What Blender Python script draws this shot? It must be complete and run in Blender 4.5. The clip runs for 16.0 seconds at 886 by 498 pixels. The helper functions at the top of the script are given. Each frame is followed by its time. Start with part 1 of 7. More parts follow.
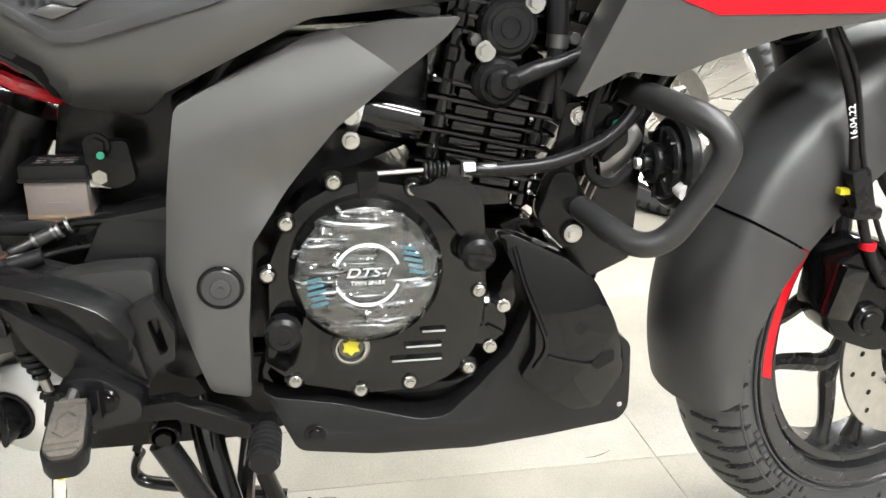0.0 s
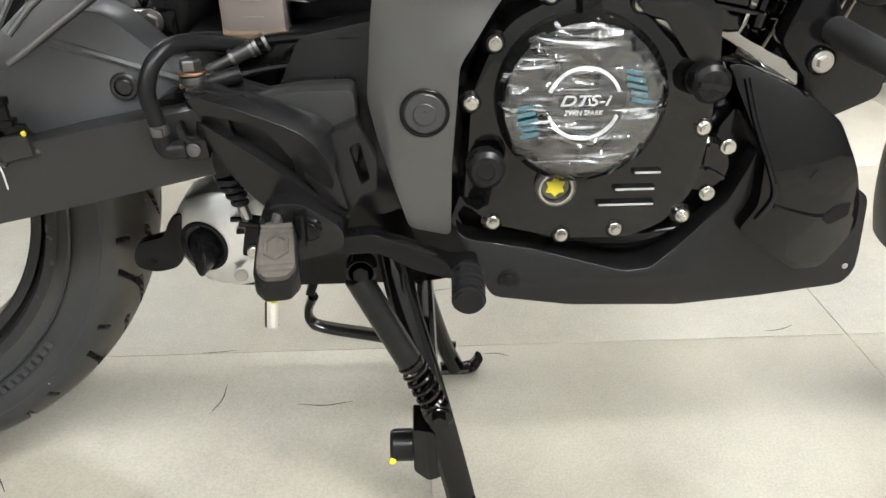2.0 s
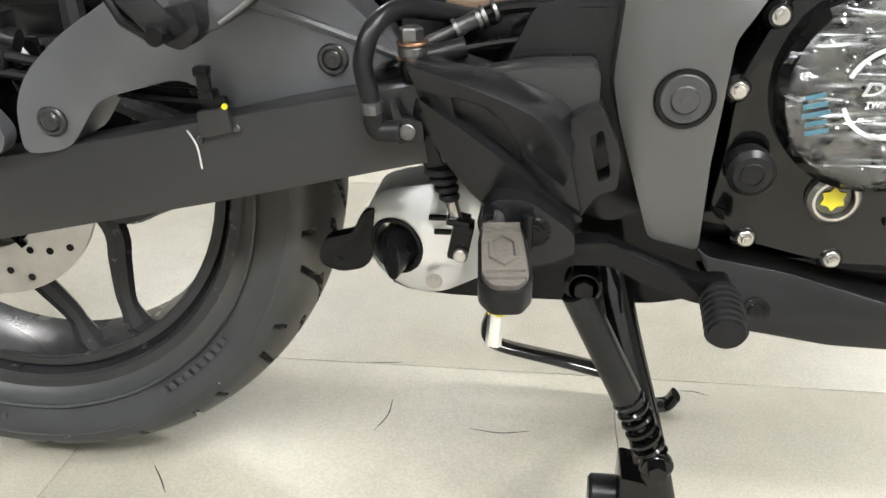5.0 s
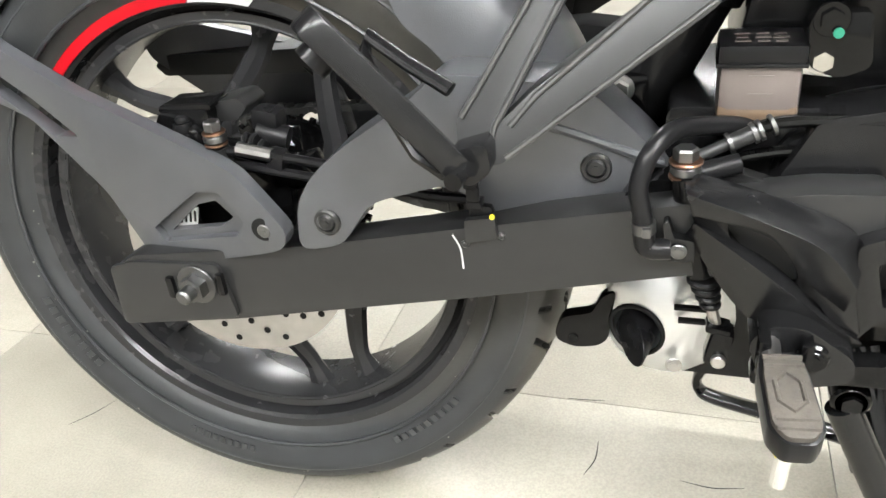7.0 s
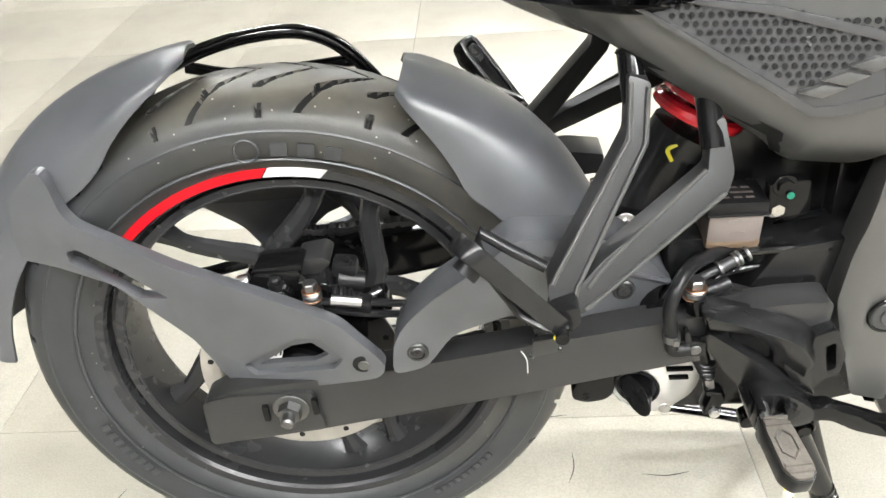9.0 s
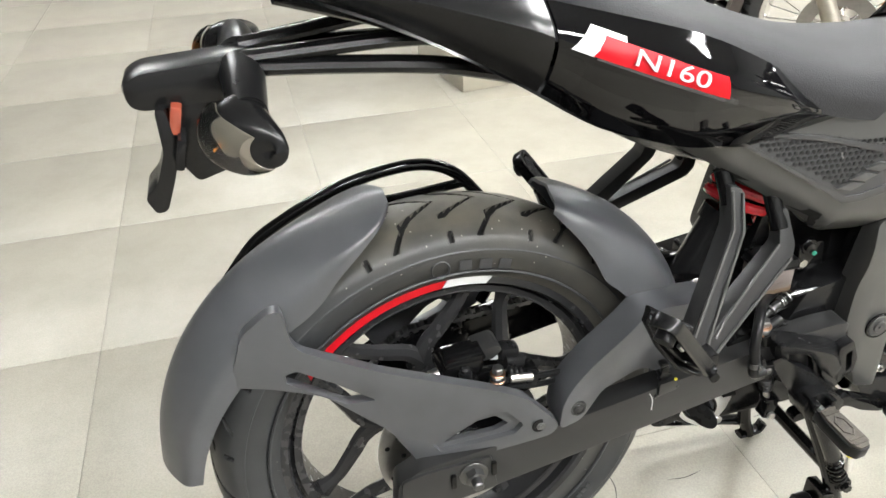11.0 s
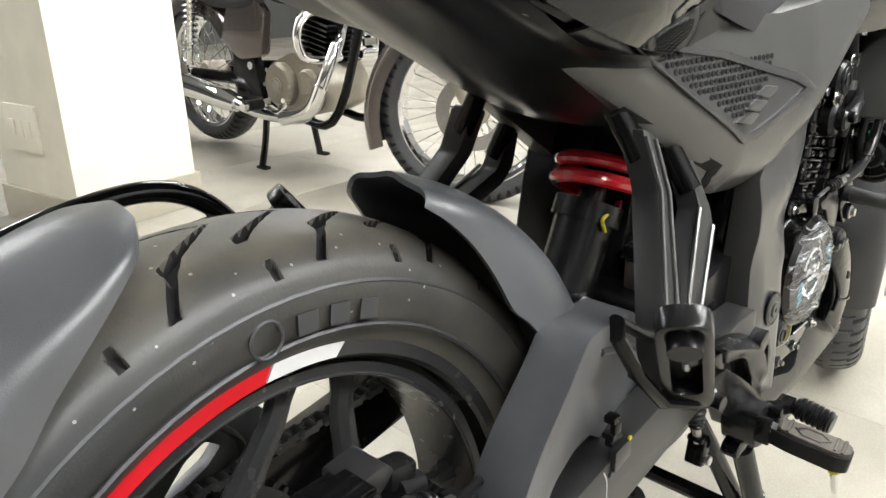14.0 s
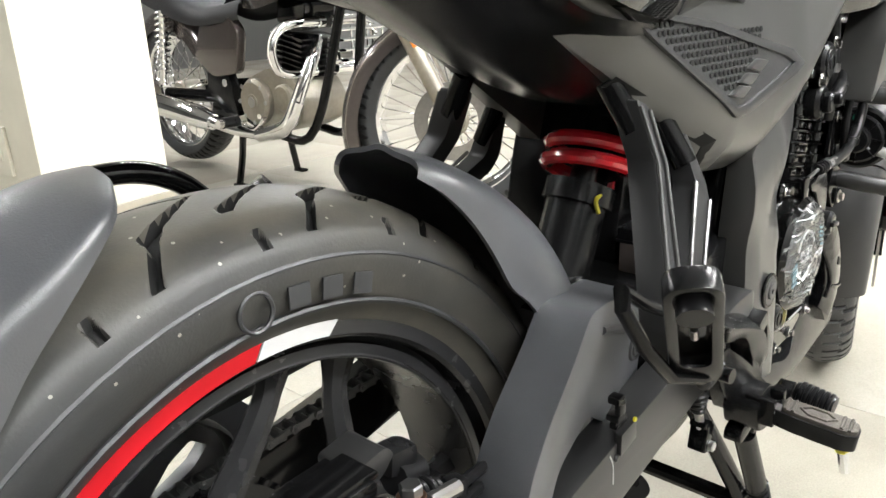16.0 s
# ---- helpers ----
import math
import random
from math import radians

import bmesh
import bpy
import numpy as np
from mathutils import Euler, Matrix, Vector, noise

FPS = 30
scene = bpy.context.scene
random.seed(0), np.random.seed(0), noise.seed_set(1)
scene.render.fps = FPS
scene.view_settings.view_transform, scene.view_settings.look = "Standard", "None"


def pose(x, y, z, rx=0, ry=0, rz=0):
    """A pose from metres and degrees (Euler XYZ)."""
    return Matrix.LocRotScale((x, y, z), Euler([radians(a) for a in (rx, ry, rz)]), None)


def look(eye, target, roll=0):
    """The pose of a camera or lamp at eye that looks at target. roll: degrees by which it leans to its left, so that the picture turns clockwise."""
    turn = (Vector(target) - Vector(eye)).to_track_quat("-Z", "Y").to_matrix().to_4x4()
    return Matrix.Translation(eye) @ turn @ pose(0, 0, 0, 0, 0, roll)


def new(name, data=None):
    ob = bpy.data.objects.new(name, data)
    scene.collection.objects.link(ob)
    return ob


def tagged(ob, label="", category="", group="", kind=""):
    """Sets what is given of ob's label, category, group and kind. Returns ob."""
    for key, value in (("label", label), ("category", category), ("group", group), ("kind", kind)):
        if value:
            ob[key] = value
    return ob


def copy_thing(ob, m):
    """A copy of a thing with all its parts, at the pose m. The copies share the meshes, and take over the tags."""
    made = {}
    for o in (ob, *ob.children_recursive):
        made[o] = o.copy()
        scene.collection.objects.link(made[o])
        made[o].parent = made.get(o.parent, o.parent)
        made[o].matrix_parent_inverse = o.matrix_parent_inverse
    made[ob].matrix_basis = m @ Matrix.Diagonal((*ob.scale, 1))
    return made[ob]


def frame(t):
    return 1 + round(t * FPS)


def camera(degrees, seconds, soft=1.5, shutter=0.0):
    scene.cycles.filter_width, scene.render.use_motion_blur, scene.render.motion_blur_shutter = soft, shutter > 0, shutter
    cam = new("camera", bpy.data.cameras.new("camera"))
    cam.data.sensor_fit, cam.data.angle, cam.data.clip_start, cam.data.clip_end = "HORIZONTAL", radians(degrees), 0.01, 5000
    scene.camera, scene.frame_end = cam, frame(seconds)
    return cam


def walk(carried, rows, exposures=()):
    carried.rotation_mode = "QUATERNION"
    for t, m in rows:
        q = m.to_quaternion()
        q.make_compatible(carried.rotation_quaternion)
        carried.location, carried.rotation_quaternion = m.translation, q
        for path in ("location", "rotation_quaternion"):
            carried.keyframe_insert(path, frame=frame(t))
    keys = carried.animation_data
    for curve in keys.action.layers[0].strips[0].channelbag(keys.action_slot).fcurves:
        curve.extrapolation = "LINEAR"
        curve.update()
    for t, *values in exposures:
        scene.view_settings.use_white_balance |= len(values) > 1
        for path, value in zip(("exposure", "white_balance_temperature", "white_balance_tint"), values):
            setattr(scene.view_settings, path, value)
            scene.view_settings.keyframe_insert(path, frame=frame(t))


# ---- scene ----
cam = camera(59.7, 16.0)
PATH = [
    (0, (0.671, -0.798, 0.718), (1.037, 1.045, 0.031), 1.5),
    (0.5, (0.666, -0.798, 0.703), (0.988, 1.031, -0.04), 1.4),
    (1, (0.641, -0.791, 0.689), (0.873, 1.02, -0.128), 0.6),
    (1.5, (0.611, -0.77, 0.672), (0.733, 1.011, -0.229), -0.3),
    (2, (0.591, -0.745, 0.651), (0.661, 1.006, -0.313), -0.4),
    (2.5, (0.576, -0.729, 0.643), (0.621, 1.005, -0.353), -0.4),
    (3, (0.573, -0.707, 0.637), (0.603, 1.015, -0.379), -0.6),
    (3.5, (0.561, -0.695, 0.63), (0.529, 1.011, -0.413), -1.4),
    (3.7, (0.552, -0.695, 0.63), (0.485, 1.008, -0.416), -1.6),
    (5.8, (0.48, -0.643, 0.581), (0.101, 1.125, -0.274), -2.1),
    (6, (0.468, -0.647, 0.604), (0.056, 1.094, -0.291), -2.6),
    (6.5, (0.431, -0.658, 0.647), (-0.061, 1.048, -0.273), -3.7),
    (7, (0.416, -0.638, 0.709), (-0.168, 0.989, -0.296), -6.2),
    (7.5, (0.387, -0.626, 0.759), (-0.188, 0.958, -0.319), -6.7),
    (8, (0.35, -0.649, 0.805), (-0.06, 0.941, -0.336), -6.3),
    (8.5, (0.283, -0.697, 0.89), (0.054, 0.922, -0.262), -5.9),
    (9, (0.218, -0.724, 0.948), (0.104, 0.917, -0.19), -4.6),
    (9.5, (0.164, -0.735, 1.013), (0.152, 0.91, -0.125), -3.5),
    (10, (0.081, -0.808, 1.082), (0.144, 0.869, -0.004), -3.4),
    (10.2, (0.03, -0.835, 1.108), (0.148, 0.85, 0.037), -2.6),
    (12.3, (-0.43, -0.649, 1.124), (0.532, 0.778, 0.106), -3.1),
    (12.5, (-0.418, -0.607, 1.094), (0.601, 0.782, 0.079), -2.6),
    (13, (-0.343, -0.508, 0.995), (0.809, 0.81, 0.028), -1.0),
    (13.5, (-0.253, -0.431, 0.885), (1.015, 0.869, 0.048), -0.3),
    (14, (-0.232, -0.429, 0.822), (1.115, 0.878, 0.13), -1.4),
    (14.5, (-0.229, -0.42, 0.808), (1.158, 0.874, 0.176), -2.6),
    (15, (-0.217, -0.398, 0.794), (1.18, 0.887, 0.165), -3.0),
    (15.5, (-0.214, -0.391, 0.788), (1.188, 0.886, 0.154), -2.9),
    (16, (-0.232, -0.412, 0.783), (1.165, 0.866, 0.139), -2.6),
]
walk(cam, [(t, look(e, g, r)) for t, e, g, r in PATH], exposures=[(0.0, 1.4), (0.5, 1.42), (1.0, 1.7), (1.5, 1.6), (2.0, 1.05), (3.0, 1.15), (5.8, 1.45), (8.0, 1.8), (9.0, 1.8), (10.2, 1.5), (12.3, 1.0), (13.5, 1.05), (14.5, 1.4), (16.0, 1.35)])


from mathutils.bvhtree import BVHTree

# ---- world and light ----
world = bpy.data.worlds.new("showroom_air")
scene.world = world
world.use_nodes = True
world.node_tree.nodes["Background"].inputs[0].default_value = (0.8, 0.88, 1.0, 1)
world.node_tree.nodes["Background"].inputs[1].default_value = 0.15

CEILING = 3.1


# ---- materials ----
def material(name, color, rough=0.5, metal=0.0, vary=0.12, scale=60.0, bump=0.0, bump_scale=400.0, coat=0.0, spread=0.015, spec=0.5):
    """A surface with colour and gloss that vary at two scales, and fine relief."""
    m = bpy.data.materials.new(name)
    m.use_nodes = True
    nt = m.node_tree
    b = nt.nodes["Principled BSDF"]
    b.inputs["Metallic"].default_value = metal
    b.inputs["Specular IOR Level"].default_value = spec
    if coat:
        b.inputs["Coat Weight"].default_value = coat
        b.inputs["Coat Roughness"].default_value = 0.04
    tc = nt.nodes.new("ShaderNodeTexCoord")
    big = nt.nodes.new("ShaderNodeTexNoise")
    big.inputs["Scale"].default_value = scale / 8
    big.inputs["Detail"].default_value = 3
    fine = nt.nodes.new("ShaderNodeTexNoise")
    fine.inputs["Scale"].default_value = scale
    fine.inputs["Detail"].default_value = 5
    for n in (big, fine):
        nt.links.new(tc.outputs["Object"], n.inputs["Vector"])
    add = nt.nodes.new("ShaderNodeMath")
    add.operation = "ADD"
    nt.links.new(big.outputs["Fac"], add.inputs[0])
    nt.links.new(fine.outputs["Fac"], add.inputs[1])
    ramp = nt.nodes.new("ShaderNodeMapRange")
    ramp.inputs["From Min"].default_value, ramp.inputs["From Max"].default_value = 0.6, 1.4
    ramp.inputs["To Min"].default_value, ramp.inputs["To Max"].default_value = 1 - vary, 1 + vary
    nt.links.new(add.outputs[0], ramp.inputs["Value"])
    mul = nt.nodes.new("ShaderNodeVectorMath")
    mul.operation = "SCALE"
    mul.inputs[0].default_value = color[:3]
    nt.links.new(ramp.outputs[0], mul.inputs["Scale"])
    nt.links.new(mul.outputs[0], b.inputs["Base Color"])
    rr = nt.nodes.new("ShaderNodeMapRange")
    rr.inputs["From Min"].default_value, rr.inputs["From Max"].default_value = 0.6, 1.4
    rr.inputs["To Min"].default_value, rr.inputs["To Max"].default_value = max(0.02, rough - spread), min(1, rough + spread)
    nt.links.new(add.outputs[0], rr.inputs["Value"])
    nt.links.new(rr.outputs[0], b.inputs["Roughness"])
    if bump:
        relief = nt.nodes.new("ShaderNodeTexNoise")
        relief.inputs["Scale"].default_value = bump_scale
        relief.inputs["Detail"].default_value = 3
        nt.links.new(tc.outputs["Object"], relief.inputs["Vector"])
        bp = nt.nodes.new("ShaderNodeBump")
        bp.inputs["Strength"].default_value = bump
        bp.inputs["Distance"].default_value = 0.002
        nt.links.new(relief.outputs["Fac"], bp.inputs["Height"])
        nt.links.new(bp.outputs["Normal"], b.inputs["Normal"])
    return m


MATTE = material("matte_black_plastic", (0.006, 0.006, 0.0064), 0.26, spec=0.3)
SATIN = material("satin_charcoal_paint", (0.042, 0.0415, 0.04), 0.29, metal=0.2, vary=0.03, spread=0.004, spec=0.8)
BAR = material("matt_black_coating", (0.015, 0.015, 0.0155), 0.42, vary=0.12, spec=0.42)
FENDER = material("matt_black_mudguard_plastic", (0.024, 0.024, 0.0245), 0.45, spec=0.5, vary=0.15, scale=30)
GREY = material("dark_grey_moulded_plastic", (0.053, 0.0545, 0.0595), 0.36, bump=0.1, bump_scale=900, spec=0.6, vary=0.2, scale=22)
FRAME = material("black_powder_coat", (0.0035, 0.0035, 0.0037), 0.12, spec=0.19)
ENGINE = material("gloss_black_engine_paint", (0.0025, 0.0025, 0.0025), 0.09, spec=0.4)
GLOSS = material("gloss_black_paint", (0.002, 0.002, 0.0024), 0.04, coat=0.0, vary=0.03, spread=0.01, spec=0.33)
RIM = material("satin_black_alloy", (0.018, 0.018, 0.019), 0.27, spread=0.01, vary=0.06, spec=0.3)
TYRE = material("tyre_rubber", (0.024, 0.025, 0.0265), 0.45, vary=0.3, scale=30, bump=0.2, bump_scale=500)
SWING = material("satin_black_swingarm_coat", (0.015, 0.015, 0.0152), 0.33, spec=0.4, vary=0.1)
TYREWALL = material("raised_rubber_marks", (0.022, 0.023, 0.025), 0.42)
RUBBER = material("black_rubber", (0.007, 0.007, 0.0075), 0.28, spec=0.17)
DUSTY = material("dusty_rubber_pad", (0.045, 0.039, 0.032), 0.8, vary=0.4, scale=120, bump=0.4)
# blacker than the tread: the shade down in the grooves, put into the colour
GROOVE = material("shaded_groove_rubber", (0.008, 0.008, 0.008), 0.6, spec=0.2)
GUNMETAL = material("dark_phosphated_steel", (0.14, 0.14, 0.14), 0.42, metal=1.0, vary=0.2)
STEEL = material("bare_steel", (0.42, 0.41, 0.4), 0.3, metal=1.0, vary=0.15)
ZINC = material("zinc_bolt", (0.45, 0.44, 0.42), 0.27, metal=1.0, vary=0.2)
ALLOY = material("brushed_silver_cover", (0.66, 0.67, 0.68), 0.3, metal=0.9, vary=0.06)
CHROME = material("chrome", (0.85, 0.85, 0.86), 0.07, metal=1.0, vary=0.03, spread=0.03)
COPPER = material("copper_washer", (0.42, 0.25, 0.17), 0.3, metal=1.0)
RED = material("red_decal", (0.35, 0.004, 0.009), 0.4, vary=0.05, spec=0.15)
REDSPRING = material("red_spring_paint", (0.5, 0.012, 0.02), 0.2, coat=0.7, vary=0.08)
WHITE = material("white_decal", (0.42, 0.42, 0.42), 0.35, vary=0.06)
SEAT = material("grey_seat_vinyl", (0.022, 0.022, 0.024), 0.6, bump=0.3, bump_scale=500, spec=0.22)
SILVERTRIM = material("satin_silver_trim", (0.065, 0.065, 0.067), 0.27, metal=0.6, vary=0.04, spread=0.004)
CLOUDY = material("cloudy_plastic", (0.11, 0.092, 0.085), 0.28, vary=0.12)
FLUID = material("amber_fluid_band", (0.12, 0.083, 0.055), 0.3, vary=0.1)
YELLOW = material("yellow_paint_mark", (0.5, 0.43, 0.02), 0.5)
GREEN = material("green_paint_mark", (0.01, 0.16, 0.1), 0.5)
OIL = material("oil_sight", (0.035, 0.035, 0.02), 0.1, coat=0.8)
AMBER = material("amber_lens", (0.75, 0.28, 0.06), 0.15, coat=0.6)
REFLECT = material("dark_red_reflector", (0.22, 0.045, 0.025), 0.2, coat=0.5)
WALLPAINT = material("cream_wall_paint", (0.6, 0.57, 0.48), 0.7, vary=0.08, scale=12, bump=0.1, bump_scale=120)
# tones of the added walls are set for bounce and reflections on the bike
ROOMPAINT = material("dark_grey_wall_paint", (0.075, 0.075, 0.072), 0.7, vary=0.05, scale=6, bump=0.1, bump_scale=120)
BOUNCEPAINT = material("pale_grey_bounce_paint", (0.28, 0.28, 0.275), 0.7, vary=0.05, scale=6, bump=0.1, bump_scale=120)
CEILPAINT = material("grey_ceiling_paint", (0.3, 0.3, 0.295), 0.8, vary=0.03, scale=6)
CRUISERPAINT = material("brown_grey_metallic_paint", (0.09, 0.075, 0.07), 0.18, metal=0.5, coat=0.8)
CASTALLOY = material("cast_alloy_engine", (0.36, 0.33, 0.28), 0.42, metal=0.8, vary=0.12)
SKIRTING = material("beige_skirting_tile", (0.3, 0.275, 0.22), 0.3, vary=0.06, scale=14)
STICKER = material("white_paper_sticker", (0.75, 0.75, 0.74), 0.6)
ORANGE = material("orange_reflector", (0.9, 0.25, 0.03), 0.2, coat=0.5)
# flat black: shade inside holes, slots and grooves put into the colour; also print
DARK = material("recess_shade_and_print_black", (0.004, 0.004, 0.004), 0.7, spec=0.2)


def floor_material():
    m = material("beige_vitrified_tile", (0.25, 0.232, 0.196), 0.4, vary=0.02, scale=9, spread=0.004, coat=0.0, spec=0.25)
    nt = m.node_tree
    b = nt.nodes["Principled BSDF"]
    src = b.inputs["Base Color"].links[0].from_socket
    tc = nt.nodes.new("ShaderNodeTexCoord")
    speck = nt.nodes.new("ShaderNodeTexNoise")
    speck.inputs["Scale"].default_value = 330
    speck.inputs["Detail"].default_value = 3
    dirt = nt.nodes.new("ShaderNodeTexNoise")
    dirt.inputs["Scale"].default_value = 5.5
    dirt.inputs["Detail"].default_value = 7
    dirt.inputs["Roughness"].default_value = 0.65
    info = nt.nodes.new("ShaderNodeObjectInfo")
    shift = nt.nodes.new("ShaderNodeVectorMath")
    shift.operation = "MULTIPLY_ADD"
    shift.inputs[1].default_value = (37.0, 53.0, 11.0)
    nt.links.new(info.outputs["Random"], shift.inputs[0])
    nt.links.new(tc.outputs["Object"], shift.inputs[2])
    for n in nt.nodes:
        if n.type == "TEX_NOISE":
            nt.links.new(shift.outputs[0], n.inputs["Vector"])
    place = nt.nodes.new("ShaderNodeNewGeometry")
    nt.links.new(place.outputs["Position"], dirt.inputs["Vector"])
    mr = nt.nodes.new("ShaderNodeMapRange")
    mr.inputs["From Min"].default_value, mr.inputs["From Max"].default_value = 0.35, 0.65
    mr.inputs["To Min"].default_value, mr.inputs["To Max"].default_value = 0.9, 1.07
    nt.links.new(speck.outputs["Fac"], mr.inputs["Value"])
    worn = nt.nodes.new("ShaderNodeMapRange")
    worn.inputs["From Min"].default_value, worn.inputs["From Max"].default_value = 0.3, 0.58
    worn.inputs["To Min"].default_value, worn.inputs["To Max"].default_value = 0.86, 1.02
    nt.links.new(dirt.outputs["Fac"], worn.inputs["Value"])
    both = nt.nodes.new("ShaderNodeMath")
    both.operation = "MULTIPLY"
    nt.links.new(mr.outputs[0], both.inputs[0])
    nt.links.new(worn.outputs[0], both.inputs[1])
    mul = nt.nodes.new("ShaderNodeVectorMath")
    mul.operation = "SCALE"
    nt.links.new(src, mul.inputs[0])
    nt.links.new(both.outputs[0], mul.inputs["Scale"])
    nt.links.new(mul.outputs[0], b.inputs["Base Color"])
    return m


def film_material():
    """Thin clear wrinkled plastic film: gloss at a slant, with white streaks that paint lamp glints."""
    m = bpy.data.materials.new("clear_wrinkled_film")
    m.use_nodes = True
    nt = m.node_tree
    nt.nodes.remove(nt.nodes["Principled BSDF"])
    b = nt.nodes.new("ShaderNodeBsdfGlossy")
    b.inputs["Roughness"].default_value = 0.09
    clear = nt.nodes.new("ShaderNodeBsdfTransparent")
    fres = nt.nodes.new("ShaderNodeFresnel")
    fres.inputs["IOR"].default_value = 2.1
    blend = nt.nodes.new("ShaderNodeMixShader")
    milky_glint = nt.nodes.new("ShaderNodeBsdfDiffuse")
    milky_glint.inputs["Color"].default_value = (0.75, 0.77, 0.8, 1)
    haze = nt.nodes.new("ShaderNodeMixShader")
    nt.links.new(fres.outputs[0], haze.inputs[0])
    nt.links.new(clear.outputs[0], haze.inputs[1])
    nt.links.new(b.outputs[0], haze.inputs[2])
    # noise streaks of white diffuse: some milkiness, mostly painted lamp glints
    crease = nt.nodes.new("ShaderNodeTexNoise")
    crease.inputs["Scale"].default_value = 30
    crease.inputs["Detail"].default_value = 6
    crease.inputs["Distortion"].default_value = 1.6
    glint_amount = nt.nodes.new("ShaderNodeMapRange")
    glint_amount.inputs["From Min"].default_value, glint_amount.inputs["From Max"].default_value = 0.58, 0.72
    glint_amount.inputs["To Min"].default_value, glint_amount.inputs["To Max"].default_value = 0.012, 0.5
    nt.links.new(crease.outputs["Fac"], glint_amount.inputs["Value"])
    nt.links.new(glint_amount.outputs[0], blend.inputs[0])
    nt.links.new(milky_glint.outputs[0], blend.inputs[2])
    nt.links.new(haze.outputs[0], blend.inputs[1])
    nt.links.new(blend.outputs[0], nt.nodes["Material Output"].inputs["Surface"])
    tc = nt.nodes.new("ShaderNodeTexCoord")
    v = nt.nodes.new("ShaderNodeTexVoronoi")
    v.feature = "DISTANCE_TO_EDGE"
    v.inputs["Scale"].default_value = 17
    n = nt.nodes.new("ShaderNodeTexNoise")
    n.inputs["Scale"].default_value = 30
    nt.links.new(tc.outputs["Object"], n.inputs["Vector"])
    drawn = nt.nodes.new("ShaderNodeMapping")
    drawn.inputs["Rotation"].default_value = (0, 0.6, 0)
    drawn.inputs["Scale"].default_value = (0.35, 1, 3.4)
    nt.links.new(tc.outputs["Object"], drawn.inputs["Vector"])
    nt.links.new(drawn.outputs["Vector"], crease.inputs["Vector"])
    mix = nt.nodes.new("ShaderNodeVectorMath")
    mix.operation = "MULTIPLY_ADD"
    mix.inputs[1].default_value = (0.05, 0.05, 0.05)
    nt.links.new(n.outputs["Color"], mix.inputs[0])
    nt.links.new(tc.outputs["Object"], mix.inputs[2])
    nt.links.new(mix.outputs[0], v.inputs["Vector"])
    bp = nt.nodes.new("ShaderNodeBump")
    bp.inputs["Strength"].default_value = 1.0
    bp.inputs["Distance"].default_value = 0.02
    nt.links.new(v.outputs["Distance"], bp.inputs["Height"])
    nt.links.new(bp.outputs["Normal"], b.inputs["Normal"])
    nt.links.new(bp.outputs["Normal"], fres.inputs["Normal"])
    return m


def add_specks(m, color, scale, size):
    """Scattered dust specks on a surface."""
    nt = m.node_tree
    b = nt.nodes["Principled BSDF"]
    src = b.inputs["Base Color"].links[0].from_socket
    tc = nt.nodes.new("ShaderNodeTexCoord")
    v = nt.nodes.new("ShaderNodeTexVoronoi")
    v.inputs["Scale"].default_value = scale
    nt.links.new(tc.outputs["Object"], v.inputs["Vector"])
    near = nt.nodes.new("ShaderNodeMath")
    near.operation = "LESS_THAN"
    near.inputs[1].default_value = size
    nt.links.new(v.outputs["Distance"], near.inputs[0])
    patch = nt.nodes.new("ShaderNodeTexNoise")
    patch.inputs["Scale"].default_value = 9
    nt.links.new(tc.outputs["Object"], patch.inputs["Vector"])
    gate = nt.nodes.new("ShaderNodeMath")
    gate.operation = "GREATER_THAN"
    gate.inputs[1].default_value = 0.55
    nt.links.new(patch.outputs["Fac"], gate.inputs[0])
    both = nt.nodes.new("ShaderNodeMath")
    both.operation = "MULTIPLY"
    nt.links.new(near.outputs[0], both.inputs[0])
    nt.links.new(gate.outputs[0], both.inputs[1])
    dust = nt.nodes.new("ShaderNodeMix")
    dust.data_type = "RGBA"
    dust.inputs["B"].default_value = color
    nt.links.new(both.outputs[0], dust.inputs["Factor"])
    nt.links.new(src, dust.inputs["A"])
    nt.links.new(dust.outputs["Result"], b.inputs["Base Color"])


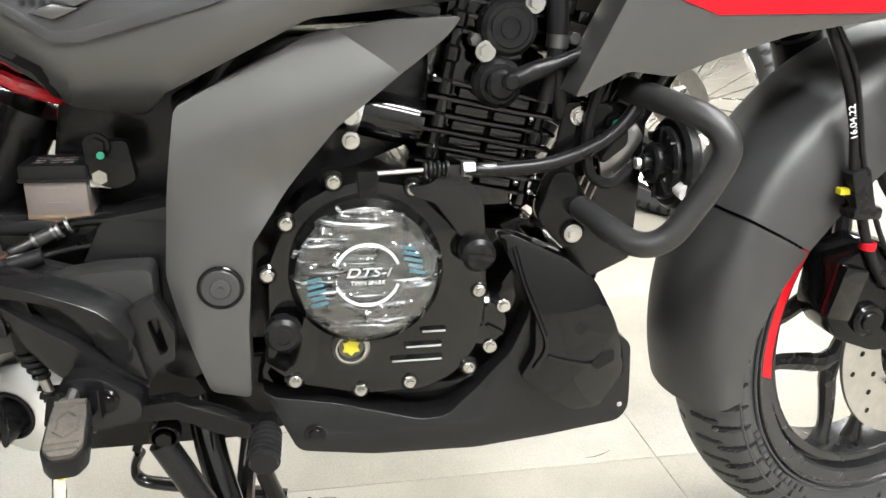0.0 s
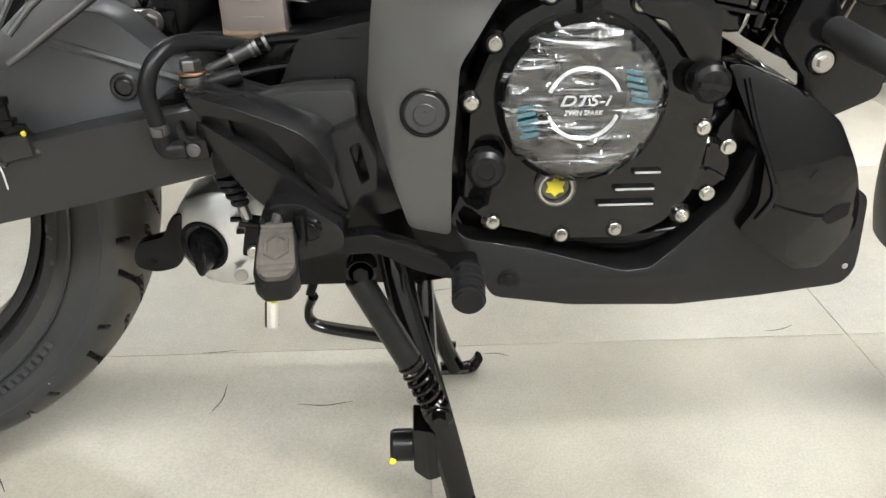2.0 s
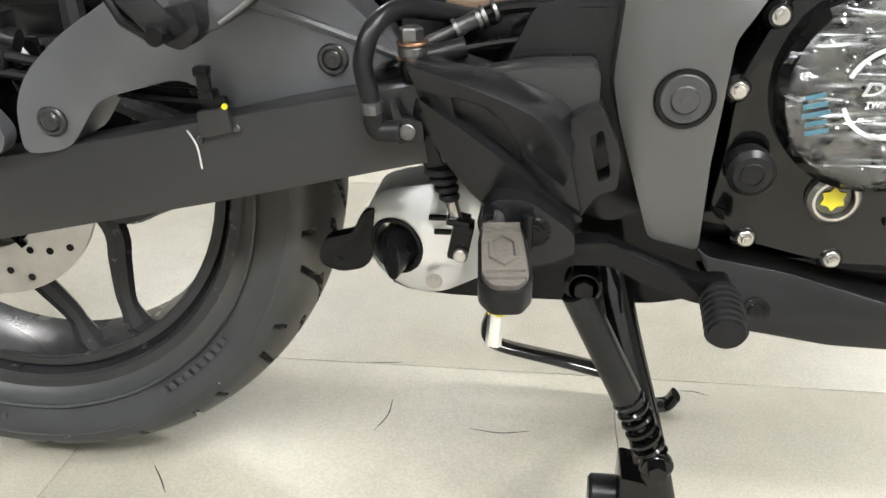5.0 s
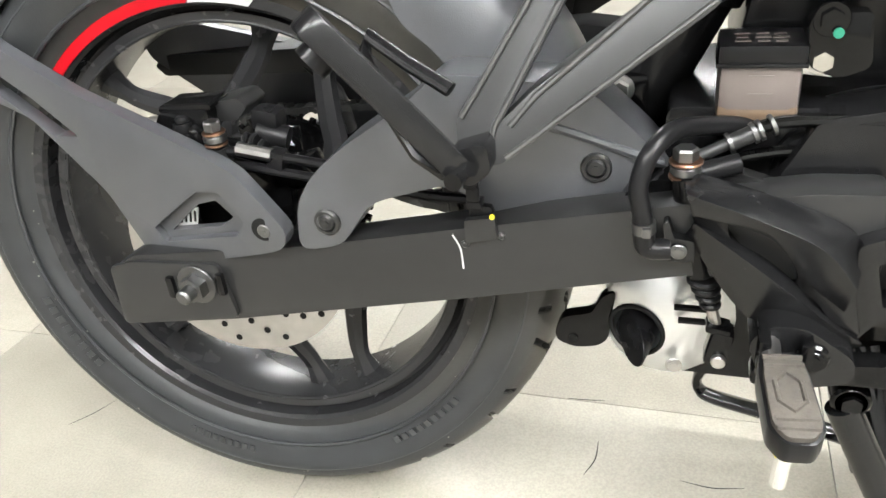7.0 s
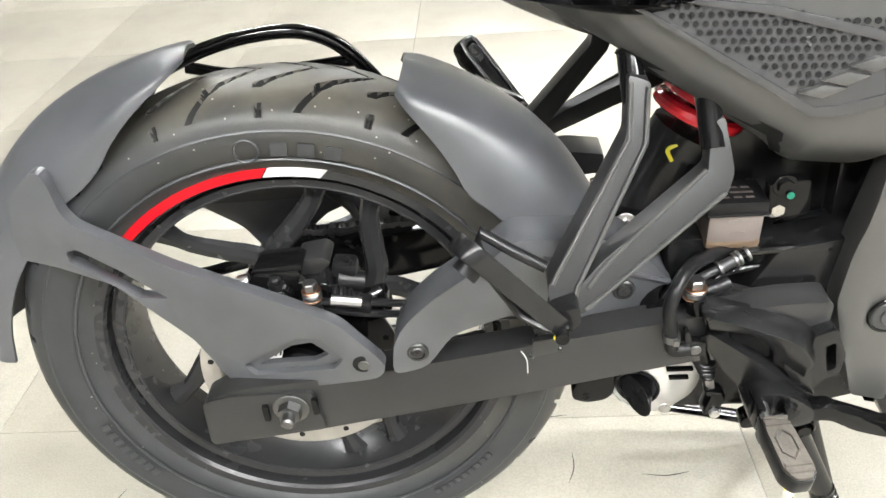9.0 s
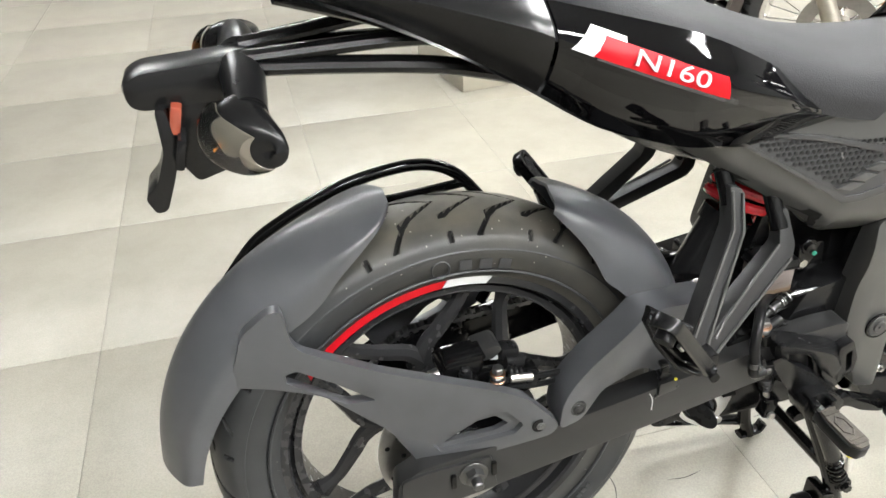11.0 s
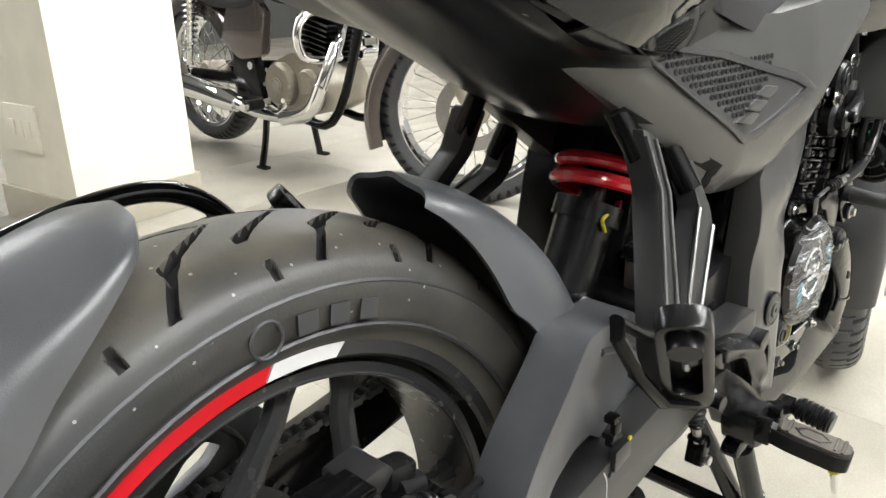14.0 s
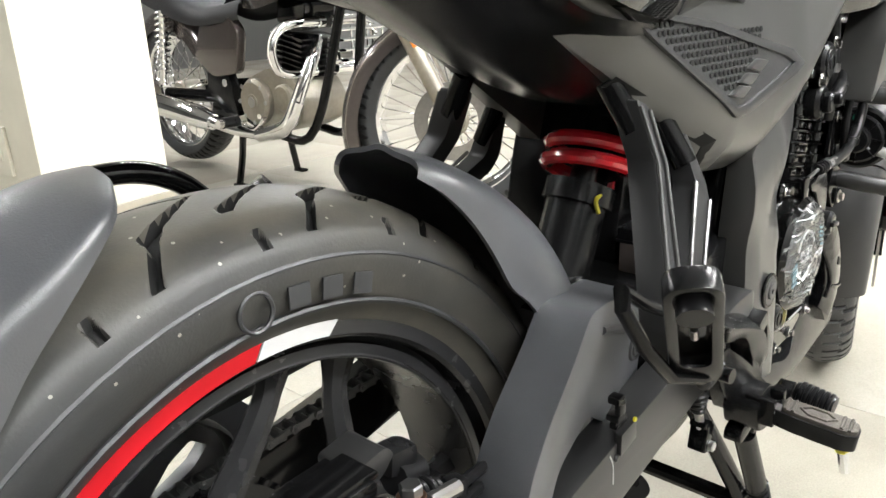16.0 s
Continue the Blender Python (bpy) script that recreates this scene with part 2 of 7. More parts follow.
def dusty_crown(m):
    """Road dust on the running surface, none on the walls."""
    nt = m.node_tree
    b = nt.nodes["Principled BSDF"]
    src = b.inputs["Base Color"].links[0].from_socket
    tc = nt.nodes.new("ShaderNodeTexCoord")
    xyz = nt.nodes.new("ShaderNodeSeparateXYZ")
    nt.links.new(tc.outputs["Object"], xyz.inputs[0])
    off = nt.nodes.new("ShaderNodeMath")
    off.inputs[1].default_value = 0.01
    nt.links.new(xyz.outputs["Y"], off.inputs[0])
    wide = nt.nodes.new("ShaderNodeMath")
    wide.operation = "ABSOLUTE"
    nt.links.new(off.outputs[0], wide.inputs[0])
    fall = nt.nodes.new("ShaderNodeMapRange")
    fall.inputs["From Min"].default_value, fall.inputs["From Max"].default_value = 0.03, 0.064
    fall.inputs["To Min"].default_value, fall.inputs["To Max"].default_value = 1.0, 0.0
    nt.links.new(wide.outputs[0], fall.inputs["Value"])
    cloud = nt.nodes.new("ShaderNodeTexNoise")
    cloud.inputs["Scale"].default_value = 26
    cloud.inputs["Detail"].default_value = 6
    nt.links.new(tc.outputs["Object"], cloud.inputs["Vector"])
    amt = nt.nodes.new("ShaderNodeMath")
    amt.operation = "MULTIPLY"
    nt.links.new(fall.outputs[0], amt.inputs[0])
    nt.links.new(cloud.outputs["Fac"], amt.inputs[1])
    mix = nt.nodes.new("ShaderNodeMix")
    mix.data_type = "RGBA"
    mix.inputs["B"].default_value = (0.105, 0.095, 0.073, 1)
    nt.links.new(amt.outputs[0], mix.inputs["Factor"])
    nt.links.new(src, mix.inputs["A"])
    nt.links.new(mix.outputs["Result"], b.inputs["Base Color"])


DUSTYTYRE = material("dusty_tyre_rubber", (0.018, 0.0192, 0.0205), 0.45, spec=0.42, vary=0.35, scale=30, bump=0.08, bump_scale=500)
dusty_crown(DUSTYTYRE)
add_specks(DUSTYTYRE, (0.24, 0.23, 0.2, 1), 78.0, 0.09)
FLOOR = floor_material()
GROUT = material("grey_tile_joint", (0.215, 0.2, 0.169), 0.7)
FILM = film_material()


def lens_material():
    """Thin clear plastic that mirrors at a slant."""
    m = bpy.data.materials.new("clear_indicator_lens")
    m.use_nodes = True
    nt = m.node_tree
    nt.nodes.remove(nt.nodes["Principled BSDF"])
    gl = nt.nodes.new("ShaderNodeBsdfGlossy")
    gl.inputs["Roughness"].default_value = 0.06
    cl = nt.nodes.new("ShaderNodeBsdfTransparent")
    cl.inputs["Color"].default_value = (0.86, 0.86, 0.84, 1)
    fr = nt.nodes.new("ShaderNodeFresnel")
    fr.inputs["IOR"].default_value = 1.7
    mx = nt.nodes.new("ShaderNodeMixShader")
    nt.links.new(fr.outputs[0], mx.inputs[0])
    nt.links.new(cl.outputs[0], mx.inputs[1])
    nt.links.new(gl.outputs[0], mx.inputs[2])
    nt.links.new(mx.outputs[0], nt.nodes["Material Output"].inputs["Surface"])
    return m


LENS = lens_material()


def lamp_material():
    m = bpy.data.materials.new("lit_panel_diffuser")
    m.use_nodes = True
    b = m.node_tree.nodes["Principled BSDF"]
    b.inputs["Emission Color"].default_value = (0.99, 1.0, 0.985, 1)
    b.inputs["Emission Strength"].default_value = LAMP
    return m


LAMP = 52.0
GLOW = lamp_material()


# ---- mesh helpers ----
def part(name, bm, mat, parent=None, label="", m=None, sharp=32):
    if m is not None:
        bm.transform(m)
    me = bpy.data.meshes.new(name)
    bm.to_mesh(me)
    bm.free()
    me.polygons.foreach_set("use_smooth", [True] * len(me.polygons))
    me.set_sharp_from_angle(angle=radians(sharp))
    me.materials.append(mat)
    ob = new(name, me)
    if parent is not None:
        ob.parent = parent
    if label:
        ob["label"] = label
    return ob


def merge(*bms):
    out = bmesh.new()
    for b in bms:
        me = bpy.data.meshes.new("tmp")
        b.to_mesh(me)
        b.free()
        out.from_mesh(me)
        bpy.data.meshes.remove(me)
    return out


def bevelled(bm, width, angle=25, segs=2):
    if width:
        es = [e for e in bm.edges if len(e.link_faces) == 2 and e.calc_face_angle(0) > radians(angle)]
        bmesh.ops.bevel(bm, geom=es, offset=width, segments=segs, profile=0.6, affect="EDGES", clamp_overlap=True)
    return bm


def rounded(pts, r, n=3):
    """A closed outline with its corners cut to short arcs."""
    out = []
    k = len(pts)
    for i in range(k):
        a, p, c = Vector(pts[i - 1]), Vector(pts[i]), Vector(pts[(i + 1) % k])
        d1, d2 = min(r, (a - p).length * 0.45), min(r, (c - p).length * 0.45)
        s, e = p + (a - p).normalized() * d1, p + (c - p).normalized() * d2
        for j in range(n + 1):
            t = j / n
            out.append(tuple(s * (1 - t) ** 2 + p * 2 * t * (1 - t) + e * t * t))
    return out


def slab(pts, y0, y1, bevel=0.003, corner=0.0, y_of=None):
    """An outline in (x, z), extruded from y0 to y1. y_of(x, z) shifts y."""
    if corner:
        pts = rounded(pts, corner)
    bm = bmesh.new()
    f = bm.faces.new([bm.verts.new((x, y0, z)) for x, z in pts])
    g = bmesh.ops.extrude_face_region(bm, geom=[f])
    for v in g["geom"]:
        if isinstance(v, bmesh.types.BMVert):
            v.co.y = y1
    bmesh.ops.recalc_face_normals(bm, faces=bm.faces)
    bevelled(bm, bevel)
    if y_of:
        for v in bm.verts:
            v.co.y += y_of(v.co.x, v.co.z)
    return bm


def panel(pts, y_of, back, bevel=0.004, corner=0.0, fine=0.014):
    """A moulded cover: an outline in (x, z) whose outer skin follows y_of(x, z), with a flat back."""
    if corner:
        pts = rounded(pts, corner)
    bm = bmesh.new()
    vs = [bm.verts.new((x, 0, z)) for x, z in pts]
    es = [bm.edges.new((vs[i], vs[(i + 1) % len(vs)])) for i in range(len(vs))]
    bmesh.ops.triangle_fill(bm, use_beauty=True, use_dissolve=False, edges=es)
    for _ in range(5):
        long = [e for e in bm.edges if e.calc_length() > fine]
        if not long:
            break
        bmesh.ops.subdivide_edges(bm, edges=long, cuts=1)
        bmesh.ops.triangulate(bm, faces=bm.faces[:])
        bmesh.ops.beautify_fill(bm, faces=bm.faces[:], edges=[e for e in bm.edges if not e.is_boundary])
    front = bm.verts[:]
    g = bmesh.ops.extrude_face_region(bm, geom=bm.faces[:])
    late = [v for v in g["geom"] if isinstance(v, bmesh.types.BMVert)]
    for v in late:
        v.co.y = y_of(v.co.x, v.co.z)
    for v in front:
        v.co.y = back
    bmesh.ops.recalc_face_normals(bm, faces=bm.faces)
    if bevel:
        es = [e for e in bm.edges if len(e.link_faces) == 2 and e.calc_face_angle(0) > radians(50)]
        bmesh.ops.bevel(bm, geom=es, offset=bevel, segments=3, profile=0.5, affect="EDGES", clamp_overlap=True)
    return bm


def ease(t):
    t = min(1, max(0, t))
    return t * t * (3 - 2 * t)


def pierced(outer, inner, y0, y1, bevel=0.002):
    """An outline in (x, z) with one hole, extruded."""
    bm = bmesh.new()
    n = len(outer)
    assert len(inner) == n
    ring = [[bm.verts.new((x, y, z)) for x, z in loop] for y in (y0, y1) for loop in (outer, inner)]
    for i in range(n):
        j = (i + 1) % n
        bm.faces.new((ring[0][i], ring[0][j], ring[1][j], ring[1][i]))
        bm.faces.new((ring[2][i], ring[3][i], ring[3][j], ring[2][j]))
        bm.faces.new((ring[0][i], ring[2][i], ring[2][j], ring[0][j]))
        bm.faces.new((ring[1][i], ring[1][j], ring[3][j], ring[3][i]))
    bmesh.ops.recalc_face_normals(bm, faces=bm.faces)
    return bevelled(bm, bevel)


def cut(pts, holes, y0, y1, bevel=0.002, corner=0.0, y_of=None, hole_corner=0.003):
    """An outline in (x, z) with openings right through it, extruded from y0 to y1."""
    if corner:
        pts = rounded(pts, corner)
    bm = bmesh.new()
    edges = []
    for loop in [pts] + [rounded(h, hole_corner) for h in holes]:
        vs = [bm.verts.new((x, y0, z)) for x, z in loop]
        edges += [bm.edges.new((vs[i], vs[(i + 1) % len(vs)])) for i in range(len(vs))]
    bmesh.ops.triangle_fill(bm, use_beauty=True, use_dissolve=False, edges=edges)
    g = bmesh.ops.extrude_face_region(bm, geom=bm.faces[:])
    for v in g["geom"]:
        if isinstance(v, bmesh.types.BMVert):
            v.co.y = y1
    bmesh.ops.recalc_face_normals(bm, faces=bm.faces)
    bevelled(bm, bevel)
    if y_of:
        for v in bm.verts:
            v.co.y += y_of(v.co.x, v.co.z)
    return bm


def box(c, size, rot=(0, 0, 0), bevel=0.003):
    bm = bmesh.new()
    bmesh.ops.create_cube(bm, size=1)
    for v in bm.verts:
        v.co = Vector((v.co.x * size[0], v.co.y * size[1], v.co.z * size[2]))
    bevelled(bm, bevel)
    bm.transform(pose(*c, *rot))
    return bm


def catmull(pts, n=6, closed=False):
    pts = [Vector(p) for p in pts]
    k = len(pts)
    out = []
    for i in range(k if closed else k - 1):
        p0 = pts[(i - 1) % k] if closed or i else pts[0] * 2 - pts[1]
        p1, p2 = pts[i], pts[(i + 1) % k]
        p3 = pts[(i + 2) % k] if closed or i + 2 < k else p2 * 2 - p1
        for j in range(n):
            t = j / n
            out.append(0.5 * (2 * p1 + (p2 - p0) * t + (2 * p0 - 5 * p1 + 4 * p2 - p3) * t * t + (3 * p1 - p0 - 3 * p2 + p3) * t ** 3))
    if not closed:
        out.append(pts[-1])
    return out


def tube(pts, r, segs=12, n=6, closed=False, flat=1.0, smooth=True, taper=None):
    """A round bar along a smooth line. flat: its second radius by the first."""
    path = catmull(pts, n, closed) if smooth else [Vector(p) for p in pts]
    bm = bmesh.new()
    rings = []
    k = len(path)
    side = None
    for i, p in enumerate(path):
        a = path[(i - 1) % k] if closed or i else p
        b = path[(i + 1) % k] if closed or i + 1 < k else p
        d = (b - a).normalized()
        if side is None:
            side = d.cross(Vector((0, 0, 1)) if abs(d.z) < 0.9 else Vector((1, 0, 0))).normalized()
        side = (side - d * side.dot(d)).normalized()
        up = d.cross(side)
        rr = r * (taper(i / (k - 1)) if taper else 1)
        rings.append([bm.verts.new(p + side * (rr * math.cos(2 * math.pi * j / segs)) + up * (rr * flat * math.sin(2 * math.pi * j / segs))) for j in range(segs)])
    for i in range(k if closed else k - 1):
        a, b = rings[i], rings[(i + 1) % k]
        for j in range(segs):
            q = (j + 1) % segs
            bm.faces.new((a[j], a[q], b[q], b[j]))
    if not closed:
        bm.faces.new(rings[0][::-1])
        bm.faces.new(rings[-1])
    bmesh.ops.recalc_face_normals(bm, faces=bm.faces)
    return bm


def revolve(profile, segs=96, closed=True):
    """A profile of (radius, y) turned round the y axis."""
    bm = bmesh.new()
    rings = []
    for i in range(segs):
        a = 2 * math.pi * i / segs
        rings.append([bm.verts.new((r * math.cos(a), y, r * math.sin(a))) for r, y in profile])
    k = len(profile)
    for i in range(segs):
        a, b = rings[i], rings[(i + 1) % segs]
        for j in range(k if closed else k - 1):
            q = (j + 1) % k
            bm.faces.new((a[j], a[q], b[q], b[j]))
    bmesh.ops.remove_doubles(bm, verts=bm.verts, dist=1e-6)
    bmesh.ops.recalc_face_normals(bm, faces=bm.faces)
    return bm


def disc(c, r, depth, segs=32, bevel=0.0015, axis="y", hole=0.0):
    """A short cylinder at c, its axis along y; with a hole it is a ring."""
    h = depth / 2
    b = min(bevel, h * 0.6, r * 0.4)
    prof = [(hole, -h), (r - b, -h), (r, -h + b), (r, h - b), (r - b, h), (hole, h)]
    bm = revolve(prof, segs, closed=hole > 0)
    if axis == "z":
        bm.transform(Matrix.Rotation(radians(90), 4, "X"))
    if axis == "x":
        bm.transform(Matrix.Rotation(radians(90), 4, "Z"))
    bm.transform(Matrix.Translation(c))
    return bm


def hexbolt(c, r=0.006, out=0.007, flange=True):
    """A flanged hex head that faces -y."""
    bm = bmesh.new()
    bmesh.ops.create_cone(bm, cap_ends=True, segments=6, radius1=r, radius2=r * 0.93, depth=out)
    bm.transform(pose(0, -out / 2, 0, 90, 0, 0))
    if flange:
        bm = merge(bm, disc((0, -0.001, 0), r * 1.45, 0.002, 20, 0.0006))
    bm.transform(Matrix.Translation(c))
    return bm


def loft(sections, n=5, m=4, thick=0.0):
    """A smooth skin through sections of equally many points."""
    rows = [catmull(s, n) for s in sections]
    cols = [catmull([r[i] for r in rows], m) for i in range(len(rows[0]))]
    bm = bmesh.new()
    g = [[bm.verts.new(p) for p in c] for c in cols]
    for i in range(len(g) - 1):
        for j in range(len(g[0]) - 1):
            bm.faces.new((g[i][j], g[i + 1][j], g[i + 1][j + 1], g[i][j + 1]))
    bmesh.ops.recalc_face_normals(bm, faces=bm.faces)
    if thick:
        bmesh.ops.solidify(bm, geom=bm.faces[:], thickness=thick)
    return bm


def arcband(r0, r1, y0, y1, a0, a1, segs=24, centre=(0, 0), slant=0.0):
    """A piece of a flat ring between two angles (degrees), seen along y; slant turns its inner edge on."""
    outer = [(centre[0] + r1 * math.cos(radians(a0 + (a1 - a0) * i / segs)), centre[1] + r1 * math.sin(radians(a0 + (a1 - a0) * i / segs))) for i in range(segs + 1)]
    inner = [(centre[0] + r0 * math.cos(radians(a1 + slant - (a1 - a0) * i / segs)), centre[1] + r0 * math.sin(radians(a1 + slant - (a1 - a0) * i / segs))) for i in range(segs + 1)]
    return slab(outer + inner, y0, y1, 0.0)


def thing(name, label, category, group=""):
    return tagged(new(name), label, category, group)


def mirrored(bm):
    bm.transform(Matrix.Diagonal((1, -1, 1, 1)))
    bmesh.ops.reverse_faces(bm, faces=bm.faces)
    return bm


def lettering(name, text, size, mat, parent, m, depth=0.0006, shear=0.0):
    """Words as thin solid letters, baseline along x of the pose m, facing its +z."""
    cu = bpy.data.curves.new(name, "FONT")
    cu.body, cu.size, cu.extrude, cu.shear = text, size, depth, shear
    cu.align_x = "CENTER"
    tmp = new("tmp_letters", cu)
    dg = bpy.context.evaluated_depsgraph_get()
    dg.update()
    me = bpy.data.meshes.new_from_object(tmp.evaluated_get(dg))
    bpy.data.objects.remove(tmp)
    bpy.data.curves.remove(cu)
    me.transform(m)
    me.name = name
    me.materials.clear()
    me.materials.append(mat)
    ob = new(name, me)
    ob.parent = parent
    return ob


# ---- the room ----
def room():
    x0, x1, y0, y1 = -4.0, 7.0, -3.4, 8.0
    fl = part("floor", box(((x0 + x1) / 2, (y0 + y1) / 2, -0.055), (x1 - x0, y1 - y0, 0.1), bevel=0), GROUT)
    tagged(fl, "glossy beige vitrified tile floor with dark joints", "floor", kind="structure")
    # unseen shell: pale south and east walls bounce light, the darker ones limit it
    for name, c, s in (("wall_north", ((x0 + x1) / 2, y1 + 0.1, CEILING / 2), (x1 - x0 + 0.4, 0.2, CEILING)),
                       ("wall_south", ((x0 + x1) / 2, y0 - 0.1, CEILING / 2), (x1 - x0 + 0.4, 0.2, CEILING)),
                       ("wall_west", (x0 - 0.1, (y0 + y1) / 2, CEILING / 2), (0.2, y1 - y0, CEILING)),
                       ("wall_east", (x1 + 0.1, (y0 + y1) / 2, CEILING / 2), (0.2, y1 - y0, CEILING))):
        tagged(part(name, box(c, s, bevel=0), BOUNCEPAINT if name in ("wall_south", "wall_east") else ROOMPAINT), "plain grey wall added to close the showroom", "wall", kind="structure")
    ce = part("ceiling", box(((x0 + x1) / 2, (y0 + y1) / 2, CEILING + 0.05), (x1 - x0, y1 - y0, 0.1), bevel=0), CEILPAINT)
    tagged(ce, "plain grey showroom ceiling", "ceiling", kind="structure")
    return fl


floor_ob = room()


def ceiling_lamp():
    t = thing("ceiling_light", "lit white long ceiling panel light", "ceiling light", "ceiling lights")
    part("frame", pierced([(-0.62, -0.17), (0.62, -0.17), (0.62, 0.17), (-0.62, 0.17)], [(-0.59, -0.14), (0.59, -0.14), (0.59, 0.14), (-0.59, 0.14)], 0.0, 0.03, 0.003), WHITE, t, m=Matrix.Rotation(radians(90), 4, "X"))
    part("diffuser", box((0, 0, -0.012), (1.18, 0.28, 0.012), bevel=0.002), GLOW, t, "glowing white diffuser")
    return t


first_lamp = ceiling_lamp()
first_lamp.location = (-1.2, -2.5, CEILING)
for lx, ly in [(0.6, -2.7), (2.2, -2.4), (3.6, -2.4), (1.7, -1.2), (1.8, 0.4), (3.6, 0.3), (2.6, 2.6), (4.6, 4.6), (-1.6, 3.6), (0.2, 5.4)]:
    copy_thing(first_lamp, pose(lx, ly, CEILING))


def pillar():
    t = thing("pillar", "cream painted square concrete pillar with a beige tile skirting", "pillar")
    tagged(t, kind="structure")
    P = pose(0.88, 2.376, 0, 0, 0, 8)
    part("shaft", box((0, 0, CEILING / 2), (0.465, 0.465, CEILING), bevel=0.008), WALLPAINT, t, "", P)
    part("skirting", box((0, 0, 0.06), (0.49, 0.49, 0.12), bevel=0.004), SKIRTING, t, "beige tile skirting", P)
    plate = part("socket_plate", box((-0.237, 0.02, 0.34), (0.012, 0.2, 0.16), bevel=0.003), WALLPAINT, t, "cream painted socket plate", P)
    for i in range(3):
        part("socket", box((-0.244, -0.03 + 0.05 * i, 0.34), (0.006, 0.032, 0.06), bevel=0.002), WALLPAINT, plate, "", P)


pillar()

# ---- the motorcycle ----
bike = thing("motorcycle", "matte black street motorcycle with red accents on its centre stand", "motorcycle")
RC = Vector((0.001, -0.010, 0.346))
FC = Vector((1.412, 0.0, 0.326))
STEER = 12.0
MR = Matrix.Translation(RC) @ pose(0, 0, 0, -3, 0, 3)
MF = Matrix.Translation(FC) @ Matrix.Rotation(radians(STEER), 4, "Z")


def tyre(R, W, bead, crown, grooves, nth=1300, nps=220, lean=None):
    """A tyre round the y axis whose tread grooves are sunk into its skin."""
    half = W / 2
    ctrl = [(bead, -half * 0.72), (bead + 0.012, -half * 0.84), (bead + (R - bead) * 0.45, -half * 1.0), (R - crown * 1.05, -half * 0.985), (R - crown * 0.62, -half * 0.86),
            (R - crown * 0.22, -half * 0.55), (R, 0.0)]
    prof2 = [Vector((r, y, 0)) for r, y in ctrl]
    prof2 += [Vector((r, -y, 0)) for r, y in ctrl[-2::-1]]
    dense = catmull(prof2, 14)
    # even spacing along the profile
    lens = [0.0]
    for a, b in zip(dense, dense[1:]):
        lens.append(lens[-1] + (b - a).length)
    total = lens[-1]
    prof = []
    for i in range(nps + 1):
        s = total * i / nps
        k = max(j for j in range(len(lens)) if lens[j] <= s + 1e-9)
        k = min(k, len(dense) - 2)
        f = (s - lens[k]) / max(1e-9, lens[k + 1] - lens[k])
        prof.append((dense[k].lerp(dense[k + 1], f), s - total / 2))
    th = np.arange(nth) * 2 * math.pi / nth
    verts = np.zeros((nth, nps + 1, 3))
    turned = [th + (lean(abs(s)) if lean else 0.0) for _, s in prof]
    for j, (p, s) in enumerate(prof):
        d = grooves(turned[j], s, total / 2)
        r = p.x - d
        verts[:, j, 0], verts[:, j, 1], verts[:, j, 2] = r * np.cos(turned[j]), p.y, r * np.sin(turned[j])
    faces = []
    w = nps + 1
    for i in range(nth):
        a, b = i * w, ((i + 1) % nth) * w
        for j in range(nps):
            faces.append((a + j, a + j + 1, b + j + 1, b + j))
    me = bpy.data.meshes.new("tyre")
    me.from_pydata(verts.reshape(-1, 3).tolist(), [], faces)
    bm = bmesh.new()
    bm.from_mesh(me)
    bpy.data.meshes.remove(me)
    bmesh.ops.recalc_face_normals(bm, faces=bm.faces)
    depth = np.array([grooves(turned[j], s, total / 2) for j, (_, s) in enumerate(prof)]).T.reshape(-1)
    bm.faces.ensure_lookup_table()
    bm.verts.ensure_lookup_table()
    # sunk faces take the blacker rubber that paints groove shade
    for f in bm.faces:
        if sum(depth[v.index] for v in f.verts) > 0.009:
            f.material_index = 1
    return bm


def groove_line(a):
    """The way a long groove winds out from the crown, in radians."""
    return radians(float(np.interp(a, (0, 0.016, 0.03, 0.043, 0.066), (10, 14.2, 18.2, 19.4, 22.3))))


def tread_rear(th, s, half):
    """Long hooked grooves that alternate from side to side, and short slits near the shoulder."""
    a = abs(s)
    u = (np.degrees(th) + (10.0 if s > 0 else 0.0)) % 20.0
    out = np.zeros_like(th)

    def groove(centre, half_width, depth):
        gap = np.abs((u - centre + 10.0) % 20.0 - 10.0)
        return depth * np.clip((half_width - gap) / 0.3 + 0.5, 0, 1)

    if a < 0.068:
        out = np.maximum(out, groove(np.interp(a, (0, 0.016, 0.03, 0.043, 0.066), (10, 14.2, 18.2, 19.4, 22.3)), np.interp(a, (0, 0.015, 0.03, 0.036, 0.04, 0.068), (0.2, 0.9, 1.35, 1.0, 0.5, 0.65)), 0.008))
    if a < 0.036:
        out = np.maximum(out, groove(np.interp(a, (0, 0.016, 0.03, 0.036), (1.0, 5.2, 9.2, 9.8)), np.interp(a, (0, 0.02, 0.03, 0.036), (0.25, 0.8, 1.2, 0.7)), 0.008))
    if 0.058 < a < 0.072:
        out = np.maximum(out, groove(9.3, 0.5, 0.006))
    return out


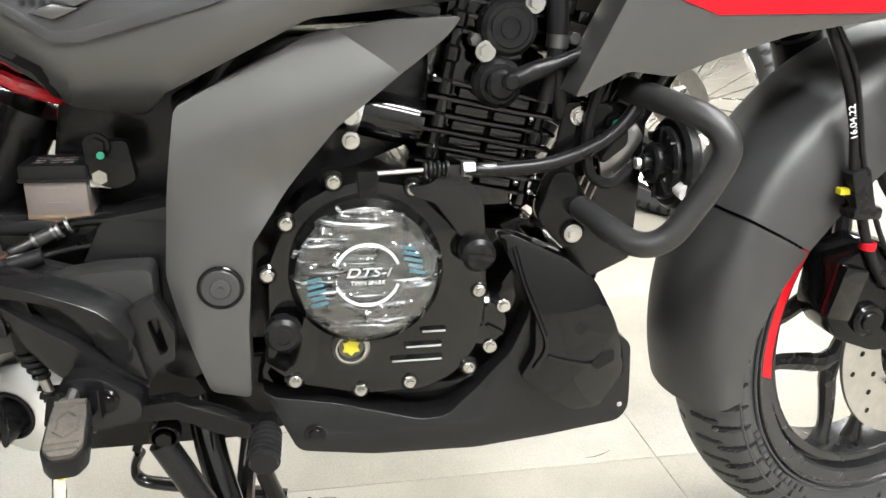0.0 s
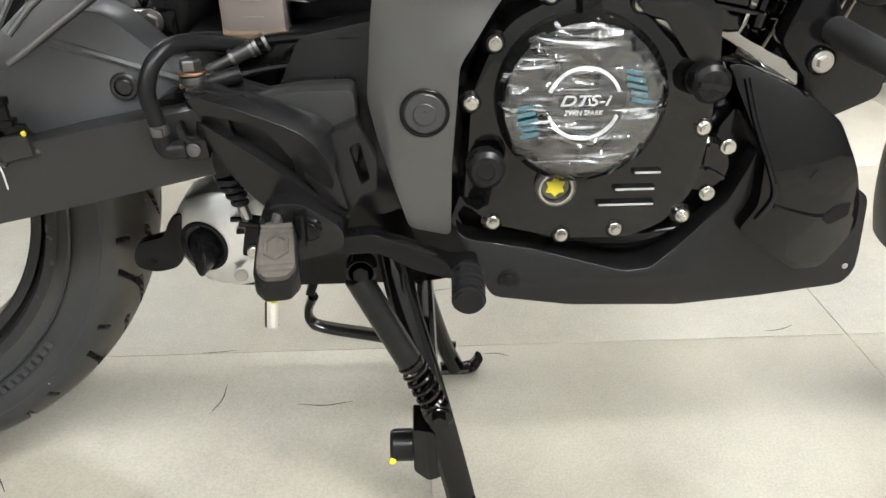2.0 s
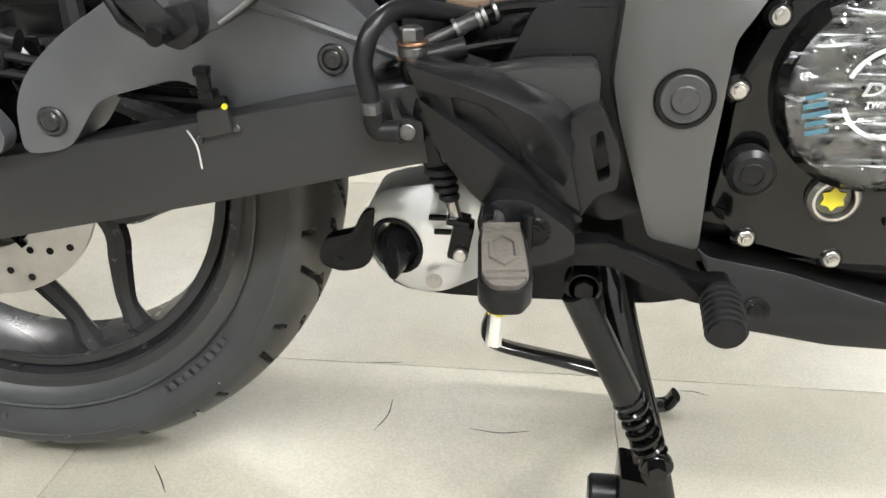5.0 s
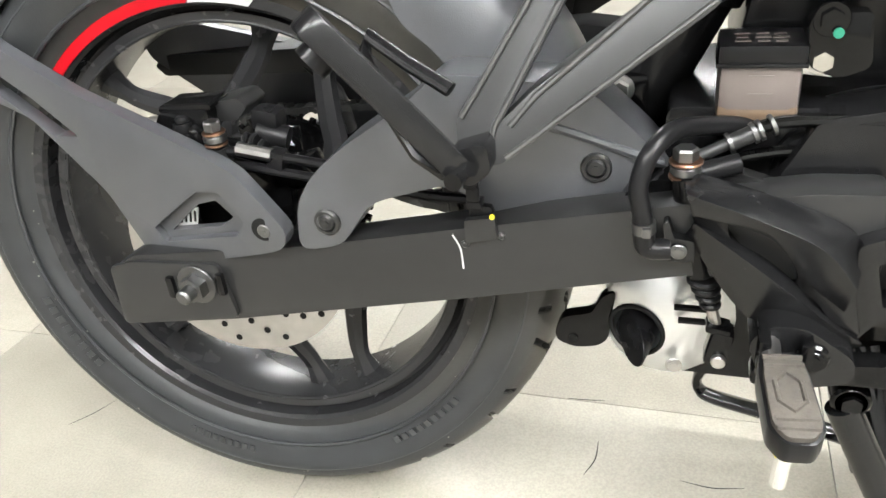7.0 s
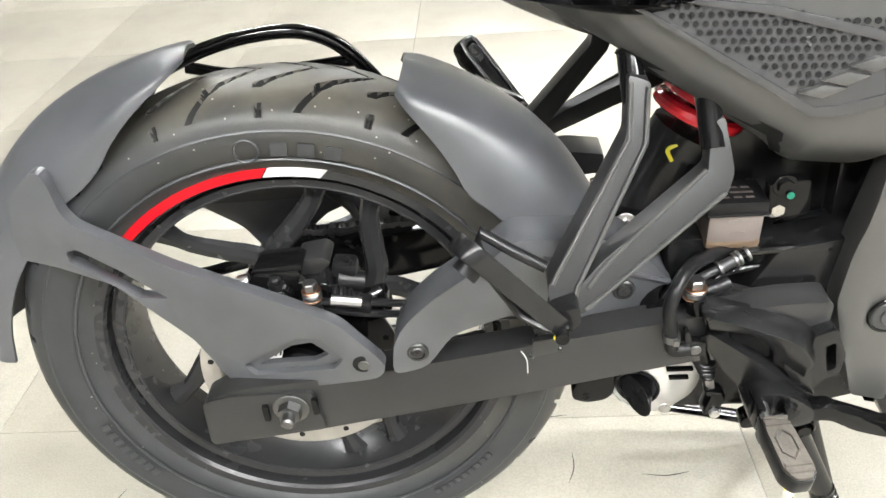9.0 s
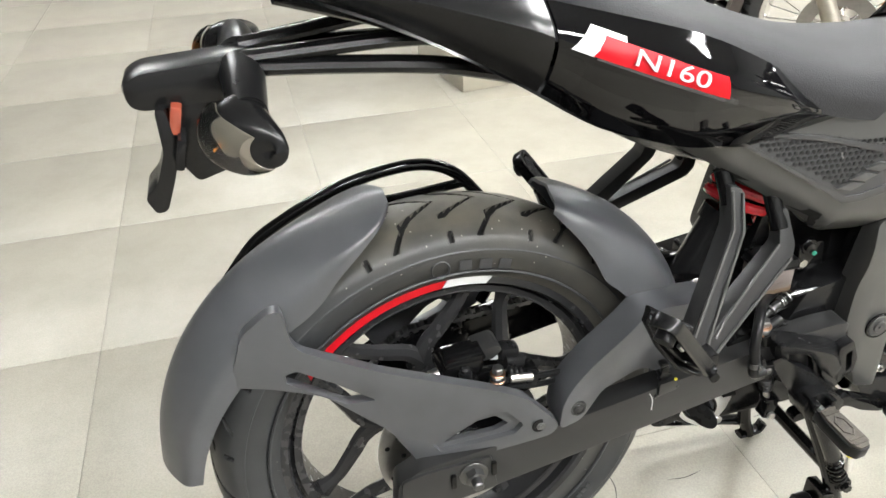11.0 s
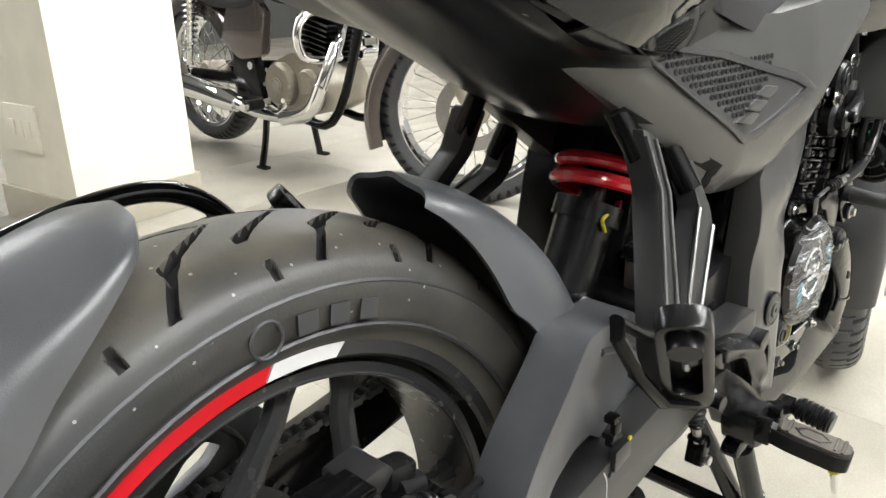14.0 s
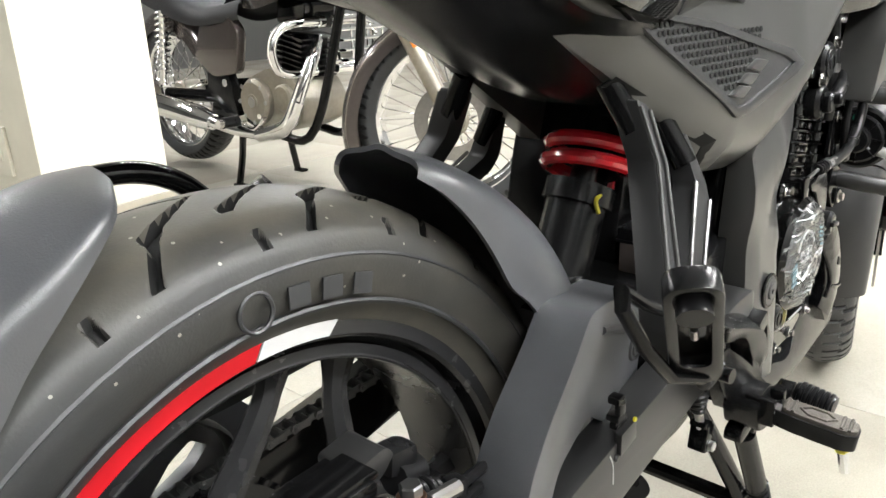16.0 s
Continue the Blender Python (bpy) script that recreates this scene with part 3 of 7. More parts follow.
def tread_front(th, s, half):
    """Slanted shoulder cuts with shorter cuts between them nearer the crown."""
    pitch = 2 * math.pi / 56
    a = abs(s) / half
    shift = 0.0 if s < 0 else pitch / 2
    u = (th + shift) % pitch
    out = np.zeros_like(th)
    if 0.3 < a < 0.66:
        out = np.where(np.abs(u - pitch * 0.3 - 0.16 * (a - 0.3) ** 2) < 0.017 * (1 - abs(a - 0.45) * 2.2), 0.005, 0.0)
    if 0.06 < a < 0.36:
        out = np.maximum(out, np.where(np.abs((u + pitch * 0.5) % pitch - pitch * 0.4 - 0.03 * a) < 0.011, 0.0045, 0.0))
    return out


def spoke_bar(a_hub, a_rim, r_hub, r_rim, w, y, t):
    """One cast spoke, wider at the hub, in the wheel's plane."""
    p = Vector((r_hub * math.cos(radians(a_hub)), 0, r_hub * math.sin(radians(a_hub))))
    q = Vector((r_rim * math.cos(radians(a_rim)), 0, r_rim * math.sin(radians(a_rim))))
    side = 1 if a_hub > a_rim else -1
    centre = a_rim - side * 8.5
    line = [p] + [Vector((r * math.cos(radians(centre + side * o)), 0, r * math.sin(radians(centre + side * o)))) for r, o in ((0.11, 32), (0.14, 19.5), (0.16, 13.8), (0.18, 10.2))] + [q]
    bm = tube(line, w, 8, 5, flat=t / w, taper=lambda f: 1.2 - 0.35 * f + (0.55 * max(0, f - 0.85) / 0.15))
    bm.transform(Matrix.Translation((0, y, 0)))
    return bm


def wheel(name, M, R, W, rimr, tread, phase, stripe, white, label, y_disc, disc_r, hub_w, rim_share):
    hw = W * rim_share
    rim = [(rimr + 0.012, -hw), (rimr + 0.0095, -hw - 0.005), (rimr + 0.0065, -hw - 0.005), (rimr + 0.0055, -hw - 0.002), (rimr - 0.0095, -hw - 0.001), (rimr - 0.0125, -hw + 0.003), (rimr - 0.013, -hw + 0.019),
           (rimr - 0.0185, -hw + 0.021), (rimr - 0.019, -hw + 0.011), (rimr - 0.028, -hw + 0.012), (rimr - 0.0305, -hw * 0.4), (rimr - 0.032, 0.0)]
    rim = rim + [(r, -y) for r, y in rim[-2::-1]] + [(rimr - 0.008, hw * 0.8), (rimr - 0.018, 0.0), (rimr - 0.008, -hw * 0.8)]
    w = part(name, revolve(rim, 128), RIM, bike, label, M)
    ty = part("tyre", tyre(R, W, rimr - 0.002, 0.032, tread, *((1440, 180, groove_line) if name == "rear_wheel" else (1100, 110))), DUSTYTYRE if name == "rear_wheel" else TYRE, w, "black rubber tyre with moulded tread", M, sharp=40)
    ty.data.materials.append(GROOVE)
    for k in range(5):
        for s in (-1, 1):
            a = phase + 72 * k
            part("spoke", spoke_bar(a + s * 62, a + s * 8.5, 0.046, rimr - 0.029, 0.0085, -0.004, 0.012), RIM, w, "", M)
    for rr, yy, th_ in ((rimr - 0.0275, -hw + 0.0135, 0.0022),):
        part("rim_lip", tube([(rr * math.cos(2 * math.pi * i / 72), yy, rr * math.sin(2 * math.pi * i / 72)) for i in range(72)], th_, 8, 1, closed=True), RIM, w, "", M)
    part("hub", merge(disc((0, 0, 0), 0.05, hub_w * 0.7, 40, 0.006), disc((0, 0, 0), 0.032, hub_w, 32, 0.004)), RIM, w, "", M)
    part("stripe", arcband(rimr - 0.0088, rimr + 0.0048, -hw - 0.0028, -hw - 0.0012, *stripe, slant=2.2), RED, w, "red rim stripe", M)
    if white:
        part("stripe", arcband(rimr - 0.0088, rimr + 0.0048, -hw - 0.0028, -hw - 0.0012, *white, segs=8, slant=2.2), WHITE, w, "white rim stripe", M)
    # drilled brake disc
    inner, outer = disc_r * 0.6, disc_r
    d = revolve([(inner, -0.002), (outer, -0.002), (outer, 0.002), (inner, 0.002)], 96)
    d.transform(Matrix.Translation((0, y_disc, 0)))
    bd = part("brake_disc", d, STEEL, w, "drilled bare steel brake disc", M)
    hole_me = None
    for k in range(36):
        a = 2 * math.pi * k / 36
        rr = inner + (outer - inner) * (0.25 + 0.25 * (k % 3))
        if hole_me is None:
            # a solid black disc paints the dark of each drilling
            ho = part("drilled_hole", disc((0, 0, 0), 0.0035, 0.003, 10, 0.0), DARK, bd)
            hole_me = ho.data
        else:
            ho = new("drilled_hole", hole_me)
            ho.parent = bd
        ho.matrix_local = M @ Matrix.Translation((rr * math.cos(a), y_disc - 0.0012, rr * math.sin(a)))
    for k in range(5):
        a = 2 * math.pi * k / 5
        part("carrier_arm", tube([(0.03 * math.cos(a), y_disc, 0.03 * math.sin(a)), ((inner + 0.006) * math.cos(a + 0.2), y_disc, (inner + 0.006) * math.sin(a + 0.2))], 0.008, 8, 2, flat=0.4), FRAME, bd, "", M)
    return w


rear = wheel("rear_wheel", MR, 0.324, 0.139, 0.238, tread_rear, 70.5, (90, 141), (75.2, 89.6), "satin black cast alloy rear wheel", -0.075, 0.115, 0.2, 0.36)
front = wheel("front_wheel", MF, 0.314, 0.108, 0.238, tread_front, 45, (133, 190), (112, 132.5), "satin black cast alloy front wheel", -0.075, 0.15, 0.15, 0.43)


def sidewall_marks(w, M, R, rimr, spans):
    """Raised makers' marks and size codes on the tyre wall, as plain bars."""
    for r, a0, a1, n, hgt in spans:
        for k in range(n):
            a = a0 + (a1 - a0) * (k + 0.5) / n
            b = box((r, 0, 0), (hgt, 0.0016, abs(a1 - a0) / n * 0.62 * math.pi / 180 * r), bevel=0.0004)
            b.transform(Matrix.Rotation(radians(-a), 4, "Y"))
            b.transform(Matrix.Translation((0, SIDE_Y[w.name] , 0)))
            part("moulded_mark", b, TYREWALL, w, "", M)


def wall_ring(w, M, r, y, t):
    """A raised line round the tyre wall."""
    part("moulded_ring", tube([(r * math.cos(2 * math.pi * i / 90), y, r * math.sin(2 * math.pi * i / 90)) for i in range(90)], t, 6, 1, closed=True, smooth=False), TYREWALL, w, "", M)


SIDE_Y = {"rear_wheel": -0.0692, "front_wheel": -0.0537}
wall_ring(rear, MR, 0.285, -0.0685, 0.0022)
wall_ring(rear, MR, 0.2535, -0.0645, 0.0022)
wall_ring(front, MF, 0.279, -0.053, 0.0014)
wall_ring(front, MF, 0.2535, -0.0498, 0.002)
part("moulded_emblem", tube([(0.0115 * math.cos(2 * math.pi * i / 24) + 0.266 * math.cos(radians(93)), -0.0693, 0.0115 * math.sin(2 * math.pi * i / 24) + 0.266 * math.sin(radians(93))) for i in range(24)], 0.0015, 6, 1, closed=True), TYREWALL, rear, "", MR)
sidewall_marks(rear, MR, 0.307, 0.223, [(0.266, 72, 89, 3, 0.014), (0.266, 244, 262, 9, 0.009), (0.264, 300, 322, 9, 0.008), (0.264, 196, 218, 8, 0.012)])
sidewall_marks(front, MF, 0.314, 0.238, [(0.262, 205, 240, 12, 0.008), (0.264, 160, 175, 4, 0.012)])

# swingarm
SW = [(-0.095, 0.355), (-0.099, 0.292), (0.032, 0.313), (0.265, 0.361), (0.422, 0.396), (0.545, 0.402), (0.545, 0.467), (0.50, 0.466), (0.409, 0.452), (0.256, 0.424), (0.115, 0.397), (-0.063, 0.374)]
swing = part("swingarm", slab(SW, -0.145, -0.112, 0.004, 0.008), SWING, bike, "flat black box-section swingarm")
part("swingarm", mirrored(slab(SW, -0.145, -0.112, 0.004, 0.008)), FRAME, bike)
part("cross_tube", tube([(0.40, -0.12, 0.43), (0.40, 0.12, 0.43)], 0.03, 16, 1), FRAME, bike)
part("adjuster_plate", slab([(-0.090, 0.362), (-0.095, 0.297), (0.037, 0.318), (0.028, 0.374), (-0.06, 0.37)], -0.1495, -0.144, 0.002, 0.006), SWING, swing, "black chain adjuster cap")
axle = part("axle_nut", merge(hexbolt((0.003, -0.150, 0.352), 0.0135, 0.012), disc((0.003, -0.167, 0.352), 0.0072, 0.016, 20, 0.002)), GUNMETAL, swing, "zinc axle nut with threaded stub")
for dx in (-0.027, 0.027):
    part("adjuster_tab", box((0.003 + dx, -0.152, 0.352 + dx * 0.15), (0.007, 0.006, 0.022), bevel=0.002), FRAME, swing)
part("paint_mark", tube([(0.248, -0.1450, 0.418), (0.2535, -0.1450, 0.406), (0.2545, -0.1450, 0.388)], 0.0008, 6, 4), WHITE, swing, "white chalk line")
part("cable_bracket", slab([(0.259, 0.413), (0.2595, 0.433), (0.283, 0.4365), (0.2845, 0.419)], -0.149, -0.143, 0.0012, 0.002), SWING, swing, "black welded cable bracket")
for wx, wz in ((0.258, 0.411), (0.287, 0.420)):
    part("weld_bead", disc((wx, -0.1455, wz), 0.0032, 0.004, 10, 0.0014), SWING, swing)
part("cable_clip", merge(slab([(0.262, 0.4335), (0.262, 0.440), (0.268, 0.443), (0.279, 0.442), (0.281, 0.436)], -0.142, -0.136, 0.001, 0.001), box((0.2665, -0.139, 0.444), (0.012, 0.012, 0.006), bevel=0.0015),
                        box((0.2665, -0.143, 0.4535), (0.0105, 0.006, 0.013), bevel=0.0025), box((0.265, -0.140, 0.461), (0.011, 0.011, 0.007), bevel=0.002)), RUBBER, swing, "black plastic cable clip")
part("paint_dot", disc((0.2815, -0.1485, 0.4375), 0.0022, 0.002, 10, 0), YELLOW, swing)

# rear mudguard over the tyre and its bracket
def rear_guard():
    secs = []
    for i in range(15):
        f = (i / 14) ** 1.3
        a = radians(100.0 + 77.0 * f)
        r = 0.362 + 0.014 * math.sin(math.pi * min(1, f * 1.4) / 2) + 0.008 * f
        k = min(1, f / 0.16)
        wd = (0.067 + 0.003 * math.sin(math.pi * f)) * (0.3 + 0.7 * math.sqrt(max(0, 1 - (1 - k) ** 2)))
        drop = 0.008 + 0.066 * min(1, f * 3.4) * (1 - 0.35 * max(0, f - 0.6) / 0.4)
        side = 0.42 * drop
        sec = []
        for y, d in ((-wd, drop), (-wd * 0.98, drop * 0.66), (-wd * 0.8, side), (-wd * 0.4, side * 0.3), (0, 0), (wd * 0.4, side * 0.3), (wd * 0.8, side), (wd * 0.98, drop * 0.66), (wd, drop)):
            q = r - d
            sec.append((RC.x + q * math.cos(a), RC.y + y, RC.z + q * math.sin(a)))
        secs.append(sec)
    return loft(secs, 4, 3, 0.004)


part("rear_mudguard", rear_guard(), GREY, bike, "dusty dark grey tyre hugger")
HB = [(-0.202, 0.615), (-0.199, 0.595), (-0.198, 0.573), (-0.188, 0.557), (-0.096, 0.518), (0.027, 0.482), (0.070, 0.466), (0.114, 0.419), (0.106, 0.402), (0.085, 0.394), (-0.049, 0.352), (-0.058, 0.358), (-0.094, 0.424), (-0.168, 0.488), (-0.228, 0.504), (-0.275, 0.51), (-0.25, 0.585), (-0.214, 0.616)]
HB_SLOT = [(-0.209, 0.524), (-0.196, 0.529), (-0.155, 0.508), (-0.108, 0.477), (-0.142, 0.473), (-0.209, 0.511)]
HB_WIN = [(-0.029, 0.391), (0.013, 0.4245), (0.036, 0.432), (0.053, 0.4185), (0.036, 0.407)]
HB_POCKET = [(-0.044, 0.395), (0.022, 0.442), (0.048, 0.445), (0.069, 0.421), (0.058, 0.406), (-0.034, 0.382)]


def flare(x, z):
    """The bracket runs from the swingarm's outer face in to the mudguard."""
    return -0.1312 - 0.2161 * x


part("mudguard_bracket", cut(HB, [HB_SLOT, HB_POCKET], -0.006, 0.009, 0.004, 0.01, flare), GREY, bike, "dark grey moulded bracket")
part("bracket_pocket", cut([(-0.05, 0.395), (0.02, 0.446), (0.050, 0.449), (0.074, 0.421), (0.06, 0.402), (-0.036, 0.378)], [HB_WIN], 0.002, 0.010, 0.002, 0.004, flare), GREY, bike)
for bx, bz in ((0.089, 0.418), (-0.036, 0.363)):
    # flush black disc paints the dark inside of the bolt's recess
    part("bolt_recess_shade", disc((bx, flare(bx, bz) - 0.0062, bz), 0.0105, 0.0012, 28, 0.0004), DARK, bike)
    part("bolt_head", merge(disc((bx + 0.001, flare(bx, bz) - 0.007, bz - 0.001), 0.006, 0.002, 20, 0.0008), disc((bx + 0.001, flare(bx, bz) - 0.0085, bz - 0.001), 0.0025, 0.001, 6, 0)), GUNMETAL, bike)
part("mudguard_bracket", mirrored(cut([(-0.175, 0.545)] + HB[4:14], [HB_WIN], -0.006, 0.009, 0.004, 0.01, flare)), GREY, bike)

# grey swingarm guard in front of the wheel
GU = [(0.117, 0.398), (0.121, 0.438), (0.134, 0.461), (0.161, 0.485), (0.212, 0.516), (0.242, 0.540), (0.272, 0.537), (0.348, 0.522), (0.389, 0.479), (0.430, 0.425), (0.329, 0.413), (0.298, 0.412), (0.242, 0.452), (0.181, 0.439), (0.153, 0.401)]
part("swingarm_guard", slab(GU, -0.009, 0.04, 0.011, 0.012, lambda x, z: -0.168 + 0.2 * x), GREY, bike, "dark grey moulded swingarm guard")
part("guard_crease", tube([(0.27, -0.122, 0.515), (0.33, -0.11, 0.492), (0.40, -0.096, 0.462)], 0.004, 8, 3), GREY, bike)
for bx, by, bz in ((0.144, -0.148, 0.424), (0.353, -0.108, 0.462)):
    part("guard_screw", merge(disc((bx, by, bz), 0.0118, 0.005, 28, 0.0015, hole=0.008), disc((bx, by, bz), 0.0072, 0.006, 20, 0.0015), disc((bx, by - 0.003, bz), 0.0028, 0.002, 6, 0)), SWING, bike)


def hugger():
    """Mudguard in front of the rear tyre: a curved shell that ends in a point over the tread."""
    secs = []
    for i in range(13):
        f = (i / 12) ** 1.3
        a = radians(66.5 - 60 * f)
        r = 0.358 + 0.014 * math.sin(math.pi * f)
        k = min(1, f / 0.14)
        w = (0.060 + 0.014 * min(1, f * 3)) * (0.72 + 0.28 * math.sqrt(max(0, 1 - (1 - k) ** 2)))
        drop = 0.016 + 0.056 * min(1, f * 3.2)
        sec = []
        for y, d in ((-w, drop), (-w * 0.97, drop * 0.55), (-w * 0.8, drop * 0.2), (-w * 0.4, 0.0), (0, -0.004), (w * 0.4, 0.0), (w * 0.8, drop * 0.2), (w * 0.97, drop * 0.55), (w, drop)):
            q = r - d
            sec.append((RC.x + q * math.cos(a), RC.y + y, RC.z + q * math.sin(a)))
        secs.append(sec)
    return loft(secs, 4, 3, 0.004)


part("hugger", hugger(), GREY, bike, "dark grey hugger over the tyre")

# chain drive on the far side
part("sprocket", revolve([(0.055, 0.062), (0.088, 0.062), (0.088, 0.069), (0.055, 0.069)], 44), FRAME, bike, "", MR)
for k in range(38):
    a = 2 * math.pi * k / 38
    part("sprocket_tooth", box((0.09 * math.cos(a), 0.0655, 0.09 * math.sin(a)), (0.007, 0.006, 0.007), (0, -math.degrees(a), 0), 0.001), FRAME, bike, "", MR)


def chain():
    path = []
    for i in range(16):
        a = radians(83 + 194 * i / 15)
        path.append((RC.x + 0.092 * math.cos(a), RC.z + 0.092 * math.sin(a)))
    path += [(0.3, 0.315), (0.58, 0.375), (0.615, 0.40), (0.60, 0.455), (0.58, 0.47), (0.3, 0.457)]
    pts = [Vector((x, 0.0655, z)) for x, z in path]
    pts.append(pts[0])
    out, carry, pitch = [], 0.0, 0.0127
    for a, b in zip(pts, pts[1:]):
        L = (b - a).length
        d = carry
        while d < L:
            out.append((a.lerp(b, d / L), b - a))
            d += pitch
        carry = d - L
    return out


link_me = None
chain_thing = None
for i, (p, d) in enumerate(chain()):
    a = math.degrees(math.atan2(d.z, d.x))
    off = 0.0068 if i % 2 else 0.005
    if link_me is None:
        two = merge(slab([(-0.0085, 0.0042), (0.0, 0.003), (0.0085, 0.0042), (0.0105, 0), (0.0085, -0.0042), (0.0, -0.003), (-0.0085, -0.0042), (-0.0105, 0)], -0.0068, -0.0054, 0),
                    slab([(-0.0085, 0.0042), (0.0, 0.003), (0.0085, 0.0042), (0.0105, 0), (0.0085, -0.0042), (0.0, -0.003), (-0.0085, -0.0042), (-0.0105, 0)], 0.0054, 0.0068, 0),
                    disc((0.0063, 0, 0), 0.0042, 0.0106, 10, 0.0005), disc((0.0063, 0, 0), 0.0022, 0.0155, 8, 0.0004))
        chain_thing = part("chain_link", two, STEEL, bike, "oiled steel chain link", None)
        link_me = chain_thing.data
        link_me.materials.clear()
        link_me.materials.append(GUNMETAL)
        ob = chain_thing
    else:
        ob = new("chain_link", link_me)
        ob.parent = bike
    ob.matrix_local = pose(p.x, p.y + (0.0012 if i % 2 else -0.0012), p.z, 0, -a, 0)
part("chain_guard", slab([(-0.168, 0.477), (-0.150, 0.489), (0.06, 0.497), (0.32, 0.515), (0.36, 0.51), (0.36, 0.485), (0.06, 0.470), (-0.157, 0.465)], 0.09, 0.135, 0.003, 0.004), BAR, bike, "matte black chain guard")
part("guard_stay", tube([(0.02, 0.1, 0.475), (0.05, 0.1, 0.445), (0.06, 0.1, 0.40)], 0.012, 8, 3, flat=0.3), BAR, bike)

# rear brake caliper, sensor and lines
cal = part("rear_caliper", slab([(-0.018, 0.500), (0.031, 0.503), (0.028, 0.486), (0.014, 0.476), (0.004, 0.462), (-0.018, 0.462), (-0.027, 0.484)], -0.110, -0.066, 0.007, 0.006), FRAME, bike, "black cast brake caliper")
part("caliper_bridge", slab([(-0.020, 0.499), (-0.016, 0.5055), (0.032, 0.5085), (0.034, 0.502)], -0.108, -0.078, 0.003, 0.003), FRAME, cal)
part("caliper_ear", slab([(0.024, 0.503), (0.052, 0.508), (0.060, 0.500), (0.048, 0.488), (0.026, 0.486)], -0.095, -0.06, 0.004, 0.004), SWING, cal)
part("caliper_piston", merge(disc((0.008, -0.112, 0.477), 0.0135, 0.01, 28, 0.003), disc((0.008, -0.118, 0.477), 0.008, 0.005, 20, 0.0015)), FRAME, cal)
part("bleed_nipple", merge(tube([(0.006, -0.113, 0.470), (0.005, -0.112, 0.492)], 0.0082, 14, 1), disc((0.005, -0.112, 0.4945), 0.0058, 0.006, 14, 0.002, "z")), RUBBER, cal, "black rubber nipple cap")
for bx, bz in ((-0.029, 0.481), (-0.024, 0.468)):
    part("caliper_bolt", hexbolt((bx, -0.107, bz), 0.0055, 0.006), GUNMETAL, cal)
part("bolt_collar", tube([(-0.037, -0.1, 0.483), (-0.026, -0.098, 0.484)], 0.0085, 14, 1), STEEL, cal, "bright collar")
for z in (0.4795, 0.4895):
    part("banjo_washer", disc((0.043, -0.125, z), 0.0098, 0.0022, 20, 0.0006, "z"), COPPER, cal, "copper washer")
part("banjo_eye", disc((0.043, -0.125, 0.4845), 0.0098, 0.0078, 20, 0.002, "z"), GUNMETAL, cal)
part("banjo_bolt", disc((0.043, -0.125, 0.495), 0.0076, 0.009, 6, 0.0012, "z"), GUNMETAL, cal)
part("banjo_boss", tube([(0.043, -0.124, 0.478), (0.040, -0.118, 0.455)], 0.0092, 14, 1), SWING, cal)
part("pin_cover", merge(box((0.071, -0.082, 0.486), (0.026, 0.022, 0.02), (0, 8, 0), 0.006), tube([(0.062, -0.09, 0.476), (0.088, -0.085, 0.468)], 0.011, 14, 1)), RUBBER, cal)
for k in range(3):
    part("pin_boot", disc((0.064 + 0.007 * k, -0.112, 0.477 - 0.003 * k), 0.0095 if k % 2 else 0.0075, 0.005, 16, 0.002, "x"), RUBBER, cal)
part("printed_label", slab([(-0.030, 0.392), (-0.006, 0.394), (0.0, 0.412), (-0.020, 0.409)], -0.1165, -0.115, 0), STICKER, bike, "torn white label")
for k in range(4):
    part("print_bar", box((-0.020 + 0.005 * k, -0.1172, 0.4015 + 0.0007 * k), (0.0018, 0.0008, 0.011), (0, 14, 0), 0), DARK, bike)
part("sensor_block", box((0.098, -0.085, 0.44), (0.03, 0.03, 0.026), (0, -15, 0), 0.004), FRAME, bike, "black wheel speed sensor")
part("hose_clip", box((0.092, -0.116, 0.463), (0.015, 0.014, 0.018), (0, 12, 0), 0.003), RUBBER, bike)
part("sensor_plate", box((0.064, -0.048, 0.452), (0.03, 0.006, 0.026), (0, 0, 0), 0.002), FRAME, bike)
part("sensor_triangle", slab([(0.058, 0.449), (0.073, 0.447), (0.064, 0.460)], -0.0525, -0.0512, 0), STICKER, bike)
part("caliper_carrier", slab([(-0.022, 0.47), (-0.012, 0.36), (0.03, 0.34), (0.085, 0.39), (0.088, 0.44), (0.05, 0.47)], -0.098, -0.086, 0.004, 0.01), FRAME, bike)
for dy, dz in ((0, 0), (0.008, -0.014)):
    part("brake_line", tube([(0.05, -0.122 + dy, 0.472 + dz), (0.09, -0.12, 0.468 + dz), (0.15, -0.105, 0.452 + dz), (0.25, -0.1, 0.44 + dz), (0.36, -0.1, 0.45 + dz)], 0.0042, 8, 5), RUBBER, bike, "black brake hose")
part("line_ferrule", tube([(0.06, -0.122, 0.474), (0.09, -0.12, 0.468)], 0.006, 10, 1), STEEL, bike)

# reservoir, hoses and pedal gear
res = part("fluid_reservoir", box((0.4610, -0.065, 0.5130), (0.0545, 0.044, 0.044), bevel=0.007), CLOUDY, bike, "cloudy plastic fluid reservoir")
part("reservoir_cap", merge(box((0.4610, -0.065, 0.5395), (0.0575, 0.047, 0.014), bevel=0.0035), box((0.4610, -0.065, 0.5325), (0.0590, 0.0485, 0.003), bevel=0.001)), RUBBER, res, "black ribbed cap")
part("fluid_band", box((0.4610, -0.0652, 0.4985), (0.0549, 0.0444, 0.0150), bevel=0.0065), FLUID, res, "amber fluid showing through")
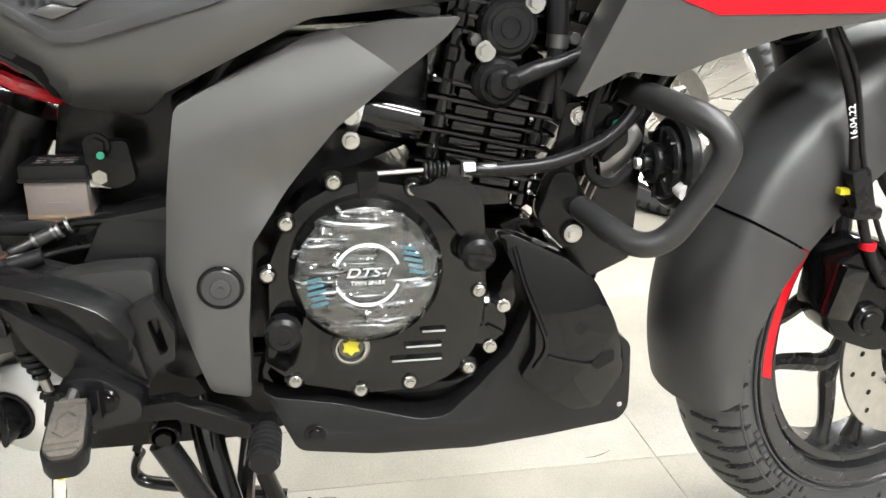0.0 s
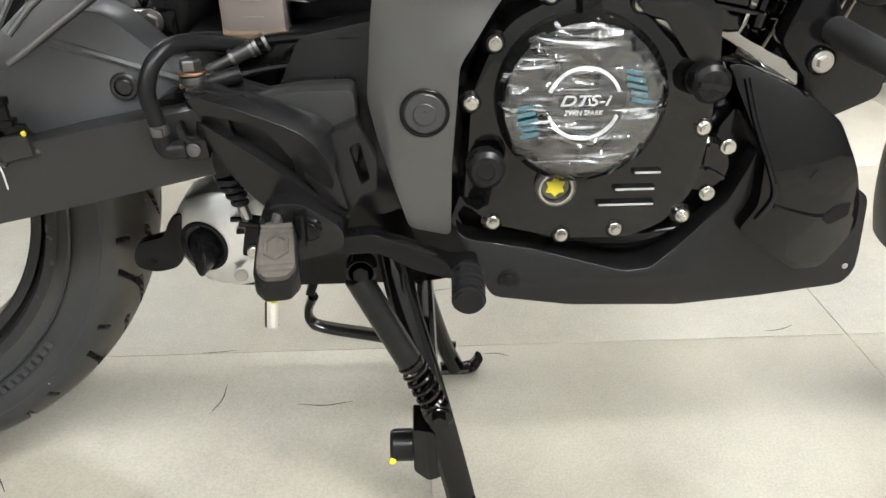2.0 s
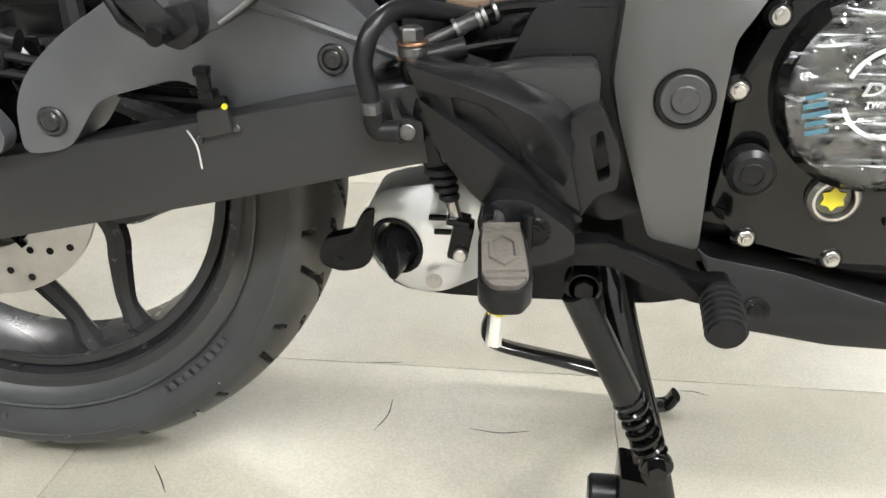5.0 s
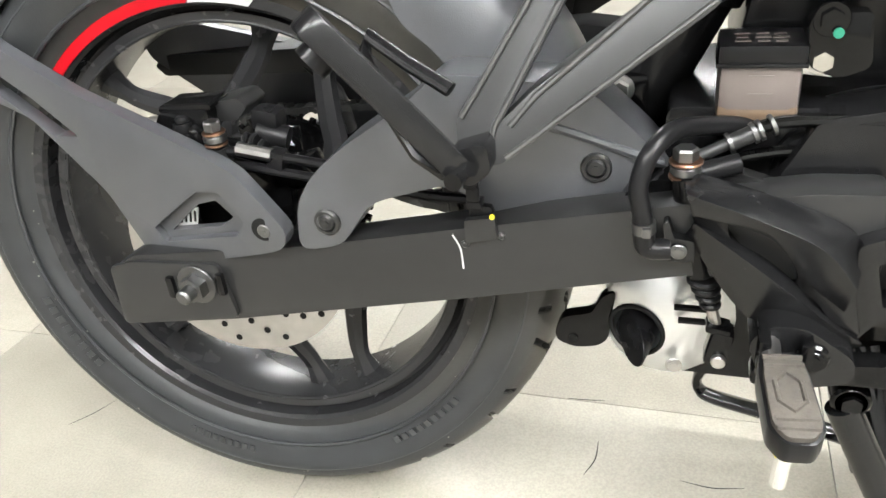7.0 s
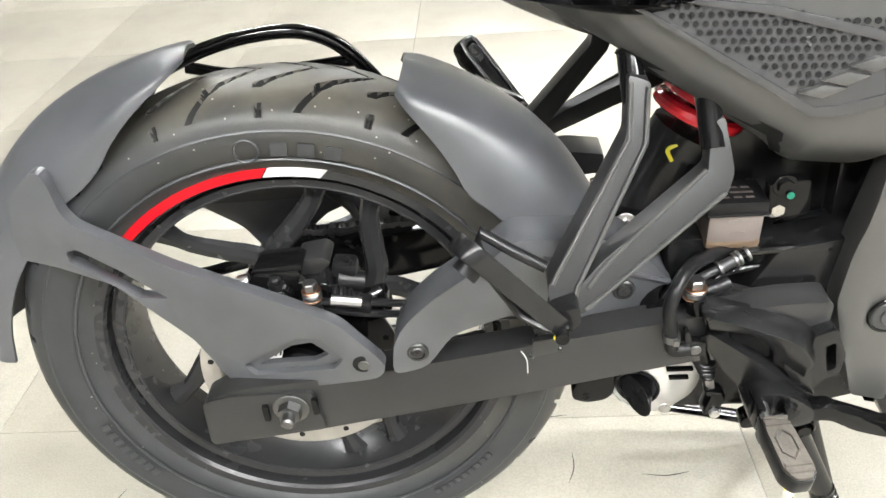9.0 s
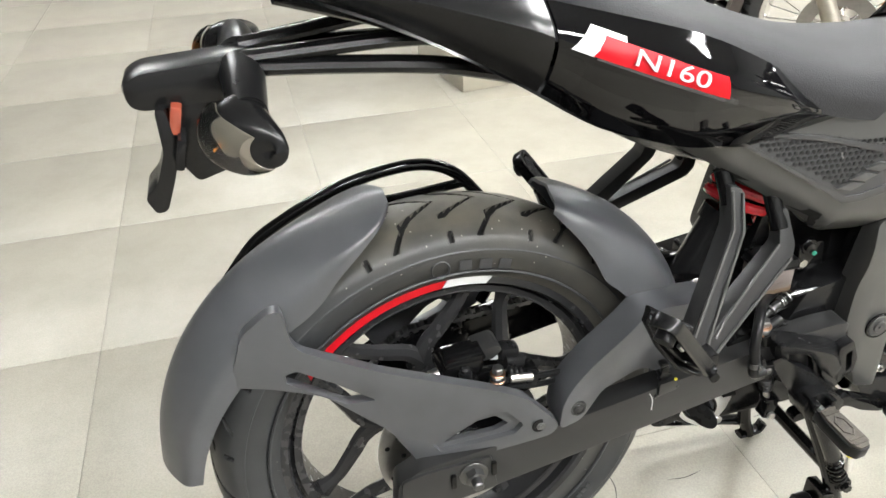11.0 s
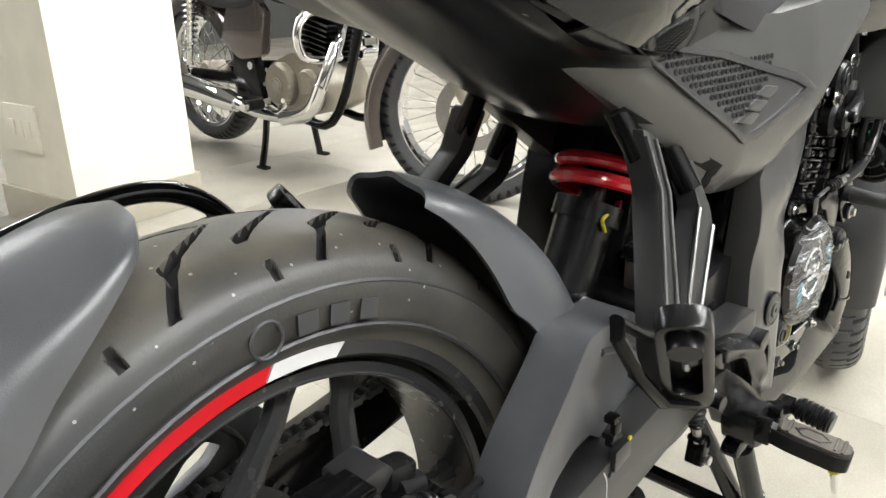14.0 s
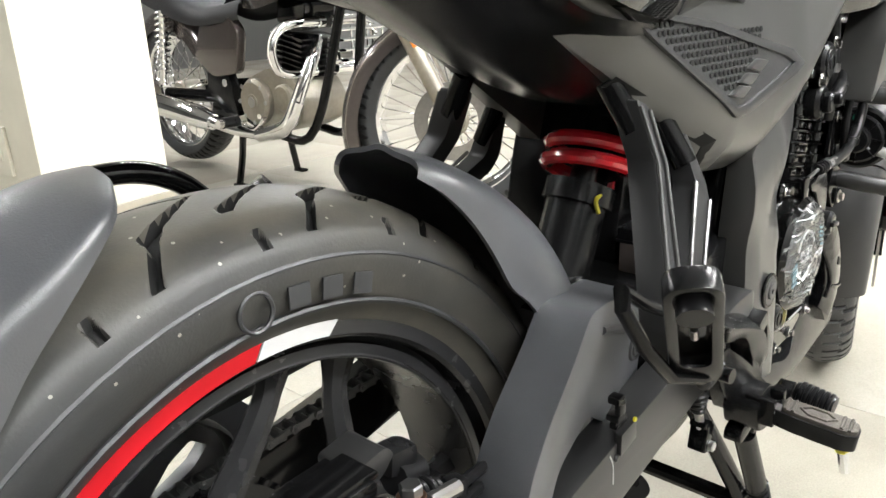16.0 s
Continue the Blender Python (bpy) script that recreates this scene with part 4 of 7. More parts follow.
for z in (0.525, 0.512):
    part("level_mark", box((0.462, -0.0872, z), (0.016, 0.0008, 0.0012), bevel=0), CLOUDY, res)
for k in range(3):
    for dx in (-0.012, 0.0015, 0.013):
        part("print_bar", box((0.460 + dx, -0.078 + 0.0095 * k, 0.5466), (0.0105 - 0.003 * ((k + int(dx * 1000)) % 2), 0.0028, 0.0009), bevel=0), CLOUDY, res)
part("reservoir_tab", slab([(0.4840, 0.5240), (0.5090, 0.5210), (0.5140, 0.5290), (0.5100, 0.5390), (0.4840, 0.5410)], -0.078, -0.072, 0.001, 0.004), ALLOY, res)
part("reservoir_bolt", hexbolt((0.499, -0.079, 0.534), 0.0075, 0.007), ZINC, res)
part("brake_hose", tube([(0.60, -0.04, 0.50), (0.53, -0.05, 0.497), (0.47, -0.075, 0.486), (0.436, -0.10, 0.494), (0.409, -0.128, 0.5015), (0.394, -0.147, 0.493), (0.387, -0.156, 0.473), (0.3895, -0.158, 0.455), (0.392, -0.158, 0.440)], 0.0068, 14, 6), RUBBER, bike, "thick black rubber hose")
part("hose_clamp", merge(tube([(0.3915, -0.158, 0.446), (0.392, -0.158, 0.438)], 0.0082, 16, 1), box((0.394, -0.167, 0.442), (0.006, 0.004, 0.007), bevel=0.001)), GUNMETAL, bike)
part("hose_elbow", merge(tube([(0.392, -0.158, 0.439), (0.3928, -0.158, 0.429), (0.397, -0.158, 0.4245), (0.410, -0.157, 0.425)], 0.0076, 14, 4)), RUBBER, bike)
part("elbow_plate", slab([(0.404, 0.445), (0.408, 0.447), (0.412, 0.434), (0.426, 0.432), (0.427, 0.416), (0.408, 0.415), (0.406, 0.43)], -0.158, -0.148, 0.001, 0.002), MATTE, bike)
part("hose_screw", hexbolt((0.4155, -0.1585, 0.4245), 0.004, 0.003), GUNMETAL, bike)
mc = part("master_cylinder", tube([(0.418, -0.132, 0.47), (0.427, -0.134, 0.42), (0.433, -0.135, 0.394)], 0.0115, 14, 3), FRAME, bike, "black rear master cylinder")
part("banjo_bolt", disc((0.416, -0.130, 0.485), 0.0088, 0.01, 6, 0.0015, "z"), GUNMETAL, mc)
part("banjo_eye", disc((0.4165, -0.130, 0.474), 0.0105, 0.009, 20, 0.002, "z"), GUNMETAL, mc)
for z in (0.4795, 0.4685):
    part("copper_washer", disc((0.4165, -0.130, z), 0.0115, 0.0022, 20, 0.0005, "z"), COPPER, mc, "copper sealing washer")
part("rubber_boot", merge(*[disc((0.4345 + 0.002 * i, -0.1355, 0.388 - 0.007 * i), 0.0122 - 0.0014 * i, 0.005, 16, 0.002, "z") for i in range(4)]), RUBBER, mc)
part("push_rod", tube([(0.4415, -0.136, 0.366), (0.448, -0.137, 0.34)], 0.0045, 10, 1), STEEL, mc)
part("clevis", merge(box((0.449, -0.137, 0.333), (0.016, 0.02, 0.03), (0, 12, 0), 0.003), box((0.4475, -0.137, 0.349), (0.018, 0.018, 0.006), (0, 12, 0), 0.002)), FRAME, mc)
part("clevis_pin", disc((0.4495, -0.149, 0.325), 0.0055, 0.006, 16, 0.001), STEEL, mc, "bright clevis pin")
part("banjo_line", tube([(0.412, -0.118, 0.468), (0.441, -0.105, 0.482), (0.466, -0.1, 0.494), (0.485, -0.1, 0.498), (0.509, -0.1, 0.499), (0.56, -0.1, 0.499), (0.6, -0.09, 0.495)], 0.0048, 10, 4), ENGINE, bike)
part("banjo_line", tube([(0.42, -0.115, 0.462), (0.46, -0.095, 0.47), (0.53, -0.09, 0.477), (0.6, -0.085, 0.48)], 0.0042, 10, 4), ENGINE, bike)
part("wiring_loom", tube([(0.482, -0.08, 0.455), (0.49, -0.085, 0.478), (0.515, -0.088, 0.483), (0.55, -0.085, 0.476), (0.59, -0.08, 0.462)], 0.0075, 10, 5), RUBBER, bike, "black sleeved wiring loom")
la, lb = Vector((0.424, -0.112, 0.475)), Vector((0.472, -0.1, 0.4955))
part("line_fitting", merge(tube([la, la.lerp(lb, 0.45)], 0.0045, 14, 1), tube([la.lerp(lb, 0.42), la.lerp(lb, 0.82)], 0.0062, 14, 1)), SWING, bike, "crimped metal hose fitting")
for f in (0.40, 0.72, 0.80, 0.96):
    part("fitting_collar", tube([la.lerp(lb, f), la.lerp(lb, f + 0.05)], 0.0078, 16, 1), GUNMETAL, bike)
part("line_sleeve", tube([(0.424, -0.125, 0.468), (0.452, -0.118, 0.474)], 0.0072, 12, 1), RUBBER, bike)

# right footrest hanger, an open cast bracket
RS = [(0.421, 0.474), (0.437, 0.471), (0.469, 0.461), (0.501, 0.449), (0.526, 0.434), (0.530, 0.40), (0.534, 0.362), (0.50, 0.345), (0.478, 0.355), (0.462, 0.382), (0.439, 0.424), (0.425, 0.445), (0.421, 0.456)]
RSI = [(0.445, 0.456), (0.462, 0.447), (0.485, 0.428), (0.493, 0.412), (0.495, 0.396), (0.488, 0.395), (0.46, 0.420), (0.447, 0.437)]
hanger = part("footrest_hanger", cut(RS, [RSI], -0.156, -0.136, 0.003, 0.004), MATTE, bike, "matte black cast footrest hanger")
# black slab added behind the opening to stand for its shade
part("hanger_shade_slab", slab([(x, z) for x, z in RS], -0.118, -0.105, 0.002, 0.004), DARK, hanger)


def ridged(lines, thick=0.004):
    """A skin of flat bands between smooth lines, with crisp ridges where they meet."""
    rows = [catmull(l, 8) for l in lines]
    bm = bmesh.new()
    g = [[bm.verts.new(p) for p in r] for r in rows]
    for p, q in zip(g, g[1:]):
        for i in range(len(p) - 1):
            bm.faces.new((p[i], p[i + 1], q[i + 1], q[i]))
    bmesh.ops.recalc_face_normals(bm, faces=bm.faces)
    bmesh.ops.solidify(bm, geom=bm.faces[:], thickness=thick)
    return bevelled(bm, 0.0012, 28)


part("upper_rail", ridged([[(0.417, -0.148, 0.474), (0.470, -0.148, 0.466), (0.519, -0.148, 0.446), (0.533, -0.148, 0.428)], [(0.418, -0.169, 0.474), (0.466, -0.171, 0.457), (0.505, -0.172, 0.439), (0.528, -0.170, 0.410)],
                           [(0.424, -0.166, 0.456), (0.471, -0.166, 0.443), (0.498, -0.165, 0.411), (0.524, -0.164, 0.388)]]), MATTE, hanger, "", sharp=30)
part("lower_rail", ridged([[(0.424, -0.156, 0.447), (0.472, -0.156, 0.422), (0.511, -0.156, 0.386), (0.533, -0.156, 0.368)], [(0.424, -0.168, 0.452), (0.474, -0.171, 0.416), (0.514, -0.171, 0.384), (0.538, -0.168, 0.367)],
                           [(0.419, -0.156, 0.437), (0.458, -0.157, 0.380), (0.502, -0.157, 0.347), (0.532, -0.155, 0.345)]]), MATTE, hanger, "", sharp=30)
part("rail_gusset", slab([(0.50, 0.42), (0.528, 0.405), (0.536, 0.37), (0.515, 0.382), (0.503, 0.40)], -0.164, -0.15, 0.002, 0.003), MATTE, hanger)
part("slotted_lug", cut([(0.526, 0.437), (0.546, 0.446), (0.561, 0.412), (0.56, 0.386), (0.547, 0.382), (0.533, 0.36), (0.528, 0.40)], [[(0.539, 0.424), (0.548, 0.429), (0.555, 0.396), (0.547, 0.391)]], -0.160, -0.138, 0.003, 0.004), MATTE, hanger)
part("peg_bracket", slab([(0.464, 0.372), (0.477, 0.388), (0.5, 0.388), (0.533, 0.364), (0.533, 0.346), (0.50, 0.336), (0.474, 0.343)], -0.186, -0.150, 0.006, 0.008), MATTE, hanger)
part("bracket_boss", merge(disc((0.505, -0.187, 0.366), 0.011, 0.006, 24, 0.002), hexbolt((0.505, -0.19, 0.366), 0.005, 0.003)), FRAME, hanger)
part("peg_pin", tube([(0.478, -0.205, 0.372), (0.478, -0.15, 0.376)], 0.007, 10, 1), STEEL, hanger)
for sx in (-1, 1):
    part("peg_fork", slab([(0.487 + sx * 0.013 - 0.004, 0.384), (0.487 + sx * 0.013 + 0.004, 0.384), (0.487 + sx * 0.013 + 0.004, 0.355), (0.487 + sx * 0.013 - 0.004, 0.355)], -0.2, -0.17, 0.002), FRAME, hanger)
def rider_peg():
    a, b = Vector((0.4825, -0.197, 0.368)), Vector((0.491, -0.272, 0.359))
    d = (b - a).normalized()
    M = Matrix.Translation((a + b) / 2) @ d.to_track_quat("X", "Z").to_matrix().to_4x4()
    L = (b - a).length
    plan = [(-L / 2, -0.012), (-L / 4, -0.0155), (L / 2 - 0.012, -0.0165), (L / 2, -0.009), (L / 2, 0.009), (L / 2 - 0.012, 0.0165), (-L / 4, 0.0155), (-L / 2, 0.012)]
    body = slab(plan, -0.0085, 0.0085, 0.005, 0.004)
    body.transform(M @ Matrix.Rotation(radians(90), 4, "X"))
    p = part("rider_footpeg", body, RUBBER, bike, "black footpeg with a worn dusty rubber top")
    pad = slab([(0.002 + x * 0.9, y * 0.86) for x, y in plan], -0.003, 0.003, 0.0022, 0.004)
    pad.transform(M @ Matrix.Translation((0, 0, 0.0095)) @ Matrix.Rotation(radians(90), 4, "X"))
    part("rubber_pad", pad, DUSTY, p, "dusty brown rubber pad")
    hexa = [(0.016 * math.cos(radians(60 * k)), 0.009 * math.sin(radians(60 * k))) for k in range(6)]
    rib = tube([(x, y, 0.0125) for x, y in hexa], 0.0018, 6, 1, closed=True, smooth=False)
    rib = merge(rib, *[tube([(x, -0.012, 0.0125), (x, 0.012, 0.0125)], 0.0018, 6, 1) for x in (-0.029, -0.022, 0.022, 0.029)])
    rib.transform(M)
    part("pad_rib", rib, DUSTY, p)
    part("feeler_bolt", tube([b + Vector((-0.006, 0.012, -0.006)), b + Vector((-0.008, 0.006, -0.033))], 0.0052, 10, 1), CHROME, p, "shiny feeler bolt with a yellow mark")
    part("paint_mark", disc(b + Vector((-0.006, 0.0115, -0.011)), 0.0062, 0.006, 12, 0.001, "z"), YELLOW, p)


rider_peg()
# brake pedal lever
part("brake_lever", slab([(0.47, 0.338), (0.51, 0.346), (0.557, 0.351), (0.565, 0.345), (0.60, 0.331), (0.621, 0.321), (0.645, 0.323), (0.645, 0.306), (0.623, 0.303), (0.587, 0.315), (0.559, 0.332), (0.511, 0.330), (0.47, 0.322)], -0.170, -0.152, 0.004, 0.008), FRAME, bike, "black brake pedal lever")
def brake_pad():
    a, b = Vector((0.635, -0.172, 0.3145)), Vector((0.633, -0.219, 0.308))
    d = (b - a).normalized()
    M = Matrix.Translation(a) @ d.to_track_quat("Y", "Z").to_matrix().to_4x4()
    ribs = [(0.0, 0.0), (0.011, 0.0)]
    for i in range(6):
        ribs += [(0.0125, 0.004 + 0.0065 * i), (0.0142, 0.0052 + 0.0065 * i), (0.0142, 0.0082 + 0.0065 * i), (0.0125, 0.0092 + 0.0065 * i)]
    bm = revolve(ribs + [(0.012, 0.044), (0.0, 0.045)], 28, False)
    bm.transform(M)
    part("brake_pedal_rubber", bm, RUBBER, bike, "ribbed rubber brake pedal pad")


brake_pad()

# under-engine exhaust box with a silver end cover
def silencer():
    s = part("silencer", slab([(0.36, 0.235), (0.385, 0.33), (0.70, 0.33), (0.74, 0.27), (0.62, 0.225), (0.42, 0.225)], -0.045, 0.06, 0.02, 0.03), FRAME, bike, "black under-belly exhaust box")
    CVR = [(0.353, 0.285), (0.354, 0.312), (0.366, 0.336), (0.39, 0.346), (0.43, 0.35), (0.468, 0.344), (0.474, 0.30), (0.462, 0.252), (0.42, 0.242), (0.39, 0.247), (0.366, 0.262)]
    eye = [(0.385 + 0.0225 * math.cos(radians(30 * k)), 0.293 + 0.0245 * math.sin(radians(30 * k))) for k in range(12)]
    dome = cut(rounded(CVR, 0.01), [eye], 0.0, 0.045, 0.002, 0.0, lambda x, z: -0.082 + 9.0 * (x - 0.405) ** 2 + 5.0 * (z - 0.296) ** 2, 0.008)
    c = part("end_cover", dome, ALLOY, s, "silver metal exhaust end cover", sharp=50)
    part("cover_lip", tube([(x, -0.083 + 9.0 * (x - 0.405) ** 2 + 5.0 * (z - 0.296) ** 2, z) for x, z in eye], 0.0022, 8, 3, closed=True), DARK, c)
    a, d = Vector((0.39, -0.05, 0.291)), Vector((-0.22, -0.95, -0.02)).normalized()
    sx, sz = d.cross(Vector((0, 0, 1))).normalized(), Vector((0, 0, 1))
    pipe = bmesh.new()
    rings = []
    for r, far, k in ((0.0185, 0.0, 0), (0.0185, 0.025, 0.1), (0.0178, 0.038, 0.9), (0.0168, 0.039, 0.95)):
        row = []
        for i in range(32):
            t = 2 * math.pi * i / 32
            off = sx * (r * math.cos(t)) + sz * (r * math.sin(t))
            slant = k * (1.25 * off.x - 0.35 * off.z)
            row.append(pipe.verts.new(a + off + d * (far + slant)))
        rings.append(row)
    for p, q in zip(rings, rings[1:]):
        for i in range(32):
            j = (i + 1) % 32
            pipe.faces.new((p[i], p[j], q[j], q[i]))
    pipe.faces.new(rings[-1])
    bmesh.ops.recalc_face_normals(pipe, faces=pipe.faces)
    part("tail_pipe", pipe, RUBBER, s, "matt black slash-cut tail pipe")
    part("cover_screw", merge(hexbolt((0.418, -0.08, 0.262), 0.005, 0.003)), STEEL, s)
    for k, w in ((0, 0.03), (1, 0.022)):
        # black bars paint the dark of the slots
        part("cover_slot", box((0.43, -0.078, 0.322 - 0.013 * k), (w, 0.006, 0.0035), bevel=0.001), DARK, s)
    part("heat_shield", slab([(0.366, 0.325), (0.352, 0.316), (0.345, 0.299), (0.318, 0.292), (0.311, 0.276), (0.313, 0.265), (0.33, 0.259), (0.351, 0.263), (0.36, 0.272)], -0.066, -0.052, 0.003, 0.006), FRAME, s, "black hooked heat shield")
    # black disc painted in for the hole's shade
    part("shield_hole", disc((0.328, -0.0665, 0.27), 0.004, 0.003, 14, 0), DARK, s)


silencer()

# centre stand
def centre_stand():
    st = part("centre_stand", tube([(0.565, -0.075, 0.30), (0.578, -0.105, 0.24), (0.605, -0.14, 0.145), (0.632, -0.162, 0.03), (0.634, -0.163, 0.008)], 0.0155, 12, 4, flat=0.75), ENGINE, bike, "gloss black centre stand, lowered onto the floor")
    part("stand_leg", tube([(0.565, 0.05, 0.30), (0.585, 0.07, 0.20), (0.62, 0.09, 0.06), (0.64, 0.092, 0.008)], 0.0155, 12, 4, flat=0.75), ENGINE, st)
    part("stand_crossbar", tube([(0.60, -0.135, 0.16), (0.60, 0.075, 0.16)], 0.011, 10, 1), ENGINE, st)
    part("stand_foot", tube([(0.612, -0.165, 0.006), (0.655, -0.167, 0.006), (0.668, -0.168, 0.022)], 0.012, 10, 4, flat=0.5), ENGINE, st)
    part("stand_foot", tube([(0.62, 0.092, 0.006), (0.66, 0.094, 0.006), (0.672, 0.094, 0.022)], 0.012, 10, 4, flat=0.5), ENGINE, st)
    part("stand_tang", tube([(0.64, 0.10, 0.032), (0.55, 0.11, 0.048), (0.468, 0.115, 0.063), (0.449, 0.117, 0.074), (0.447, 0.118, 0.090), (0.455, 0.118, 0.110)], 0.0105, 10, 5, flat=0.6, taper=lambda f: 1.25 - 0.5 * f + 0.35 * max(0, f - 0.75) * 4), ENGINE, st)
    part("tang_pad", box((0.455, 0.125, 0.125), (0.012, 0.03, 0.022), (0, 20, 0), 0.003), RUBBER, st)
    part("spring_sleeve", tube([(0.538, -0.15, 0.297), (0.585, -0.155, 0.2)], 0.0125, 16, 1), MATTE, st, "matt grey rubber spring sleeve")
    coil = []
    a, b = Vector((0.582, -0.155, 0.207)), Vector((0.606, -0.158, 0.152))
    ax = (b - a).normalized()
    u = ax.cross(Vector((0, 1, 0))).normalized()
    w = ax.cross(u)
    for i in range(6 * 14 + 1):
        t = i / (6 * 14)
        ph = 2 * math.pi * i / 14
        coil.append(a.lerp(b, t) + u * (0.0115 * math.cos(ph)) + w * (0.0115 * math.sin(ph)))
    part("spring", tube(coil, 0.0026, 6, 1, smooth=False), ENGINE, st)
    part("spring_bolt", merge(hexbolt((0.609, -0.168, 0.147), 0.008, 0.009), disc((0.609, -0.165, 0.147), 0.014, 0.006, 20, 0.001)), ENGINE, st)
    part("pivot_bolt", merge(hexbolt((0.542, -0.155, 0.305), 0.008, 0.006), disc((0.542, -0.148, 0.305), 0.014, 0.018, 20, 0.002)), FRAME, st)
    part("stop_bracket", slab([(0.583, 0.125), (0.605, 0.12), (0.612, 0.06), (0.598, 0.055), (0.583, 0.07)], -0.16, -0.12, 0.003, 0.005), ENGINE, st)
    part("bump_stop", disc((0.572, -0.135, 0.083), 0.017, 0.026, 20, 0.003, "x"), RUBBER, st, "rubber bump stop with a yellow dot")
    part("paint_dot", disc((0.561, -0.151, 0.076), 0.004, 0.004, 10, 0.001), YELLOW, st)


centre_stand()

# frame cover, the big boomerang panel
BO = [(0.572, 0.601), (0.60, 0.617), (0.687, 0.661), (0.76, 0.673), (0.823, 0.677), (0.81, 0.66), (0.781, 0.636), (0.709, 0.582), (0.66, 0.525), (0.63, 0.482), (0.623, 0.40), (0.622, 0.334), (0.586, 0.343), (0.562, 0.42), (0.554, 0.455), (0.56, 0.52)]


def cover_skin(x, z):
    """The arm turns from an upward-facing band to a hollow; the leg below it stays nearly flat."""
    d = (-(x - 0.572) * 0.076 + (z - 0.601) * 0.251) / -0.2623
    arm = 0.16 * max(0, 0.03 - d) + 0.3 * max(0, d - 0.045) * ease((x - 0.6) / 0.06)
    leg = 0.1 * (z - 0.42)
    k = ease((z - 0.49) / 0.06)
    return -0.142 + k * arm + (1 - k) * leg + 0.008 * k + 0.05 * max(0, (x - 0.66)) / 0.2 + 0.35 * max(0, 0.575 - x) * (1 - k) + 0.4 * (z - 0.45) ** 2


fcov = part("frame_cover", panel(BO, cover_skin, -0.095, 0.005, 0.006), SATIN, bike, "satin charcoal boomerang frame cover", sharp=40)
part("pivot_ring", disc((0.601, -0.141, 0.445), 0.0205, 0.004, 40, 0.001, hole=0.0175), FRAME, fcov)
part("pivot_cap", merge(disc((0.601, -0.1415, 0.445), 0.017, 0.004, 40, 0.001), disc((0.601, -0.144, 0.445), 0.0095, 0.003, 28, 0.001), disc((0.601, -0.1458, 0.445), 0.003, 0.002, 12, 0)), FENDER, fcov, "round black pivot bolt cap")
part("frame_cover", mirrored(panel(BO, cover_skin, -0.095, 0.005, 0.006)), SATIN, bike)

# side panel above it
SP = [(0.237, 0.768), (0.262, 0.748), (0.335, 0.706), (0.463, 0.622), (0.484, 0.60), (0.545, 0.592), (0.556, 0.6), (0.563, 0.612), (0.687, 0.676), (0.83, 0.69), (0.86, 0.705), (0.86, 0.77), (0.75, 0.785), (0.62, 0.775), (0.56, 0.77), (0.46, 0.775), (0.33, 0.785)]


def panel_y(x, z):
    """Nearly upright, leaning in above the trim and curling under towards the lower edge."""
    edge = z - (0.622 - 0.66 * (x - 0.463)) if x < 0.49 else z - 0.6 - 0.52 * max(0, x - 0.57)
    return -0.134 + 0.15 * max(0, z - 0.675) + 9.0 * max(0, 0.05 - edge) ** 2 + 0.02 * ease((0.56 - x) / 0.25) + 1.1 * max(0, 0.66 - z) ** 2 - 0.012 * ease((x - 0.5) / 0.15)


sp = part("side_panel", panel(SP, panel_y, -0.075, 0.005, 0.008), SATIN, bike, "satin charcoal side panel with a mesh insert", sharp=40)
part("side_panel", mirrored(panel(SP, panel_y, -0.075, 0.005, 0.008)), SATIN, bike)


def on_panel(bm, lift):
    """Lays thin slabs built round y = 0 onto the side panel's skin."""
    for v in bm.verts:
        v.co.y += panel_y(v.co.x, v.co.z) - lift
    return bm


TRI = [(0.308, 0.764), (0.322, 0.758), (0.462, 0.672), (0.487, 0.655), (0.512, 0.656), (0.606, 0.684), (0.626, 0.692), (0.60, 0.708), (0.452, 0.744)]
TRI2 = [(0.322, 0.759), (0.333, 0.755), (0.468, 0.677), (0.489, 0.664), (0.508, 0.665), (0.590, 0.690), (0.604, 0.695), (0.585, 0.703), (0.45, 0.738)]
part("panel_trim", on_panel(pierced(TRI, TRI2, -0.004, 0.004, 0.003), 0.0), SILVERTRIM, sp, "satin silver trim frame")
part("mesh_plate", on_panel(panel(TRI2, lambda x, z: -0.0012, 0.003, 0.0, 0.0, 0.02), 0.0), SILVERTRIM, sp)
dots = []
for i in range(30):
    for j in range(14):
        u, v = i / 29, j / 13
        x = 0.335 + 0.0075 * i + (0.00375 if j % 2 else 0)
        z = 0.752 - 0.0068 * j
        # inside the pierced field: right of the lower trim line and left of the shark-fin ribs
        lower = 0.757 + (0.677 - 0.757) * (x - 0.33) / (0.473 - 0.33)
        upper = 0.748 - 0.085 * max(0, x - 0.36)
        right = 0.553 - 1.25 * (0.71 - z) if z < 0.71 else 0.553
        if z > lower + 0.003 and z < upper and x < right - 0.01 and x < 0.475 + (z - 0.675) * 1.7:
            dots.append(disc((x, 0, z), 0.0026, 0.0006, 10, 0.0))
# no openings: thin black discs on the plate paint the holes' shade
part("mesh_hole", on_panel(merge(*dots), 0.0017), DARK, sp, "rows of small black discs painting the punched holes' shade")
for x, z in ((0.525, 0.699), (0.505, 0.688), (0.489, 0.678)):
    part("panel_fin", on_panel(slab([(x - 0.016, z - 0.001), (x + 0.004, z + 0.006), (x + 0.024, z + 0.003), (x + 0.004, z - 0.006)], -0.006, 0.002, 0.0025), 0.0), SATIN, sp)
